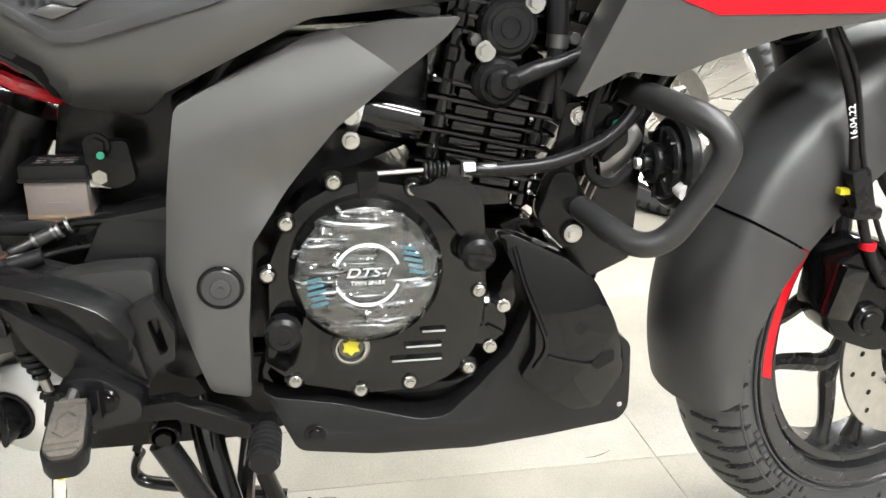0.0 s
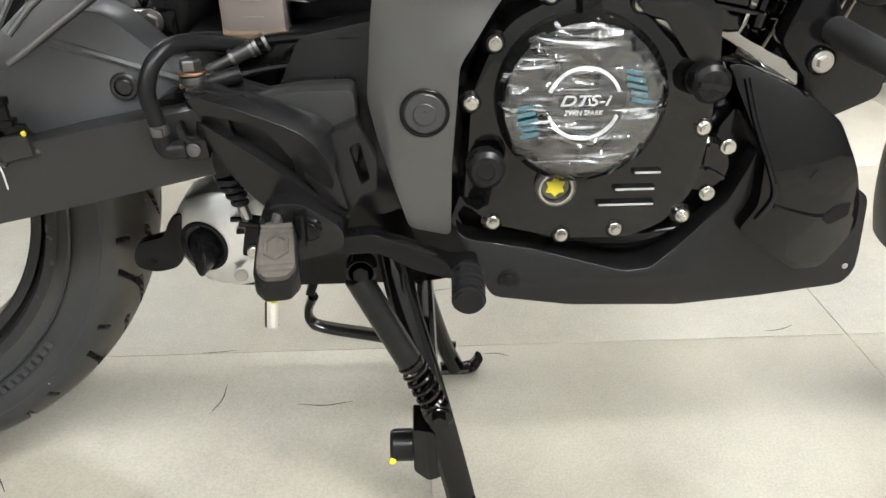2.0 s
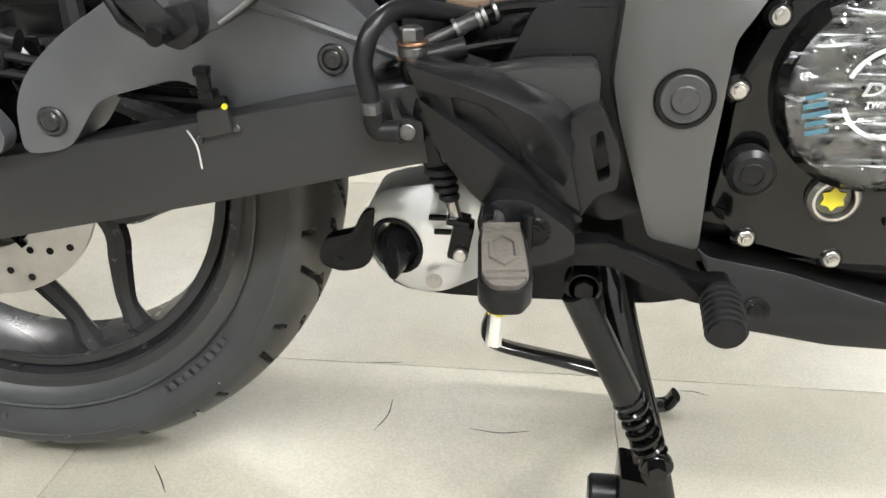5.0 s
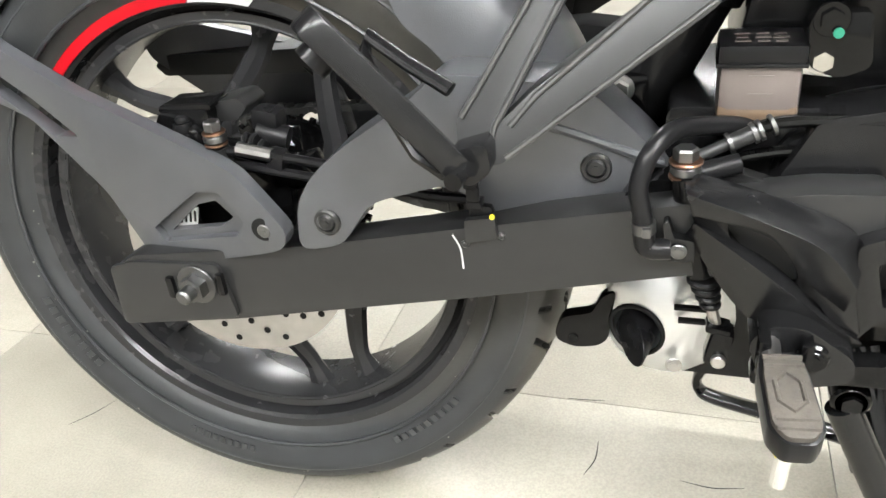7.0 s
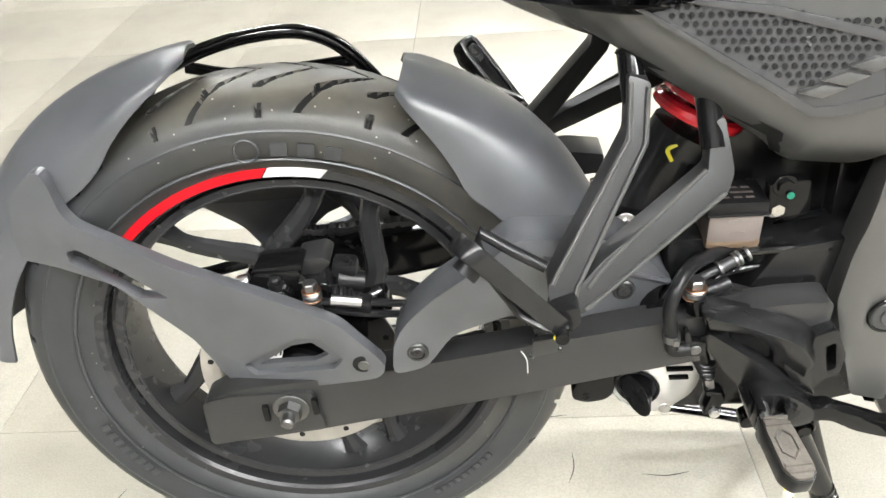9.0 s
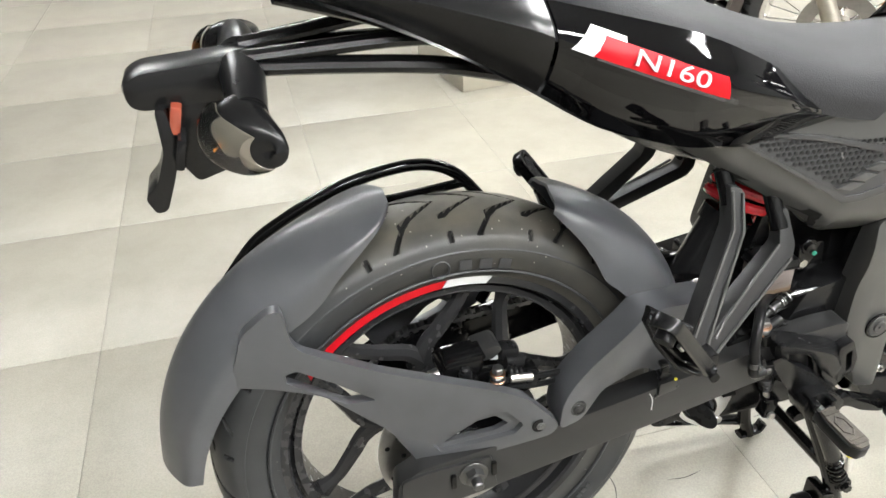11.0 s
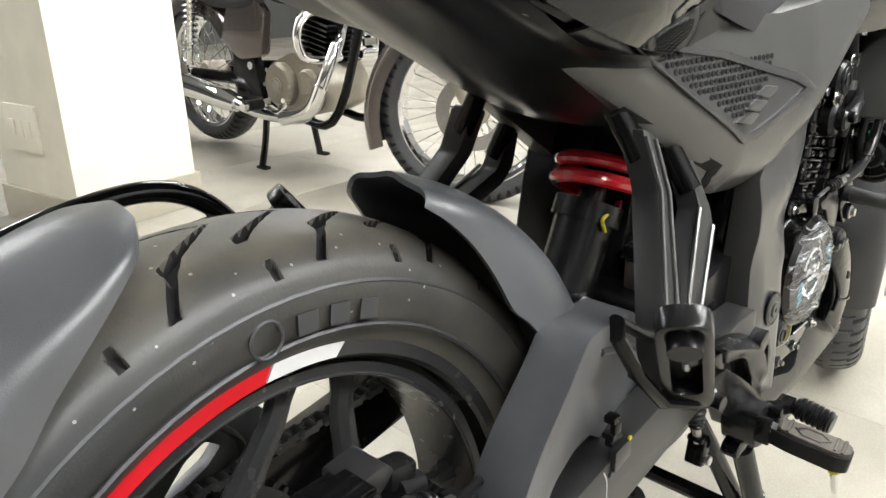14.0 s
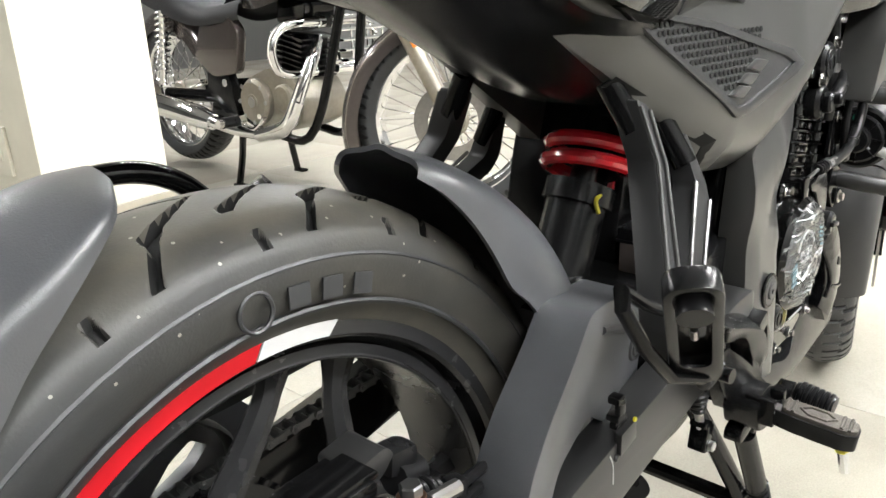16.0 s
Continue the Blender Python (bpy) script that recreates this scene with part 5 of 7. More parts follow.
# not sunk: a black strip on the skin paints the groove's shade
part("panel_groove", on_panel(slab([(0.338, 0.707), (0.474, 0.635), (0.482, 0.606), (0.474, 0.608), (0.464, 0.629), (0.334, 0.699)], -0.0012, 0.002, 0.0), 0.0), DARK, sp, "flat black strip painting the panel groove's shade")

# mesh-covered hidden frame and air box, fills the gaps behind the covers
part("main_frame", merge(tube([(0.60, -0.07, 0.40), (0.59, -0.08, 0.55), (0.66, -0.085, 0.68), (0.95, -0.07, 0.74), (1.12, -0.03, 0.80)], 0.018, 12, 5), tube([(0.60, 0.07, 0.40), (0.59, 0.08, 0.55), (0.66, 0.085, 0.68), (0.95, 0.07, 0.74), (1.12, 0.03, 0.80)], 0.018, 12, 5),
                         tube([(0.62, -0.08, 0.70), (0.4, -0.08, 0.74), (0.1, -0.06, 0.85)], 0.014, 10, 4), tube([(0.62, 0.08, 0.70), (0.4, 0.08, 0.74), (0.1, 0.06, 0.85)], 0.014, 10, 4),
                         tube([(1.12, -0.02, 0.72), (1.0, -0.05, 0.55), (0.95, -0.06, 0.45)], 0.016, 10, 4), tube([(1.12, 0.02, 0.72), (1.0, 0.05, 0.55), (0.95, 0.06, 0.45)], 0.016, 10, 4)), FRAME, bike, "black tubular frame")
part("air_box", slab([(0.44, 0.50), (0.46, 0.60), (0.50, 0.72), (0.64, 0.70), (0.62, 0.47), (0.56, 0.44)], -0.035, 0.11, 0.012, 0.02), MATTE, bike, "matt black air box")
# two added black fillers keep the bright floor from showing through the gaps
part("cover_gap_filler", slab([(0.575, 0.35), (0.56, 0.60), (0.66, 0.655), (0.80, 0.665), (0.80, 0.56), (0.70, 0.52), (0.655, 0.35)], -0.055, 0.06, 0.006), MATTE, bike, "black filler block added behind the frame cover")
part("pivot_gap_filler", slab([(0.50, 0.36), (0.47, 0.44), (0.50, 0.50), (0.60, 0.52), (0.62, 0.36), (0.56, 0.335)], -0.105, -0.06, 0.004, 0.008), MATTE, bike, "black filler slab added behind the swingarm pivot")
part("battery_tray", slab([(0.40, 0.43), (0.40, 0.50), (0.62, 0.50), (0.62, 0.43)], -0.08, 0.08, 0.008, 0.01), MATTE, bike)
part("frame_lug", slab([(0.487, 0.565), (0.525, 0.567), (0.53, 0.53), (0.51, 0.522), (0.49, 0.53)], -0.085, -0.07, 0.003, 0.006), FRAME, bike)
part("lug_bolt", hexbolt((0.50, -0.086, 0.563), 0.008, 0.006), FRAME, bike)
part("paint_dot", disc((0.504, -0.0945, 0.556), 0.0034, 0.002, 10, 0), GREEN, bike)

# shock absorber with its red spring
def shock():
    top, bot = Vector((0.456, -0.005, 0.65)), Vector((0.365, -0.005, 0.465))
    ax = (top - bot).normalized()
    body = part("shock_absorber", merge(tube([bot, bot.lerp(top, 0.62)], 0.031, 24, 1), tube([bot.lerp(top, 0.56), bot.lerp(top, 0.66)], 0.036, 24, 1), tube([bot, top], 0.014, 12, 1)), MATTE, bike, "black shock absorber with a red spring")
    u = ax.cross(Vector((0, 1, 0))).normalized()
    w = ax.cross(u)
    pts = []
    a, b = bot.lerp(top, 0.70), bot.lerp(top, 0.87)
    n = 30
    for i in range(n + 1):
        ph = 2 * math.pi * i / 16
        ph += 2.6
        pts.append(a.lerp(b, i / n) + u * (0.041 * math.cos(ph)) + w * (0.041 * math.sin(ph)))
    part("spring", tube(pts, 0.0078, 10, 1, smooth=False), REDSPRING, body, "red painted coil spring")
    part("paint_mark", tube([(0.412, -0.036, 0.585), (0.40, -0.037, 0.58), (0.405, -0.037, 0.567)], 0.0022, 6, 4), YELLOW, body)
    for y in (-0.03, 0.03):
        part("shock_linkage", box((0.36, y, 0.485), (0.05, 0.02, 0.05), bevel=0.006), FRAME, body)
    part("linkage_bolt", hexbolt((0.363, -0.042, 0.50), 0.008, 0.008), STEEL, body)


shock()

# pillion footrest hanger: a forged Y of two struts, with its peg folded up
def pillion(sign):
    f = (lambda b: b) if sign < 0 else mirrored
    lean = lambda x, z: -0.183 + 0.4 * (z - 0.505) + 0.12 * (x - 0.28)
    S1 = [(0.342, 0.690), (0.362, 0.682), (0.360, 0.634), (0.298, 0.520), (0.294, 0.500), (0.274, 0.497), (0.270, 0.526), (0.340, 0.640)]
    S2 = [(0.414, 0.645), (0.426, 0.650), (0.436, 0.604), (0.430, 0.586), (0.302, 0.499), (0.288, 0.497), (0.288, 0.514), (0.320, 0.543), (0.412, 0.606)]
    h = part("pillion_hanger", f(merge(slab(S1, -0.005, 0.021, 0.004, 0.005, lean), slab(S2, -0.005, 0.018, 0.004, 0.005, lean))), BAR, bike, "black forged pillion footrest hanger")
    for edge in ([(0.344, 0.684), (0.343, 0.640), (0.274, 0.528)], [(0.359, 0.679), (0.357, 0.635), (0.296, 0.522), (0.292, 0.504)], [(0.428, 0.589), (0.304, 0.503)], [(0.410, 0.609), (0.322, 0.540), (0.306, 0.522)]):
        part("strut_rib", f(tube([(x, lean(x, z) - 0.006, z) for x, z in edge], 0.0022, 8, 1, smooth=False)), SATIN, h)
    for q in ((0.35, -0.09, 0.672), (0.418, -0.105, 0.632)):
        part("hanger_boss", f(tube([(q[0], q[1] - 0.012, q[2] - 0.01), (q[0] - 0.004, q[1] + 0.012, q[2] + 0.03)], 0.011, 12, 1)), FRAME, h)
    a, b = Vector((0.277, -0.199, 0.498)), Vector((0.200, -0.225, 0.602))
    d = (b - a).normalized()
    side = Vector((-0.467, 0.873, -0.137))
    side = (side - d * side.dot(d)).normalized()
    face = side.cross(d)
    M = Matrix(((d.x, face.x, side.x, 0), (d.y, face.y, side.y, 0), (d.z, face.z, side.z, 0), (0, 0, 0, 1)))
    M = Matrix.Translation((a + b) / 2) @ M
    out = -1 if face.x > 0 else 1
    L = (b - a).length
    loop_o = rounded([(-L / 2, -0.019), (L / 2 + 0.008, -0.019), (L / 2 + 0.008, 0.019), (-L / 2, 0.019)], 0.0165, 6)
    loop_i = rounded([(-L / 2 + 0.028, -0.0105), (L / 2, -0.0105), (L / 2, 0.0105), (-L / 2 + 0.028, 0.0105)], 0.009, 6)
    pg = pierced(loop_o, loop_i, -0.009, 0.009, 0.003)
    pg.transform(M)
    p = part("pillion_footpeg", f(pg), MATTE, h, "folded black alloy pillion footpeg")
    floor_plate = slab([(-L / 2 + 0.02, -0.012), (L / 2 - 0.004, -0.012), (L / 2 - 0.004, 0.012), (-L / 2 + 0.02, 0.012)], *((0.002, 0.007) if out < 0 else (-0.007, -0.002)), 0.001)
    floor_plate.transform(M)
    part("peg_web", f(floor_plate), FRAME, p)
    top = a.lerp(b, 0.88)
    part("peg_stub", f(tube([top - face * (0.008 * out), top + face * (0.017 * out)], 0.0118, 20, 1)), RUBBER, p)
    clip = a.lerp(b, 0.5) + face * (0.004 * out)
    part("peg_clip", f(tube([clip, clip + d * 0.012], 0.0028, 8, 1)), STEEL, p)
    C = [(0.268, -0.178, 0.546), (0.240, -0.173, 0.561), (0.212, -0.170, 0.580), (0.209, -0.173, 0.568), (0.224, -0.183, 0.535), (0.246, -0.194, 0.506), (0.268, -0.207, 0.500), (0.288, -0.212, 0.506)]
    part("peg_heel_plate", f(tube(C, 0.0068, 10, 2, flat=0.7, smooth=False)), MATTE, h, "angular black heel guard")
    part("peg_pivot", f(tube([(0.279, -0.226, 0.503), (0.283, -0.17, 0.503)], 0.006, 12, 1)), FRAME, h)
    part("pivot_block", f(slab([(0.270, 0.514), (0.296, 0.520), (0.298, 0.500), (0.284, 0.489), (0.270, 0.495)], -0.204, -0.178, 0.003, 0.005)), MATTE, h)


pillion(-1)
pillion(1)

# ---- engine ----
EN = [(0.632, 0.352), (0.638, 0.40), (0.640, 0.45), (0.655, 0.487), (0.672, 0.512), (0.70, 0.527), (0.735, 0.534), (0.775, 0.527), (0.80, 0.502), (0.835, 0.482), (0.852, 0.455), (0.852, 0.40), (0.845, 0.355), (0.822, 0.325), (0.79, 0.31), (0.726, 0.31), (0.66, 0.327)]
eng = part("engine", slab([(x, z) for x, z in EN], -0.114, 0.10, 0.006, 0.01), ENGINE, bike, "gloss black single-cylinder engine")
part("clutch_rim", disc((0.732, -0.121, 0.449), 0.072, 0.03, 72, 0.006), ENGINE, eng)
cc = part("clutch_cover", revolve([(0.0, -0.137), (0.026, -0.137), (0.0265, -0.135), (0.034, -0.135), (0.036, -0.1375), (0.055, -0.137), (0.062, -0.134), (0.065, -0.128), (0.065, -0.118), (0.0, -0.118)], 80, False), ENGINE, eng, "round gloss black cover under clear film", Matrix.Translation((0.732, 0, 0.449)))
ring = merge(arcband(0.0288, 0.0314, -0.1385, -0.1372, 20, 160, 30), arcband(0.0288, 0.0314, -0.1385, -0.1372, 200, 340, 30))
part("cover_ring", ring, WHITE, cc, "", Matrix.Translation((0.732, 0, 0.449)))
lettering("cover_lettering", "DTS-i", 0.0125, WHITE, cc, pose(0.732, -0.1378, 0.4475, 90, 0, 0) @ Matrix.Diagonal((1.4, 1, 1, 1)), shear=0.3)
lettering("cover_lettering", "TWIN SPARK", 0.0055, WHITE, cc, pose(0.732, -0.1378, 0.4395, 90, 0, 0), shear=0.2)


def film():
    """Crumpled clear film stretched over the round cover."""
    bm = bmesh.new()
    rings = []
    for i in range(26):
        r = 0.071 * i / 25
        row = []
        for j in range(90):
            a = 2 * math.pi * j / 90
            x, z = r * math.cos(a), r * math.sin(a)
            n = noise.noise(Vector((x * 45, z * 45, 2.0))) * 0.0022 + noise.noise(Vector((x * 130, z * 130, 5.0))) * 0.0013
            ridge = abs(noise.noise(Vector((x * 28, z * 70, 9.0))))
            n += max(0, 0.12 - ridge) * 0.03
            y = -0.1405 + 0.012 * max(0, (r - 0.058) / 0.013) ** 1.6 - abs(n)
            row.append(bm.verts.new((0.732 + x * (1 + 0.02 * noise.noise(Vector((a * 3, 0, 0)))), y, 0.449 + z)))
        rings.append(row)
    for i in range(25):
        for j in range(90):
            q = (j + 1) % 90
            bm.faces.new((rings[i][j], rings[i][q], rings[i + 1][q], rings[i + 1][j]))
    bmesh.ops.remove_doubles(bm, verts=bm.verts, dist=1e-6)
    bmesh.ops.recalc_face_normals(bm, faces=bm.faces)
    return bm


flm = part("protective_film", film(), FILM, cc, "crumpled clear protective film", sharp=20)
flm.visible_shadow = False
BLUE = material("faded_blue_print", (0.035, 0.1, 0.13), 0.4)
for sx, x0 in ((-1, 0.683), (1, 0.77)):
    for k in range(5):
        part("film_print", box((x0 + 0.002 * k * (1 if sx > 0 else 0.6), -0.1418, 0.462 - 0.006 * k + (0.014 if sx > 0 else -0.014)), (0.013 + 0.002 * (k % 3), 0.0006, 0.003), (0, 12 * sx, 0), 0), BLUE, cc, "pale blue printed lines")
for i, (bx, bz) in enumerate([(0.704, 0.532), (0.777, 0.524), (0.66, 0.494), (0.831, 0.484), (0.641, 0.444), (0.844, 0.418), (0.726, 0.316), (0.776, 0.321), (0.837, 0.333), (0.662, 0.331)]):
    part("boss", disc((bx, -0.10, bz), 0.0105, 0.03, 24, 0.003), ENGINE, eng)
    part("cover_bolt", merge(hexbolt((bx, -0.115, bz), 0.0043, 0.006), disc((bx, -0.1213, bz), 0.0022, 0.001, 10, 0)), ZINC, eng, "bright zinc flange bolt")
part("sump_plug", merge(disc((0.653, -0.128, 0.391), 0.017, 0.022, 32, 0.004), disc((0.653, -0.1395, 0.391), 0.0085, 0.0015, 28, 0.0003, hole=0.0072)), RUBBER, eng, "round matt black plug")
part("sight_ring", disc((0.717, -0.117, 0.366), 0.0185, 0.012, 40, 0.003, hole=0.0135), STEEL, eng, "polished sight glass ring")
part("oil_sight", merge(disc((0.717, -0.114, 0.366), 0.0135, 0.006, 32, 0.001)), OIL, eng, "yellow oil sight glass")
part("sight_float", slab([(0.717 + (0.0095 if k % 2 else 0.0065) * math.cos(radians(30 * k)), 0.366 + (0.0095 if k % 2 else 0.0065) * math.sin(radians(30 * k))) for k in range(12)], -0.1185, -0.1165, 0), YELLOW, eng)
for k, (x0, x1, z) in enumerate(((0.786, 0.812, 0.378), (0.770, 0.808, 0.362), (0.756, 0.809, 0.347))):
    part("cast_rib", box(((x0 + x1) / 2, -0.1155, z), (x1 - x0, 0.005, 0.0042), bevel=0.0012), ENGINE, eng)
    part("rib_edge", box(((x0 + x1) / 2, -0.1185, z + 0.0003), (x1 - x0 - 0.003, 0.0015, 0.0016), bevel=0.0004), ALLOY, eng, "bare metal rib edge")
part("oil_filler", merge(disc((0.838, -0.115, 0.462), 0.0165, 0.045, 32, 0.004), box((0.838, -0.139, 0.462), (0.026, 0.006, 0.006), (0, 8, 0), 0.002)), RUBBER, eng, "ribbed black oil filler cap")
wp = part("pump_cover", merge(disc((0.853, -0.092, 0.378), 0.027, 0.03, 36, 0.004), *[box((0.853 + 0.012 * math.cos(radians(a)), -0.109, 0.378 + 0.012 * math.sin(radians(a))), (0.02, 0.006, 0.004), (0, -a, 0), 0.001) for a in (90, 210, 330)]), ENGINE, eng)
for a in (45, 165, 285):
    part("pump_bolt", hexbolt((0.853 + 0.027 * math.cos(radians(a)), -0.108, 0.378 + 0.027 * math.sin(radians(a))), 0.005, 0.005), ZINC, wp)


# cylinder with cooling fins, leaning forward
def cylinder():
    M = pose(0.838, 0, 0.503, 0, 11, 0)
    c = part("cylinder", box((0, 0, 0.07), (0.1, 0.13, 0.16), bevel=0.01), ENGINE, eng, "finned gloss black cylinder", M)
    for k in range(7):
        part("cooling_fin", box((0.002, 0, 0.015 + 0.0155 * k), (0.136 - 0.003 * abs(k - 3), 0.18, 0.0036), bevel=0.0014), ENGINE, c, "", M)
    for k in range(6):
        for dx in (-0.018, 0.02):
            part("fin_block", box((dx, -0.08, 0.0228 + 0.0155 * k), (0.032, 0.014, 0.0085), bevel=0.002), ENGINE, c, "", M)
    for dx in (-0.048, 0.05):
        part("stud_column", merge(*[disc((dx, -0.084, 0.01 + 0.031 * k), 0.0082, 0.018, 12, 0.004, "z") for k in range(8)], tube([(dx, -0.084, 0.0), (dx, -0.084, 0.25)], 0.0058, 8, 1)), ENGINE, c, "", M)
    part("cylinder_head", merge(box((0, 0, 0.185), (0.12, 0.14, 0.07), bevel=0.012), box((0.005, 0, 0.24), (0.1, 0.12, 0.06), bevel=0.012)), ENGINE, c, "", M)
    for dx, dz in ((-0.085, 0.165), (-0.075, 0.195), (-0.06, 0.225), (0.085, 0.16), (0.085, 0.19), (0.08, 0.22)):
        part("head_fin", box((dx, -0.05, dz), (0.04, 0.06, 0.012), (0, 0, 0), 0.003), ENGINE, c, "", M)
    for k in range(4):
        part("head_fin", box((0.0, -0.066, 0.155 + 0.014 * k), (0.112, 0.03, 0.0036), bevel=0.001), ENGINE, c, "", M)
    for dx, dz in ((-0.03, 0.15), (0.012, 0.152), (-0.05, 0.215), (0.05, 0.235), (0.062, 0.17)):
        part("head_bolt", disc((dx, -0.085, dz), 0.0065, 0.016, 6, 0.001), GUNMETAL, c, "", M)
    return c


cylinder()
for z0, z1 in ((0.60, 0.76), (0.585, 0.74)):
    part("breather_hose", tube([(0.905 if z0 > 0.59 else 0.925, -0.09, z0), (0.915, -0.092, z0 + 0.06), (0.908, -0.085, z1)], 0.009, 12, 5), RUBBER, eng, "black rubber breather hose")
part("hose_clamp", tube([(0.914, -0.092, 0.65), (0.9145, -0.092, 0.662)], 0.0108, 14, 1), GUNMETAL, eng)
part("frame_downtube", tube([(1.0, -0.07, 0.66), (0.955, -0.075, 0.56), (0.915, -0.075, 0.47)], 0.013, 12, 4), FRAME, bike, "black frame downtube")
part("engine_hanger", slab([(0.925, 0.60), (0.955, 0.60), (0.95, 0.53), (0.93, 0.50), (0.912, 0.51), (0.918, 0.56)], -0.1, -0.094, 0.001, 0.004), FRAME, bike, "black engine hanger plate")
for bx, bz in ((0.938, 0.588), (0.928, 0.518)):
    part("hanger_bolt", hexbolt((bx, -0.101, bz), 0.0065, 0.006), ZINC, bike)
part("regulator", box((0.955, -0.06, 0.515), (0.04, 0.02, 0.045), (0, 20, 0), 0.003), CASTALLOY, bike, "finned alloy regulator")
for k in range(5):
    part("regulator_fin", box((0.955 + 0.008 * (k - 2), -0.073, 0.515 + 0.003 * (2 - k)), (0.002, 0.01, 0.042), (0, 20, 0), 0.0005), CASTALLOY, bike)
part("cam_plug", merge(disc((0.866, -0.088, 0.668), 0.026, 0.03, 40, 0.004), disc((0.866, -0.1035, 0.668), 0.0185, 0.003, 36, 0.001), disc((0.866, -0.1055, 0.668), 0.01, 0.002, 28, 0.0004, hole=0.0085)), RUBBER, eng, "round black rubber head plug")
for bx, bz in ((0.844, 0.647), (0.888, 0.69)):
    part("head_bolt", hexbolt((bx, -0.1, bz), 0.0068, 0.008), ZINC, eng)
part("spark_plug_cap", merge(disc((0.858, -0.092, 0.618), 0.0235, 0.022, 36, 0.005), disc((0.858, -0.108, 0.618), 0.014, 0.014, 28, 0.003), disc((0.864, -0.118, 0.622), 0.0075, 0.012, 20, 0.002)), RUBBER, eng, "rubber spark plug cap")
part("plug_boot", tube([(0.866, -0.112, 0.621), (0.885, -0.112, 0.63), (0.905, -0.11, 0.636)], 0.0095, 14, 4, taper=lambda f: 1 - 0.15 * f), RUBBER, eng)
part("plug_lead", tube([(0.90, -0.11, 0.634), (0.935, -0.10, 0.645), (0.98, -0.08, 0.655)], 0.0065, 12, 4), RUBBER, eng)
part("starter_motor", merge(tube([(0.735, -0.065, 0.588), (0.79, -0.065, 0.575)], 0.023, 24, 1), tube([(0.728, -0.065, 0.59), (0.738, -0.065, 0.588)], 0.0235, 24, 1)), ENGINE, eng, "black cylindrical starter motor")
part("motor_band", tube([(0.726, -0.065, 0.5905), (0.733, -0.065, 0.5885)], 0.0238, 24, 1), ALLOY, eng)
for z in (0.565, 0.588):
    part("cover_bolt", hexbolt((0.722, -0.09, z), 0.006, 0.008), ZINC, eng)

# clutch arm, cable and bracket
part("clutch_arm", merge(slab([(0.724, 0.545), (0.744, 0.545), (0.742, 0.522), (0.748, 0.512), (0.728, 0.512)], -0.13, -0.122, 0.002, 0.003), disc((0.736, -0.12, 0.512), 0.0135, 0.012, 24, 0.003, "z")), FRAME, eng, "black clutch release arm")
part("clutch_cable_end", tube([(0.742, -0.128, 0.543), (0.785, -0.126, 0.545)], 0.0022, 8, 1), STEEL, eng)
part("cable_boot", merge(*[disc((0.786 + 0.004 * k, -0.126, 0.545), 0.008 if k % 2 else 0.0062, 0.0035, 14, 0.001, "x") for k in range(6)]), RUBBER, eng)
part("cable_bracket", slab([(0.80, 0.548), (0.822, 0.548), (0.826, 0.535), (0.842, 0.515), (0.846, 0.478), (0.822, 0.478), (0.796, 0.513), (0.778, 0.518), (0.77, 0.528), (0.79, 0.53), (0.80, 0.538)], -0.124, -0.119, 0.0012, 0.005), MATTE, eng, "matt black cable bracket")
part("clutch_cable", tube([(0.822, -0.126, 0.545), (0.85, -0.126, 0.543), (0.91, -0.125, 0.549), (0.96, -0.122, 0.57), (0.99, -0.118, 0.60), (1.02, -0.11, 0.64)], 0.0068, 12, 6), RUBBER, bike, "black clutch cable")
part("cable_adjuster", merge(disc((0.826, -0.126, 0.545), 0.0075, 0.012, 6, 0.001, "x"), disc((0.843, -0.126, 0.544), 0.006, 0.02, 14, 0.001, "x")), STEEL, bike)

# belly pan
BP = [(0.628, 0.318), (0.638, 0.308), (0.70, 0.297), (0.79, 0.272), (0.818, 0.274), (0.85, 0.30), (0.885, 0.338), (0.905, 0.385), (0.90, 0.42), (0.935, 0.40), (1.02, 0.34), (1.023, 0.262), (1.012, 0.247), (0.93, 0.236), (0.85, 0.229), (0.74, 0.236), (0.663, 0.252)]
bell = part("belly_pan", panel(BP, lambda x, z: -0.118 + 0.035 * (x - 0.65) + 0.32 * max(0, z - 0.262 - 0.2 * max(0, x - 0.9)) * (1 - 0.7 * ease((x - 0.82) / 0.09)) + 0.25 * max(0, 0.25 - z), -0.075, 0.004, 0.008), MATTE, bike, "matt black belly pan", sharp=35)
part("belly_pan", mirrored(slab(BP, -0.115, -0.075, 0.006, 0.008)), MATTE, bike)
part("belly_floor", slab([(0.65, 0.257), (0.74, 0.241), (0.93, 0.242), (1.01, 0.256), (1.0, 0.262), (0.75, 0.252)], -0.075, 0.075, 0.002), MATTE, bike)
part("belly_screw", merge(disc((0.679, -0.1155, 0.268), 0.011, 0.002, 28, 0.0005, hole=0.0075), disc((0.679, -0.1148, 0.268), 0.0062, 0.004, 20, 0.001)), FRAME, bell)
part("belly_screw", disc((1.012, -0.1045, 0.268), 0.003, 0.003, 12, 0.0005), STEEL, bell)
CO = [(0.868, 0.466), (0.885, 0.466), (0.935, 0.445), (0.968, 0.42), (0.99, 0.38), (1.008, 0.335), (1.02, 0.275), (0.985, 0.268), (0.955, 0.272), (0.892, 0.318), (0.905, 0.345), (0.905, 0.385)]


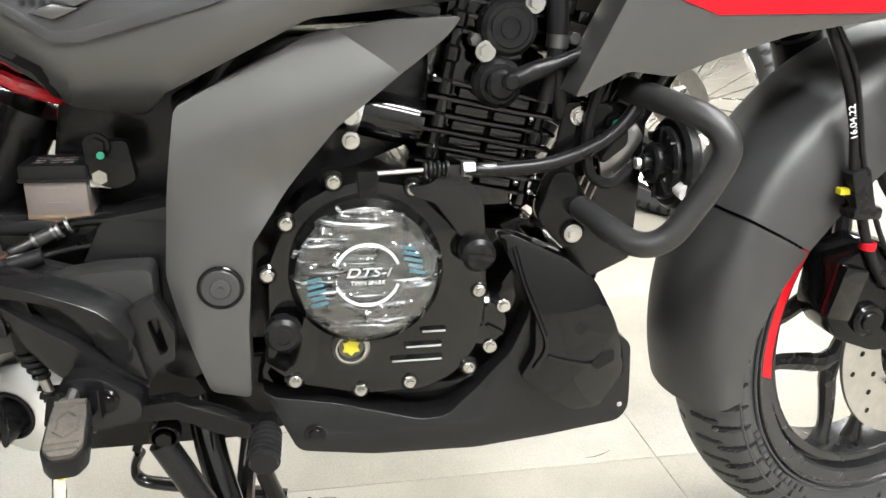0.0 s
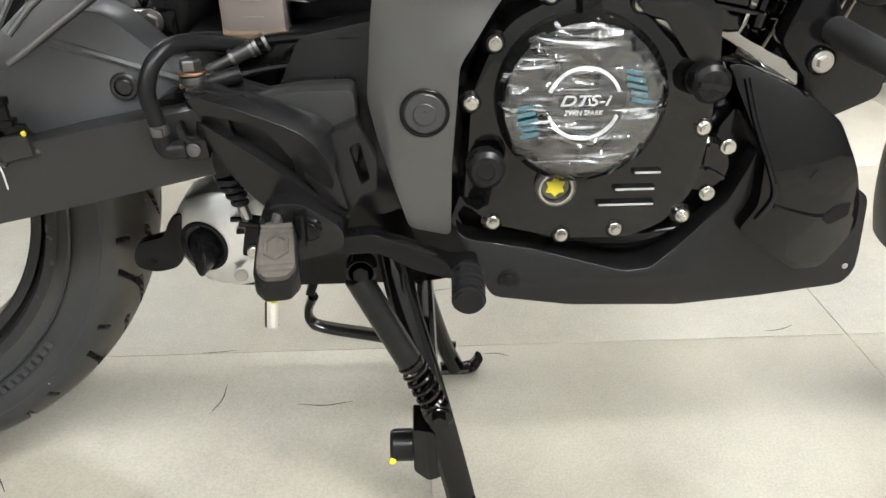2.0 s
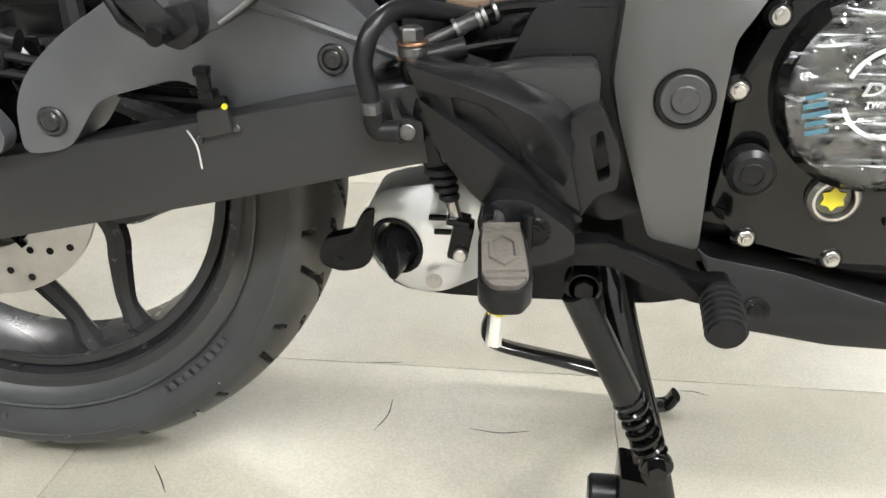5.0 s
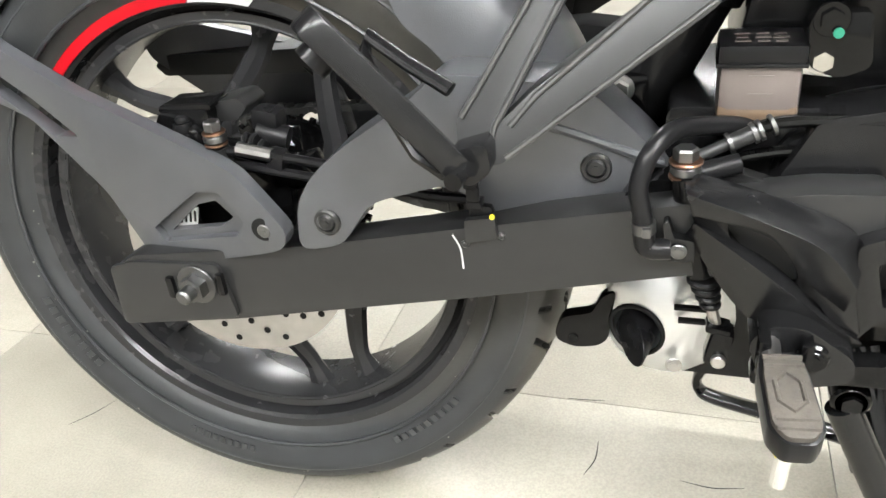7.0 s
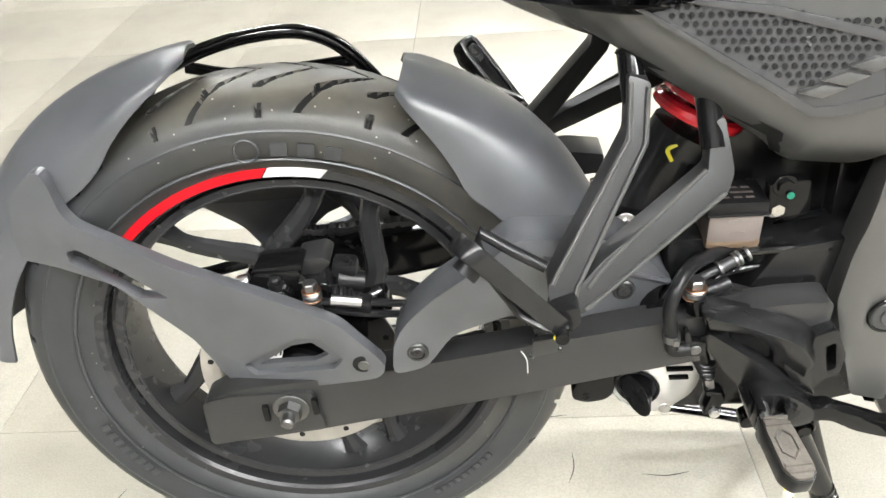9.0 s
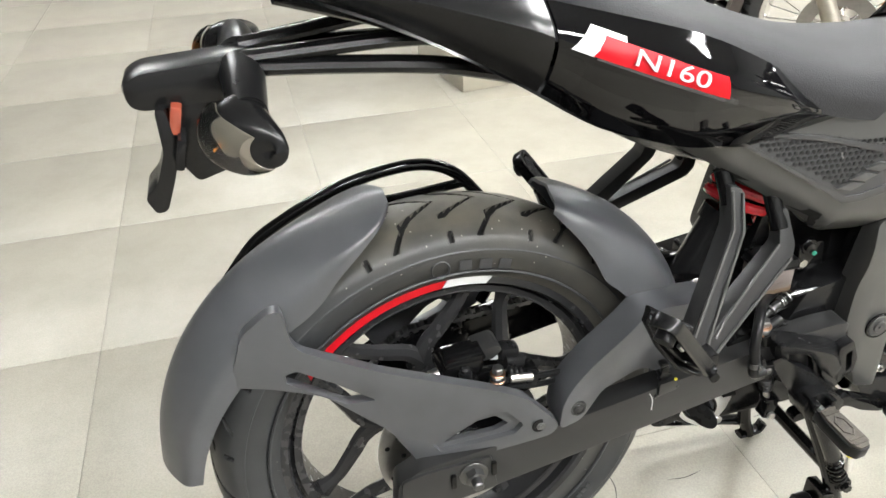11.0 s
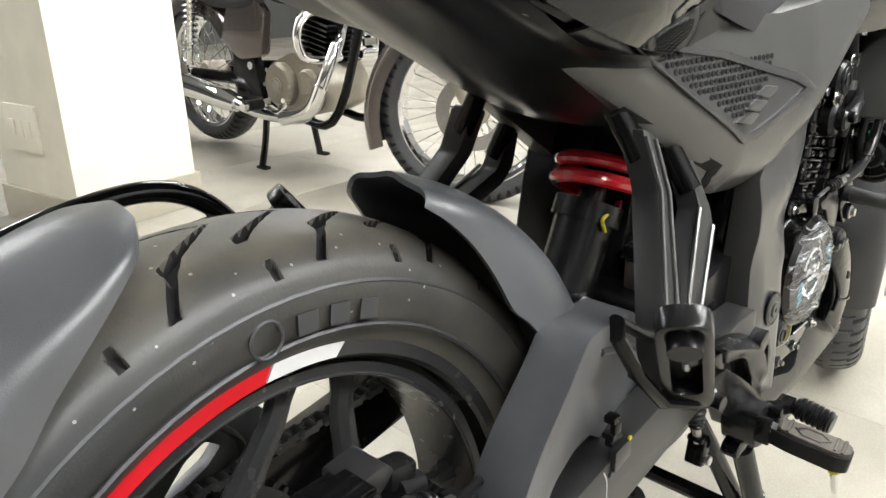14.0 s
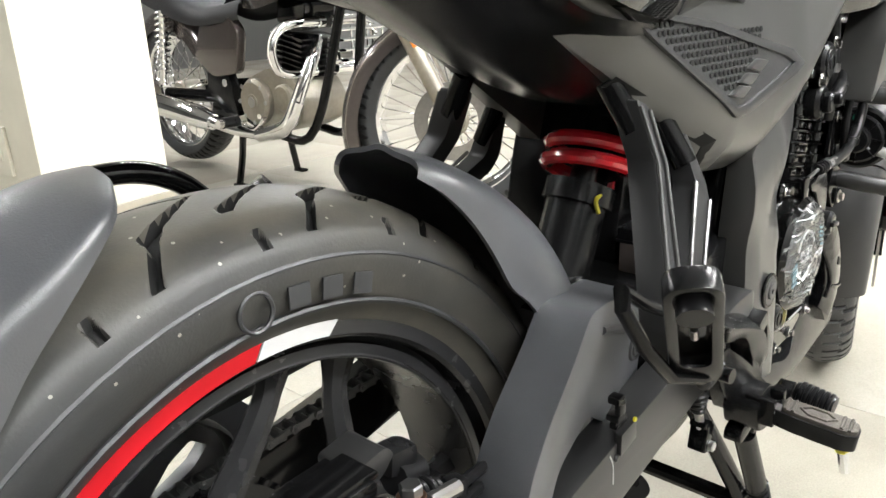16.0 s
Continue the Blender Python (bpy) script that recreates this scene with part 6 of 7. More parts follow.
def cowl_skin(x, z):
    """A domed skin with one soft crease."""
    crease = (z - 0.30) - 1.1 * (x - 0.93)
    return -0.131 + 2.2 * (x - 0.93) ** 2 + 1.2 * (z - 0.37) ** 2 + 0.12 * max(0, crease) + 0.1 * max(0, x - 0.93)


cowl = part("engine_cowl", panel(CO, cowl_skin, -0.07, 0.007, 0.006), GLOSS, bike, "gloss black engine cowl with an air slot", sharp=35)
part("engine_cowl", mirrored(slab(CO, -0.128, -0.07, 0.007, 0.006)), GLOSS, bike)
# black inlays paint the shade of the slot and the dimple
part("cowl_slot", slab([(0.965, 0.331), (0.979, 0.343), (0.994, 0.343), (0.996, 0.328), (0.975, 0.322)], -0.001, 0.004, 0.0, 0.003, cowl_skin), DARK, cowl)
part("cowl_dimple", slab([(0.945, 0.371), (0.953, 0.366), (0.959, 0.373), (0.953, 0.38)], -0.001, 0.004, 0.0, 0.002, cowl_skin), DARK, cowl)
part("cowl_crease", tube([(x, cowl_skin(x, z) - 0.0005, z) for x, z in ((0.918, 0.344), (0.935, 0.339), (0.955, 0.334), (0.967, 0.333))], 0.0022, 8, 4), GLOSS, cowl)
part("cowl_crease", tube([(x, cowl_skin(x, z) - 0.0008, z) for x, z in ((0.884, 0.455), (0.893, 0.42), (0.907, 0.385), (0.916, 0.355), (0.905, 0.33))], 0.003, 8, 4), GLOSS, cowl)
part("lower_engine", slab([(0.62, 0.30), (0.64, 0.36), (0.85, 0.36), (0.90, 0.44), (0.95, 0.44), (0.93, 0.33), (0.80, 0.285), (0.68, 0.285)], -0.07, 0.09, 0.01), ENGINE, eng)
part("exhaust_pipe", tube([(0.92, -0.02, 0.60), (0.985, -0.02, 0.55), (0.985, -0.03, 0.42), (0.93, -0.04, 0.31), (0.84, -0.05, 0.28), (0.70, -0.05, 0.285)], 0.021, 16, 6), FRAME, bike, "black exhaust header pipe")

# radiator guard, horn and crash bar at the front
part("radiator_shroud", slab([(0.955, 0.40), (0.94, 0.47), (0.985, 0.60), (1.02, 0.60), (1.02, 0.43)], -0.075, -0.06, 0.004, 0.008), MATTE, bike)
bar = [(0.985, -0.10, 0.613), (1.0, -0.16, 0.609), (1.021, -0.193, 0.60), (1.034, -0.205, 0.582), (1.032, -0.205, 0.562), (1.015, -0.2, 0.525), (0.995, -0.195, 0.495), (0.974, -0.185, 0.486), (0.955, -0.155, 0.492), (0.943, -0.10, 0.50)]
part("crash_bar", tube(bar, 0.0122, 16, 6), BAR, bike, "thick matt black crash bar")
part("crash_bar", mirrored(tube(bar, 0.0122, 16, 6)), BAR, bike)
part("bar_clamp", merge(slab([(0.90, 0.49), (0.915, 0.535), (0.935, 0.535), (0.955, 0.50), (0.955, 0.47), (0.93, 0.455)], -0.11, -0.085, 0.003, 0.008), disc((0.937, -0.112, 0.474), 0.012, 0.006, 20, 0.002)), FRAME, bike)
part("clamp_bolt", hexbolt((0.937, -0.114, 0.474), 0.0065, 0.007), STEEL, bike)
hn = part("horn", merge(disc((1.038, -0.108, 0.542), 0.046, 0.016, 44, 0.004, "x"), disc((1.027, -0.108, 0.542), 0.036, 0.01, 40, 0.004, "x"), disc((1.018, -0.108, 0.542), 0.02, 0.014, 28, 0.003, "x"), disc((1.008, -0.108, 0.542), 0.009, 0.012, 20, 0.002, "x")), RUBBER, bike, "round black horn")
for a in range(0, 360, 45):
    part("horn_rib", box((1.022, -0.108 + 0.026 * math.cos(radians(a)), 0.542 + 0.026 * math.sin(radians(a))), (0.006, 0.02, 0.003), (a, 0, 0), 0.001), RUBBER, hn)
part("horn_bolt", disc((1.0, -0.108, 0.542), 0.006, 0.006, 6, 0.001, "x"), STEEL, hn)
stk_h = part("horn_sticker", box((1.02, -0.082, 0.55), (0.002, 0.022, 0.022), bevel=0.0005), STICKER, hn, "white paper sticker")
part("print_bar", box((1.0185, -0.082, 0.554), (0.001, 0.01, 0.004), bevel=0), SATIN, stk_h)
part("connector", tube([(1.03, -0.122, 0.53), (1.035, -0.148, 0.522)], 0.009, 12, 1), WHITE, hn, "white cable connector")
part("horn_bracket", slab([(0.965, 0.545), (1.0, 0.58), (1.01, 0.565), (0.985, 0.52), (0.97, 0.52)], -0.095, -0.09, 0.001, 0.004), STEEL, hn)
part("wiring_sleeve", merge(tube([(0.955, -0.11, 0.625), (0.945, -0.11, 0.58), (0.95, -0.11, 0.535), (0.975, -0.108, 0.523), (1.0, -0.1, 0.54)], 0.0055, 10, 5)), RUBBER, bike, "ribbed wiring sleeve")
part("frame_tab", slab([(0.95, 0.60), (0.985, 0.60), (0.99, 0.56), (0.965, 0.54), (0.945, 0.56)], -0.105, -0.095, 0.002, 0.006), FRAME, bike)
part("tab_bolt", hexbolt((0.972, -0.106, 0.582), 0.007, 0.006), FRAME, bike)
part("paint_dot", disc((0.972, -0.1125, 0.582), 0.0042, 0.001, 10, 0), GREEN, bike)

# tank shroud with the red flash
TS = [(0.916, 0.612), (0.925, 0.614), (0.965, 0.635), (1.008, 0.63), (1.045, 0.645), (1.12, 0.668), (1.216, 0.684), (1.32, 0.69), (1.32, 0.74), (1.10, 0.80), (0.99, 0.76), (0.958, 0.70)]
ts = part("tank_shroud", slab(TS, -0.145, -0.09, 0.006, 0.006), SATIN, bike, "satin charcoal tank shroud with a red flash")
part("red_flash", slab([(0.995, 0.70), (1.043, 0.684), (1.2, 0.688), (1.3, 0.70), (1.1, 0.73), (0.99, 0.72)], -0.1462, -0.1445, 0.0), RED, ts)
part("tank_shroud", mirrored(slab(TS, -0.145, -0.09, 0.006, 0.006)), SATIN, bike)
part("shroud_bolt", merge(disc((0.74, -0.118, 0.745), 0.012, 0.004, 24, 0.001), hexbolt((0.74, -0.12, 0.745), 0.006, 0.004)), STEEL, bike)


def fuel_tank():
    secs = []
    for x, w, z0, z1 in ((0.66, 0.085, 0.77, 0.83), (0.74, 0.12, 0.74, 0.89), (0.85, 0.15, 0.73, 0.945), (0.97, 0.17, 0.74, 0.965), (1.08, 0.14, 0.76, 0.95), (1.14, 0.08, 0.78, 0.90)):
        secs.append([(x, -w * 0.8, z0), (x, -w, z0 + (z1 - z0) * 0.35), (x, -w * 0.9, z0 + (z1 - z0) * 0.75), (x, -w * 0.45, z1), (x, 0, z1 + 0.004), (x, w * 0.45, z1), (x, w * 0.9, z0 + (z1 - z0) * 0.75), (x, w, z0 + (z1 - z0) * 0.35), (x, w * 0.8, z0)])
    return loft(secs, 4, 5)


part("fuel_tank", fuel_tank(), GLOSS, bike, "gloss black fuel tank")

# ---- tail, seat and lamps ----
# x, keel height, lower edge, waist and top heights, half widths below and at the waist
TAIL = [(-0.16, 0.93, 0.94, 0.955, 0.968, 0.05, 0.075), (-0.05, 0.90, 0.905, 0.915, 0.962, 0.06, 0.115), (0.05, 0.852, 0.859, 0.865, 0.948, 0.07, 0.155), (0.15, 0.79, 0.798, 0.805, 0.922, 0.075, 0.176), (0.25, 0.728, 0.748, 0.768, 0.892, 0.078, 0.180), (0.35, 0.688, 0.72, 0.752, 0.845, 0.085, 0.155), (0.44, 0.67, 0.705, 0.742, 0.795, 0.085, 0.12), (0.56, 0.67, 0.70, 0.735, 0.775, 0.08, 0.10)]
SKIN = ((0.0, 0.78), (0.3, 0.93), (0.7, 1.02), (1.0, 0.82))
lower, upper = [], []
for x, zc, z1, z2, z3, w1, w2 in TAIL:
    right = [(x, -(min(w2 * 0.76, 0.112) if x > 0.2 else w2 * 0.76), z2 - 0.004), (x, -w1 * 1.15, z1 + 0.012), (x, -w1 * 0.8, z1 - 0.004), (x, -w1 * 0.35, zc)]
    lower.append(right + [(x, 0, zc - 0.003)] + [(a, -b, c) for a, b, c in right[::-1]])
    for_up = [(x, -w2 * k, z2 + (z3 - z2) * g) for g, k in SKIN]
    upper.append(for_up)
part("under_tail", loft(lower, 4, 5), MATTE, bike, "matt black under-tail tray")
rear_part = upper[:3] + [[Vector(a).lerp(Vector(b), 0.3) for a, b in zip(upper[2], upper[3])]]
fore_part = [[Vector(a).lerp(Vector(b), 0.33) + Vector((0, -0.002, 0)) for a, b in zip(upper[2], upper[3])]] + upper[3:]
part("tail_fairing", loft(rear_part, 4, 5, 0.003), MATTE, bike, "matt black rear tail fairing")
part("tail_fairing", mirrored(loft(rear_part, 4, 5, 0.003)), MATTE, bike)
tc_r = part("tail_cowl", loft(fore_part, 4, 5, 0.003), GLOSS, bike, "gloss black tail cowl with a red and white badge")
part("tail_cowl", mirrored(loft(fore_part, 4, 5, 0.003)), GLOSS, bike)


skin = BVHTree.FromPolygons([v.co.copy() for v in tc_r.data.vertices], [tuple(p.vertices) for p in tc_r.data.polygons])


def on_cowl(x, z):
    """The cowl's outer skin at x and z, and its normal."""
    hit, nor, _, _ = skin.ray_cast(Vector((x, -1.0, z)), Vector((0, 1, 0)))
    if hit is None:
        hit, nor, _, _ = skin.find_nearest(Vector((x, -0.18, z)))
    return hit, (nor if nor.y < 0 else -nor)


def badge(name, mat, quad, lift, n=10, m=4):
    """A thin decal between four (x, z) corners, laid on the cowl."""
    a, b, c, e = [Vector(q) for q in quad]
    bm = bmesh.new()
    g = []
    for i in range(n + 1):
        row = []
        for j in range(m + 1):
            p = a.lerp(b, i / n).lerp(e.lerp(c, i / n), j / m)
            h, nor = on_cowl(p.x, p.y)
            row.append(bm.verts.new(h + nor * lift))
        g.append(row)
    for i in range(n):
        for j in range(m):
            bm.faces.new((g[i][j], g[i + 1][j], g[i + 1][j + 1], g[i][j + 1]))
    bmesh.ops.recalc_face_normals(bm, faces=bm.faces)
    return part(name, bm, mat, tc_r)


badge("white_badge", WHITE, [(0.094, 0.902), (0.116, 0.893), (0.134, 0.912), (0.118, 0.918)], 0.0014)
badge("white_badge", WHITE, [(0.118, 0.913), (0.15, 0.9), (0.152, 0.905), (0.118, 0.918)], 0.0014)
badge("red_badge", RED, [(0.115, 0.894), (0.264, 0.836), (0.26, 0.858), (0.13, 0.9085)], 0.0016)
badge("silver_edge", SILVERTRIM, [(0.118, 0.8905), (0.278, 0.826), (0.276, 0.833), (0.12, 0.8945)], 0.0012)
pa, na = on_cowl(0.142, 0.8945)
pb, nb = on_cowl(0.258, 0.8485)
d = (pb - pa).normalized()
nrm = (na + nb).normalized()
nrm = (nrm - d * nrm.dot(d)).normalized()
upv = nrm.cross(d)
Mx = Matrix(((d.x, upv.x, nrm.x, 0), (d.y, upv.y, nrm.y, 0), (d.z, upv.z, nrm.z, 0), (0, 0, 0, 1)))
lettering("badge_lettering", "N160", 0.0225, WHITE, tc_r, Matrix.Translation((pa + pb) / 2 + nrm * 0.0055 - upv * 0.0075 - d * 0.005) @ Mx @ Matrix.Diagonal((1.75, 1, 1, 1)), shear=0.0)


def seat():
    secs = []
    for x, w, z in ((0.10, 0.07, 0.935), (0.18, 0.105, 0.915), (0.30, 0.12, 0.875), (0.42, 0.125, 0.83), (0.52, 0.12, 0.805), (0.62, 0.10, 0.80), (0.70, 0.08, 0.81)):
        secs.append([(x, -w, z - 0.05), (x, -w * 1.02, z - 0.02), (x, -w * 0.85, z + 0.008), (x, -w * 0.4, z + 0.02), (x, 0, z + 0.023), (x, w * 0.4, z + 0.02), (x, w * 0.85, z + 0.008), (x, w * 1.02, z - 0.02), (x, w, z - 0.05)])
    return loft(secs, 4, 5)


part("seat", seat(), SEAT, bike, "grey textured vinyl seat")
grab = [(0.12, -0.10, 0.945), (0.0, -0.11, 0.965), (-0.10, -0.09, 0.985), (-0.14, -0.06, 0.99)]
part("grab_rail", tube(grab, 0.014, 10, 5), MATTE, bike, "matt black grab rail")
part("grab_rail", mirrored(tube(grab, 0.014, 10, 5)), MATTE, bike)

# number plate carrier on two long arms
for y in (-1, 1):
    part("carrier_arm", tube([(0.12, 0.062 * y, 0.828), (0.085, 0.06 * y, 0.842), (0.0, 0.055 * y, 0.862), (-0.1, 0.045 * y, 0.871), (-0.2, 0.028 * y, 0.874)], 0.0125, 10, 4, flat=0.75), MATTE, bike, "black plastic carrier arm")
    part("carrier_arm", tube([(0.03, 0.06 * y, 0.89), (-0.05, 0.05 * y, 0.893), (-0.2, 0.025 * y, 0.882)], 0.012, 10, 4, flat=0.7), MATTE, bike, "black plastic carrier arm")
car = part("plate_carrier", slab([(-0.316, 0.846), (-0.318, 0.87), (-0.30, 0.88), (-0.2, 0.886), (-0.178, 0.876), (-0.178, 0.85), (-0.205, 0.840), (-0.304, 0.838)], -0.03, 0.03, 0.013, 0.008), MATTE, bike, "black number plate carrier without a plate")
part("carrier_seam", tube([(-0.207, -0.0253, 0.846), (-0.209, -0.0253, 0.868), (-0.212, -0.016, 0.8815), (-0.212, 0.016, 0.8815)], 0.0014, 6, 2), DARK, car)
part("carrier_stem", slab([(-0.275, 0.848), (-0.215, 0.848), (-0.207, 0.80), (-0.222, 0.768), (-0.262, 0.756), (-0.278, 0.78)], -0.028, 0.03, 0.005, 0.006), MATTE, car)
part("plate_backing", slab([(-0.290, 0.846), (-0.280, 0.846), (-0.274, 0.80), (-0.284, 0.77), (-0.298, 0.735), (-0.310, 0.733), (-0.318, 0.752), (-0.302, 0.768), (-0.290, 0.80)], -0.045, 0.012, 0.003, 0.005), MATTE, car, "narrow black plate backing")
part("plate_crossbar", merge(box((-0.272, 0.0, 0.803), (0.01, 0.13, 0.034), (0, 14, 0), 0.004)), MATTE, car)
part("reflector", box((-0.272, -0.012, 0.832), (0.012, 0.066, 0.03), (0, 14, 0), 0.004), REFLECT, car, "dark red reflector")
stk = part("sticker", box((-0.282, 0.058, 0.812), (0.004, 0.03, 0.028), (0, 14, 0), 0.001), STICKER, car, "white paper sticker")
part("print_bar", box((-0.2845, 0.058, 0.813), (0.001, 0.012, 0.006), (0, 14, 0), 0), SATIN, stk)


def raised(b):
    """The far indicator sits bent up a little on its stalk."""
    mirrored(b)
    for v in b.verts:
        v.co.z += 0.24 * max(0, v.co.y - 0.02)
    return b


for sgn in (-1, 1):
    f = raised if sgn > 0 else (lambda b: b)
    stalk = part("indicator_stalk", f(tube([(-0.2, -0.02, 0.868), (-0.2, -0.055, 0.863), (-0.201, -0.098, 0.851)], 0.0215, 18, 4, taper=lambda t: 1.1 - 0.2 * t)), RUBBER, car, "flexible rubber indicator stalk")
    HEAD = [(-0.09, -0.203, 0.853, 0.019, 0.018), (-0.1, -0.209, 0.845, 0.028, 0.024), (-0.115, -0.206, 0.837, 0.031, 0.027), (-0.13, -0.196, 0.831, 0.026, 0.024), (-0.14, -0.187, 0.828, 0.016, 0.016), (-0.143, -0.184, 0.828, 0.002, 0.002)]
    rows = []
    for y, cx, cz, rx, rz in HEAD:
        rows.append([(cx + rx * math.cos(radians(t)), y - 0.004 * math.cos(radians(t)), cz + rz * math.sin(radians(t))) for t in range(0, 361, 30)])
    hd = part("indicator", f(loft(rows, 3, 4)), MATTE, car, "indicator with a clear lens")
    bowl, glass = [], []
    for y, cx, cz, rx, rz in HEAD[1:5]:
        span = range(130, 281, 15)
        bowl.append([(cx + (rx + 0.0024) * math.cos(radians(t)), y - 0.004 * math.cos(radians(t)), cz + (rz + 0.0024) * math.sin(radians(t))) for t in span])
        glass.append([(cx + (rx + 0.004 + 0.009 * math.sin(math.pi * (t - 130) / 135)) * math.cos(radians(t)), y - 0.004 * math.cos(radians(t)), cz + (rz + 0.004 + 0.009 * math.sin(math.pi * (t - 130) / 135)) * math.sin(radians(t))) for t in span])
    part("bowl", f(loft(bowl, 4, 8, 0.0006)), CASTALLOY, hd, "silver faceted bowl", sharp=3)
    part("bulb", f(tube([(-0.2375, -0.108, 0.833), (-0.2335, -0.122, 0.828)], 0.0042, 12, 2)), AMBER, hd, "amber bulb")
    lens = part("lens", f(loft(glass, 4, 6, 0.0012)), LENS, hd, "clear ribbed lens")
    lens.visible_shadow = False

# guard hoop on the far side
part("side_guard_hoop", tube([(-0.30, 0.125, 0.33), (-0.325, 0.12, 0.40), (-0.30, 0.12, 0.48), (-0.229, 0.12, 0.578), (-0.175, 0.12, 0.616), (-0.114, 0.12, 0.645), (-0.073, 0.12, 0.658), (-0.037, 0.12, 0.665), (0.0, 0.12, 0.668), (0.03, 0.12, 0.664), (0.056, 0.12, 0.652), (0.078, 0.12, 0.632), (0.108, 0.12, 0.593)], 0.0085, 12, 6), ENGINE, bike, "gloss black side guard hoop")
part("side_guard_hoop", tube([(-0.12, 0.12, 0.632), (-0.05, 0.12, 0.62), (0.075, 0.12, 0.63)], 0.007, 10, 4), ENGINE, bike)
part("side_guard_hoop", tube([(0.105, 0.12, 0.60), (0.15, 0.12, 0.52), (0.1, 0.12, 0.42)], 0.0085, 10, 4), ENGINE, bike)
part("side_guard_hoop", tube([(-0.30, 0.125, 0.33), (-0.2, 0.125, 0.33), (-0.06, 0.13, 0.36)], 0.0085, 10, 4), ENGINE, bike)

# ---- front end ----
def front_fender(f0, f1, lift):
    """A stretch of the front mudguard, from its lower tip forwards."""
    secs = []
    for i in range(10):
        f = f0 + (f1 - f0) * i / 9
        a = radians(192 - 150 * f)
        r = 0.333 + 0.022 * math.sin(math.pi * f) + lift
        w = 0.062 + 0.01 * math.sin(math.pi * f) + lift
        drop = 0.05 + 0.06 * math.sin(math.pi * min(1, f * 1.15)) ** 1.5
        sec = []
        for y, d in ((-w, drop), (-w * 1.02, drop * 0.5), (-w * 0.85, 0.012), (-w * 0.45, 0.001), (0, -0.003), (w * 0.45, 0.001), (w * 0.85, 0.012), (w * 1.02, drop * 0.5), (w, drop)):
            q = r - d
            sec.append((q * math.cos(a), y, q * math.sin(a)))
        secs.append(sec)
    return loft(secs, 4, 4, 0.004)


ff = part("front_fender", front_fender(0.262, 1.0, 0.0), FENDER, bike, "matt black front mudguard", MF)
part("fender_flap", front_fender(0.0, 0.258, 0.0012), FENDER, ff, "", MF)
part("fender_screw", hexbolt((-0.205, -0.071, 0.2), 0.0035, 0.002), STEEL, ff, "", MF)
rake = Vector((-0.42, 0, 0.9)).normalized()
for y in (-0.1, 0.1):
    base = Vector((0.03, y, 0.0))
    part("fork_leg", tube([base, base + rake * 0.33], 0.026, 20, 1), FRAME, bike, "black telescopic fork leg", MF)
    part("fork_tube", tube([base + rake * 0.3, base + rake * 0.78], 0.0185, 18, 1), FRAME, bike, "", MF)
    part("dust_seal", tube([base + rake * 0.31, base + rake * 0.36], 0.03, 20, 1), RUBBER, bike, "", MF)
fcal = part("front_caliper", slab([(1.232, 0.37), (1.234, 0.43), (1.272, 0.452), (1.322, 0.44), (1.362, 0.40), (1.357, 0.33), (1.302, 0.322), (1.252, 0.34)], -0.125, -0.07, 0.008, 0.01), FRAME, bike, "black two-piston front caliper")
for x, z in ((1.282, 0.365), (1.324, 0.36)):
    part("caliper_piston", merge(disc((x, -0.128, z), 0.019, 0.012, 28, 0.003), disc((x, -0.135, z), 0.011, 0.004, 24, 0.001)), FRAME, fcal)
part("caliper_pad", box((1.244, -0.128, 0.40), (0.03, 0.02, 0.06), (0, 12, 0), 0.004), ENGINE, fcal)
part("banjo_bolt", merge(disc((1.304, -0.132, 0.405), 0.009, 0.012, 20, 0.002), hexbolt((1.304, -0.138, 0.405), 0.007, 0.006)), COPPER, fcal, "brass-washered banjo bolt")
part("caliper_bolt", disc((1.357, -0.128, 0.35), 0.01, 0.01, 20, 0.002), ZINC, fcal)
hose = part("front_brake_hose", tube([(1.165, -0.12, 0.69), (1.189, -0.123, 0.647), (1.203, -0.125, 0.62), (1.214, -0.125, 0.592), (1.221, -0.125, 0.57), (1.229, -0.125, 0.535), (1.24, -0.126, 0.505), (1.257, -0.128, 0.461), (1.271, -0.13, 0.434), (1.29, -0.132, 0.408)], 0.0055, 12, 6), RUBBER, bike, "black front brake hose with white print")
part("sensor_wire", tube([(1.175, -0.125, 0.68), (1.205, -0.13, 0.63), (1.235, -0.13, 0.54), (1.275, -0.13, 0.46), (1.31, -0.128, 0.42)], 0.003, 8, 6), RUBBER, bike, "thin black sensor wire")
lettering("hose_print", "16.04.22", 0.0105, WHITE, hose, pose(1.2145, -0.1312, 0.585, 90, -107, 0))
part("hose_clip", merge(box((1.246, -0.126, 0.49), (0.034, 0.024, 0.013), (0, 0, 0), 0.004), box((1.238, -0.126, 0.512), (0.022, 0.02, 0.05), (0, -20, 0), 0.004)), RUBBER, hose)
part("hose_tag", disc((1.262, -0.128, 0.452), 0.0085, 0.009, 14, 0.001, "z"), RED, hose, "red hose ferrule")
part("paint_dot", box((1.222, -0.124, 0.512), (0.012, 0.01, 0.007), bevel=0.002), YELLOW, hose)
part("steering_head", tube([(1.11, 0, 0.72), (1.07, 0, 0.86)], 0.035, 18, 1), FRAME, bike)
part("lower_yoke", box((1.16, 0.0, 0.70), (0.07, 0.24, 0.035), (0, -22, STEER), 0.01), FRAME, bike)
part("headlamp", box((1.30, 0.02, 0.80), (0.16, 0.2, 0.14), (0, -10, STEER), 0.03), GLOSS, bike, "black headlamp nacelle")

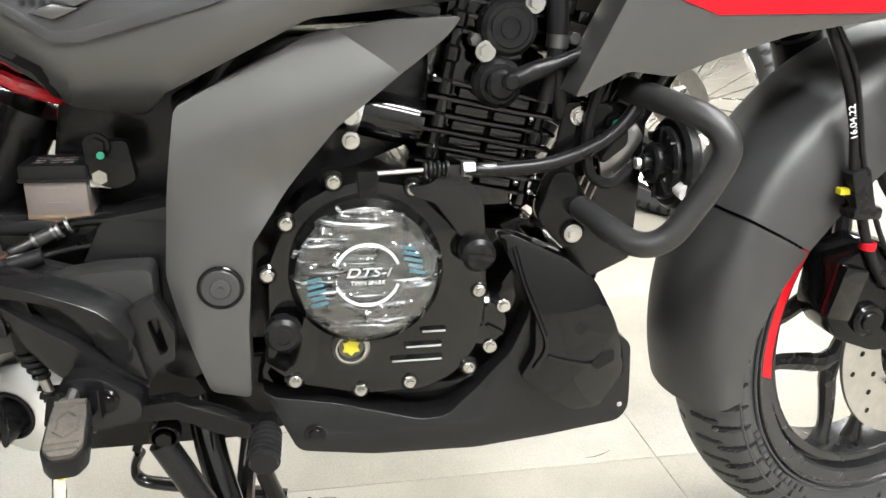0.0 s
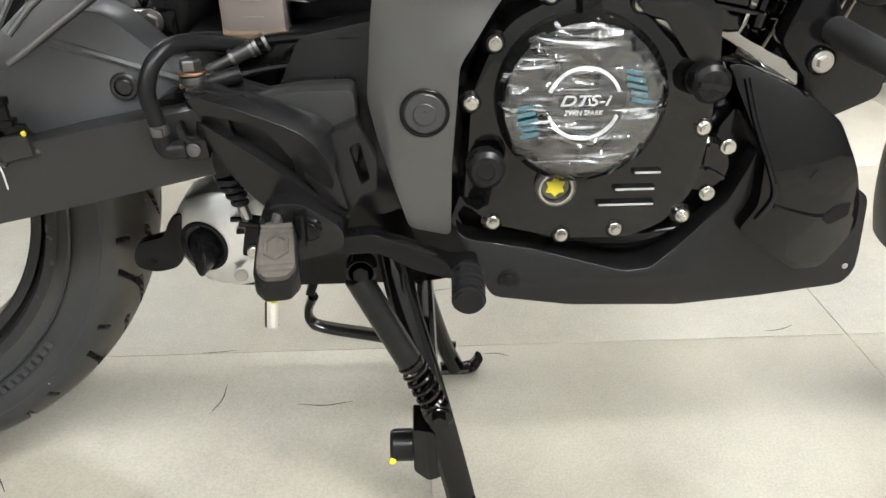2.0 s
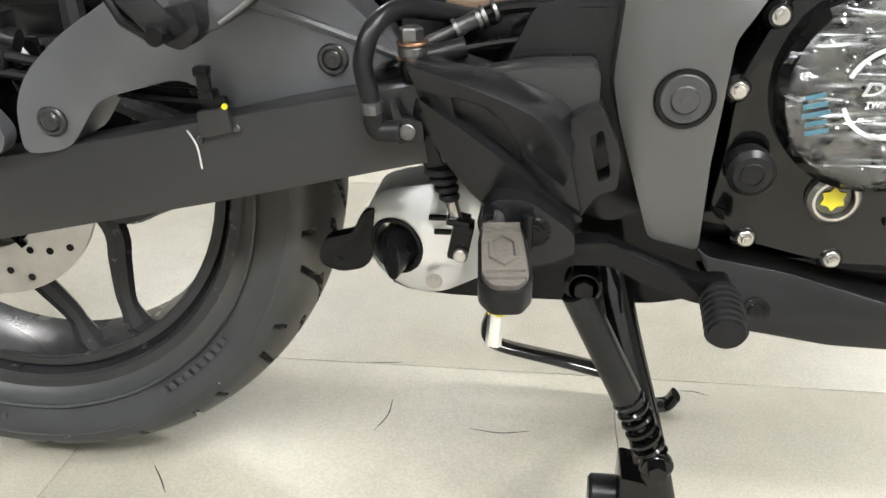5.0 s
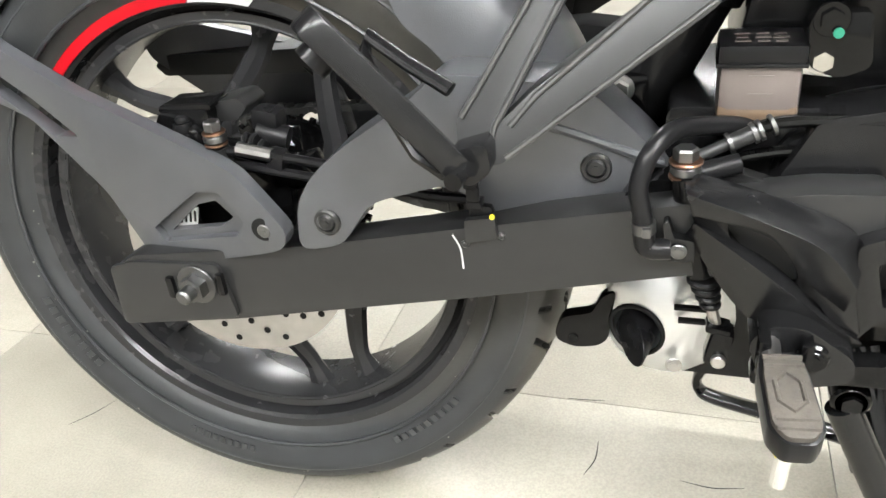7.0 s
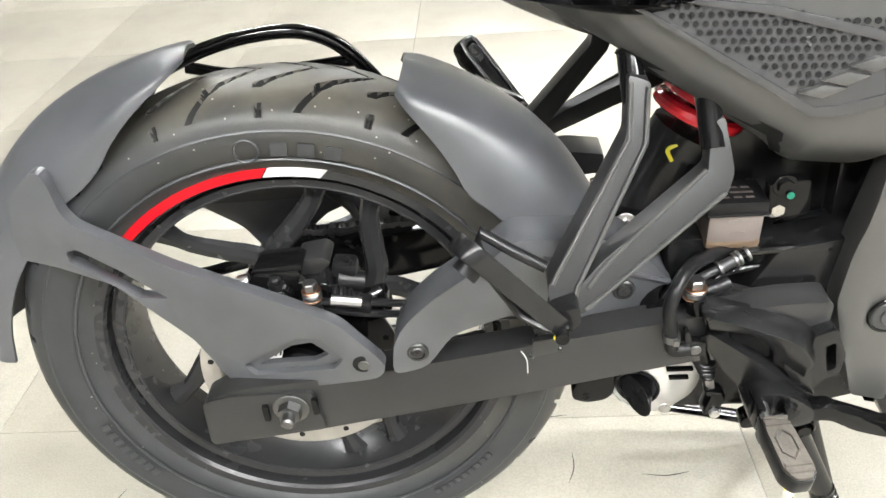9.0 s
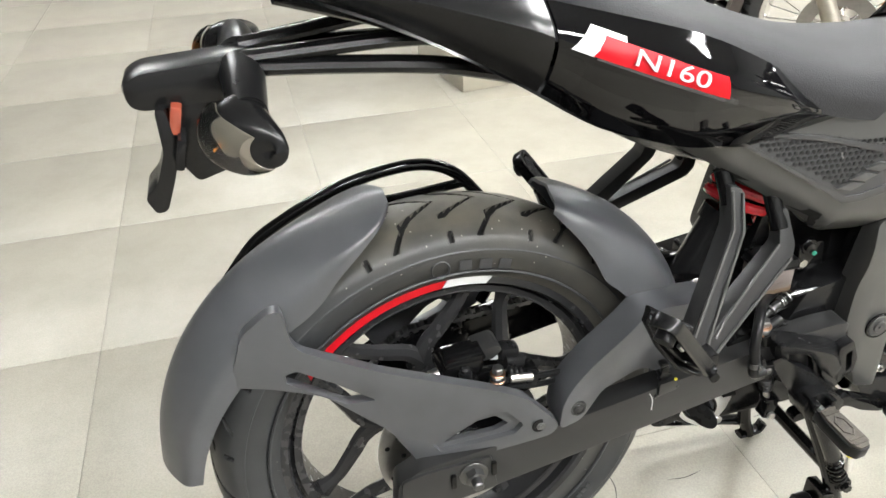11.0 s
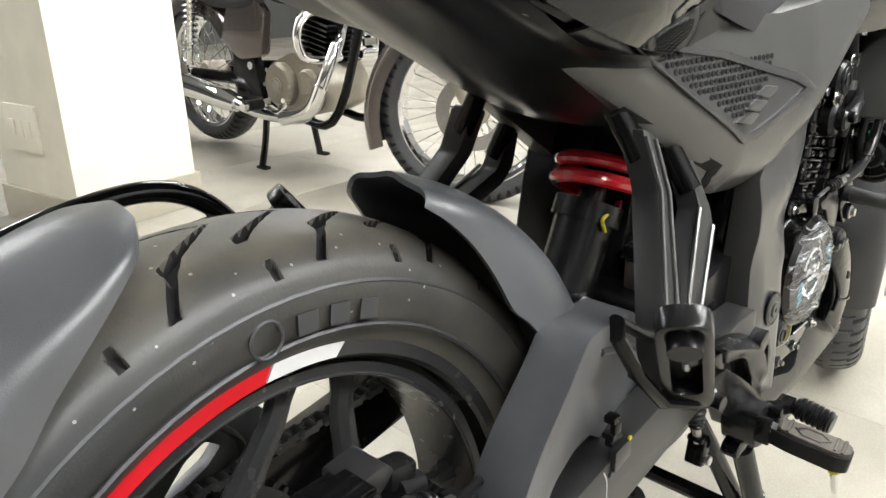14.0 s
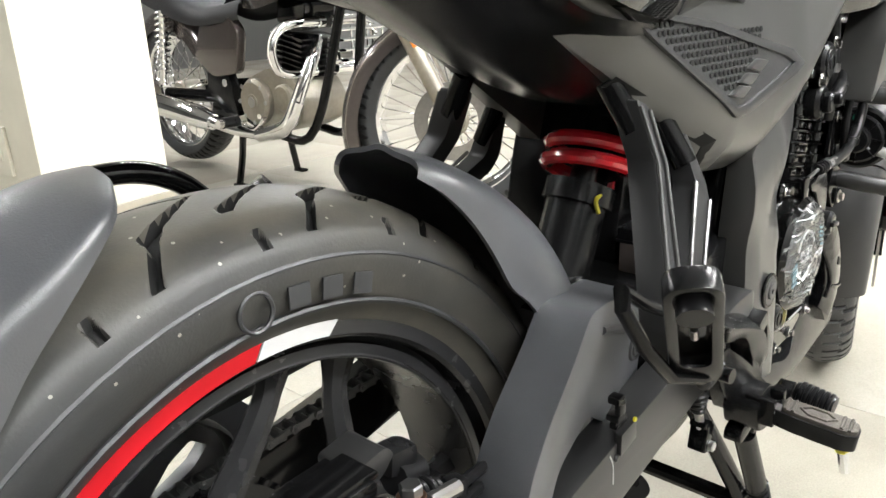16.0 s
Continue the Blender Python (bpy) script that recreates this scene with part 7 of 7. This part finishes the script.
# ---- the chrome cruiser parked beyond the pillar ----
cruiser = thing("cruiser_motorcycle", "dark brown cruiser motorcycle with chrome exhaust on its centre stand", "motorcycle")
CM = pose(1.76, 3.02, 0, 0, 0, -88.5) @ Matrix.Scale(1.08, 4)
CW = 1.53


def wire_wheel(name, M, R, W, disc_y):
    rimr = R - 0.075
    prof = [(rimr + 0.012, -W * 0.36), (rimr + 0.004, -W * 0.4), (rimr - 0.006, -W * 0.36), (rimr - 0.016, -W * 0.15), (rimr - 0.016, W * 0.15), (rimr - 0.006, W * 0.36), (rimr + 0.004, W * 0.4), (rimr + 0.012, W * 0.36), (rimr, 0)]
    w = part(name, revolve(prof, 80), CHROME, cruiser, "chrome wire-spoked wheel", M)
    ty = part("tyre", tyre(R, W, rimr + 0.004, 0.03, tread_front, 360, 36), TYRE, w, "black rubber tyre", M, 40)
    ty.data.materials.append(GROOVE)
    part("hub", merge(disc((0, 0, 0), 0.05, 0.1, 32, 0.01), disc((0, 0, 0), 0.02, 0.15, 20, 0.004)), CASTALLOY, w, "cast alloy hub", M)
    for k in range(36):
        a = 2 * math.pi * k / 36
        s = 0.045 if k % 2 else -0.045
        t = a + (0.3 if k % 4 < 2 else -0.3)
        part("wire_spoke", tube([(0.05 * math.cos(t), s, 0.05 * math.sin(t)), ((rimr - 0.01) * math.cos(a), 0, (rimr - 0.01) * math.sin(a))], 0.0022, 5, 1), CHROME, w, "", M)
    if disc_y:
        d = revolve([(0.08, -0.002), (0.125, -0.002), (0.125, 0.002), (0.08, 0.002)], 64)
        d.transform(Matrix.Translation((0, disc_y, 0)))
        part("brake_disc", d, STEEL, w, "bare steel brake disc", M)
    return w


wire_wheel("rear_wheel", CM @ Matrix.Translation((0, 0, 0.335)), 0.31, 0.13, 0)
FSTEER = CM @ Matrix.Translation((CW, 0, 0.318)) @ Matrix.Rotation(radians(36), 4, "Z")
wire_wheel("front_wheel", FSTEER, 0.318, 0.098, -0.06)


def shell(a0, a1, r, w, drop, steps=9, flip=0.0):
    secs = []
    for i in range(steps):
        f = i / (steps - 1)
        a = radians(a0 + (a1 - a0) * f)
        rr = r + flip * (1 - f) ** 3
        secs.append([((rr - d) * math.cos(a), y, (rr - d) * math.sin(a)) for y, d in ((-w, drop), (-w * 0.9, drop * 0.4), (-w * 0.5, 0.004), (0, 0), (w * 0.5, 0.004), (w * 0.9, drop * 0.4), (w, drop))])
    return loft(secs, 4, 4, 0.004)


part("front_fender", shell(200, 60, 0.345, 0.065, 0.06, 10, 0.035), CRUISERPAINT, cruiser, "dark metallic front fender with a flared tip", FSTEER)
part("rear_fender", shell(170, 35, 0.36, 0.09, 0.09), CRUISERPAINT, cruiser, "dark metallic rear fender", CM @ Matrix.Translation((0, 0, 0.335)))
for y in (-0.085, 0.085):
    f = part("fork_leg", tube([(0.0, y, 0.0), (-0.14, y, 0.30)], 0.027, 18, 1), CASTALLOY, cruiser, "silver fork leg with an orange reflector", FSTEER)
    part("fork_tube", tube([(-0.13, y, 0.28), (-0.33, y, 0.70)], 0.019, 16, 1), CHROME, f, "", FSTEER)
    part("reflector", box((-0.115, y * 1.35, 0.27), (0.02, 0.012, 0.07), (0, -25, 0), 0.004), ORANGE, f, "orange reflector", FSTEER)
ceng = part("crankcase", slab([(0.55, 0.25), (0.52, 0.33), (0.58, 0.42), (0.72, 0.47), (0.86, 0.44), (0.92, 0.36), (0.90, 0.27), (0.8, 0.23), (0.65, 0.22)], -0.11, 0.11, 0.02, 0.03), CASTALLOY, cruiser, "cast alloy crankcase", CM)
part("clutch_cover", merge(disc((0.66, -0.12, 0.34), 0.085, 0.05, 48, 0.012), disc((0.66, -0.147, 0.34), 0.03, 0.006, 28, 0.002)), CASTALLOY, ceng, "round alloy clutch cover", CM)
part("cover_emblem", disc((0.66, -0.151, 0.34), 0.02, 0.004, 24, 0.001), STEEL, ceng, "", CM)
part("timing_cover", merge(disc((0.82, -0.115, 0.36), 0.05, 0.04, 36, 0.008), disc((0.86, -0.115, 0.32), 0.03, 0.03, 28, 0.006)), CASTALLOY, ceng, "", CM)
for a in range(8):
    part("cover_screw", hexbolt((0.66 + 0.078 * math.cos(a * 0.785), -0.145, 0.34 + 0.078 * math.sin(a * 0.785)), 0.006, 0.005), STEEL, ceng, "", CM)
cyl = part("cylinder", box((0, 0, 0.08), (0.11, 0.13, 0.16), bevel=0.01), ENGINE, ceng, "black finned cylinder", CM @ pose(0.80, 0, 0.43, 0, 12, 0))
for k in range(8):
    part("cooling_fin", box((0, 0, 0.015 + 0.02 * k), (0.17, 0.18, 0.005), bevel=0.0015), ENGINE, cyl, "", CM @ pose(0.80, 0, 0.43, 0, 12, 0))
part("cylinder_head", box((0.845, 0, 0.66), (0.15, 0.15, 0.1), (0, 12, 0), 0.015), ENGINE, ceng, "", CM)
part("header_pipe", tube([(0.89, 0.0, 0.56), (0.945, -0.08, 0.49), (0.94, -0.14, 0.39), (0.90, -0.16, 0.30), (0.83, -0.17, 0.24), (0.6, -0.17, 0.23), (0.35, -0.17, 0.26)], 0.024, 16, 6), CHROME, cruiser, "chrome exhaust header pipe", CM)
part("heat_shield", tube([(0.945, -0.16, 0.36), (0.90, -0.185, 0.275), (0.75, -0.195, 0.23)], 0.027, 14, 5), CHROME, cruiser, "chrome heat shield", CM)
part("silencer", tube([(0.42, -0.17, 0.25), (0.30, -0.175, 0.27), (0.1, -0.18, 0.295), (-0.35, -0.18, 0.33)], 0.046, 20, 5, taper=lambda t: 0.7 + 0.3 * min(1, t * 4)), CHROME, cruiser, "chrome silencer", CM)
part("foot_peg", tube([(0.60, -0.15, 0.27), (0.60, -0.27, 0.27)], 0.018, 14, 1), CHROME, cruiser, "chrome footpeg", CM)
part("foot_peg_rubber", tube([(0.60, -0.18, 0.27), (0.60, -0.25, 0.27)], 0.021, 14, 1), RUBBER, cruiser, "", CM)
part("brake_pedal", tube([(0.62, -0.16, 0.25), (0.72, -0.19, 0.25), (0.80, -0.2, 0.30), (0.82, -0.24, 0.31)], 0.009, 10, 4), CHROME, cruiser, "", CM)
for sgn in (-1, 1):
    part("leg_guard", tube([(0.955, sgn * 0.03, 0.625), (0.955, sgn * 0.16, 0.625), (0.95, sgn * 0.225, 0.60), (0.945, sgn * 0.25, 0.54), (0.94, sgn * 0.225, 0.475), (0.935, sgn * 0.16, 0.455), (0.93, sgn * 0.05, 0.455)], 0.017, 14, 5), CHROME, cruiser, "chrome leg guard", CM)
    part("guard_cap", disc((0.955, sgn * 0.03, 0.625), 0.021, 0.03, 18, 0.004), CHROME, cruiser, "", CM)
for k in range(4):
    part("grille_bar", box((0.985, 0.13, 0.485 + 0.036 * k), (0.012, 0.27, 0.012), bevel=0.003), CHROME, cruiser, "", CM)
for k in range(4):
    part("grille_bar", box((0.985, 0.01 + 0.08 * k, 0.54), (0.009, 0.011 if k else 0.03, 0.13), bevel=0.003), CHROME, cruiser, "", CM)
st = part("centre_stand", tube([(0.52, -0.1, 0.26), (0.53, -0.13, 0.12), (0.53, -0.16, 0.008)], 0.014, 10, 3), ENGINE, cruiser, "black centre stand", CM)
part("stand_leg", tube([(0.52, 0.1, 0.26), (0.53, 0.12, 0.12), (0.53, 0.14, 0.008)], 0.014, 10, 3), ENGINE, st, "", CM)
part("stand_crossbar", tube([(0.52, -0.11, 0.2), (0.52, 0.11, 0.2)], 0.012, 10, 1), ENGINE, st, "", CM)
for y in (-0.165, 0.145):
    part("stand_foot", box((0.545, y, 0.006), (0.06, 0.03, 0.012), bevel=0.003), ENGINE, st, "", CM)
part("frame", merge(tube([(0.5, -0.09, 0.28), (0.75, -0.1, 0.215), (0.95, -0.09, 0.26), (1.12, -0.04, 0.78)], 0.017, 12, 5), tube([(0.5, 0.09, 0.28), (0.75, 0.1, 0.215), (0.95, 0.09, 0.26), (1.12, 0.04, 0.78)], 0.017, 12, 5), tube([(0.5, -0.09, 0.28), (0.45, -0.09, 0.45), (0.5, -0.08, 0.7), (1.1, 0, 0.8)], 0.017, 12, 5)), FRAME, cruiser, "black tubular frame", CM)
part("swingarm", tube([(0.5, -0.1, 0.34), (0.0, -0.1, 0.335)], 0.02, 12, 1, flat=1.3), FRAME, cruiser, "", CM)
for y in (-0.125, 0.125):
    sh = part("rear_shock", tube([(0.02, y, 0.38), (0.1, y, 0.72)], 0.02, 14, 1), CHROME, cruiser, "chrome rear shock with a coil spring", CM)
    coil = []
    for i in range(11 * 12 + 1):
        t, ph = i / (11 * 12), 2 * math.pi * i / 12
        coil.append((0.03 + 0.06 * t + 0.03 * math.cos(ph), y + 0.03 * math.sin(ph), 0.42 + 0.26 * t))
    part("spring", tube(coil, 0.005, 6, 1, smooth=False), CHROME, sh, "", CM)
part("side_cover", slab([(0.28, 0.50), (0.36, 0.64), (0.52, 0.68), (0.6, 0.6), (0.56, 0.44), (0.40, 0.42)], -0.13, -0.09, 0.012, 0.03), CRUISERPAINT, cruiser, "dark brown metallic side cover", CM)
part("tool_box", slab([(0.33, 0.36), (0.36, 0.48), (0.48, 0.46), (0.52, 0.28), (0.44, 0.28)], -0.12, -0.08, 0.006, 0.012), MATTE, cruiser, "black frame cover", CM)
part("tool_box_emblem", disc((0.46, -0.1215, 0.40), 0.016, 0.004, 20, 0.001), CHROME, cruiser, "", CM)
part("chain_case", slab([(-0.05, 0.30), (-0.05, 0.37), (0.5, 0.40), (0.5, 0.30)], 0.08, 0.11, 0.006, 0.02), FRAME, cruiser, "", CM)


def rounded_body(secs):
    return loft([[(x, -w, z0), (x, -w * 1.02, z0 + (z1 - z0) * 0.4), (x, -w * 0.8, z1 - (z1 - z0) * 0.12), (x, 0, z1), (x, w * 0.8, z1 - (z1 - z0) * 0.12), (x, w * 1.02, z0 + (z1 - z0) * 0.4), (x, w, z0)] for x, w, z0, z1 in secs], 4, 5)


part("seat", rounded_body([(-0.1, 0.12, 0.72, 0.84), (0.15, 0.15, 0.66, 0.82), (0.35, 0.15, 0.62, 0.70), (0.6, 0.12, 0.64, 0.72)]), SEAT, cruiser, "black stepped vinyl seat", CM)
part("fuel_tank", rounded_body([(0.58, 0.08, 0.68, 0.76), (0.75, 0.14, 0.68, 0.86), (0.95, 0.15, 0.72, 0.90), (1.12, 0.1, 0.78, 0.88)]), CRUISERPAINT, cruiser, "dark brown metallic fuel tank", CM)
part("headlamp", merge(disc((0, 0, 0), 0.085, 0.1, 36, 0.02, "x")), CHROME, cruiser, "round chrome headlamp", CM @ Matrix.Translation((CW - 0.24, 0.08, 0.86)))
part("handlebar", tube([(1.05, -0.36, 0.98), (1.1, -0.25, 1.04), (1.18, -0.06, 0.98), (1.18, 0.06, 0.98), (1.1, 0.25, 1.04), (1.05, 0.36, 0.98)], 0.012, 12, 5), CHROME, cruiser, "chrome handlebar", CM)

# scuff marks on the tiles
random.seed(7)
for x, y, turn, length in [(0.31, 0.155, 8, 0.05), (0.70, 0.128, -6, 0.035), (0.11, -0.08, -50, 0.05), (0.47, 0.036, 2, 0.07), (0.33, 0.05, 80, 0.06), (1.12, 0.172, 20, 0.05), (0.9, -0.2, 35, 0.05), (-0.37, 0.0, 60, 0.07), (0.2, -0.3, -20, 0.06), (0.62, 0.3, 15, 0.05)]:
    bend = random.uniform(-0.006, 0.006)
    scuff = tube([(-length / 2, 0, 0), (0, bend, 0), (length / 2, random.uniform(-0.004, 0.004), 0)], 0.0009, 6, 4, flat=0.25, taper=lambda t: 0.3 + 2.4 * t * (1 - t))
    part("scuff_mark", scuff, RUBBER, floor_ob, "", pose(x, y, 0.0002, 0, 0, turn))

# ---- floor tiles, each a piece of its own on one shared mesh ----
tile_me = None
for i in range(-9, 11):
    for j in range(-9, 14):
        cx, cy = 0.907 + 0.61 * i, 0.455 + 0.61 * j
        if not (-4.9 < cx < 6.9 and -4.9 < cy < 7.9):
            continue
        if tile_me is None:
            tile = part("floor_tile", box((0, 0, -0.004), (0.6092, 0.6092, 0.008), bevel=0.0005), FLOOR, floor_ob)
            tile_me = tile.data
        else:
            tile = new("floor_tile", tile_me)
            tile.parent = floor_ob
        tile.location = (cx, cy, 0)
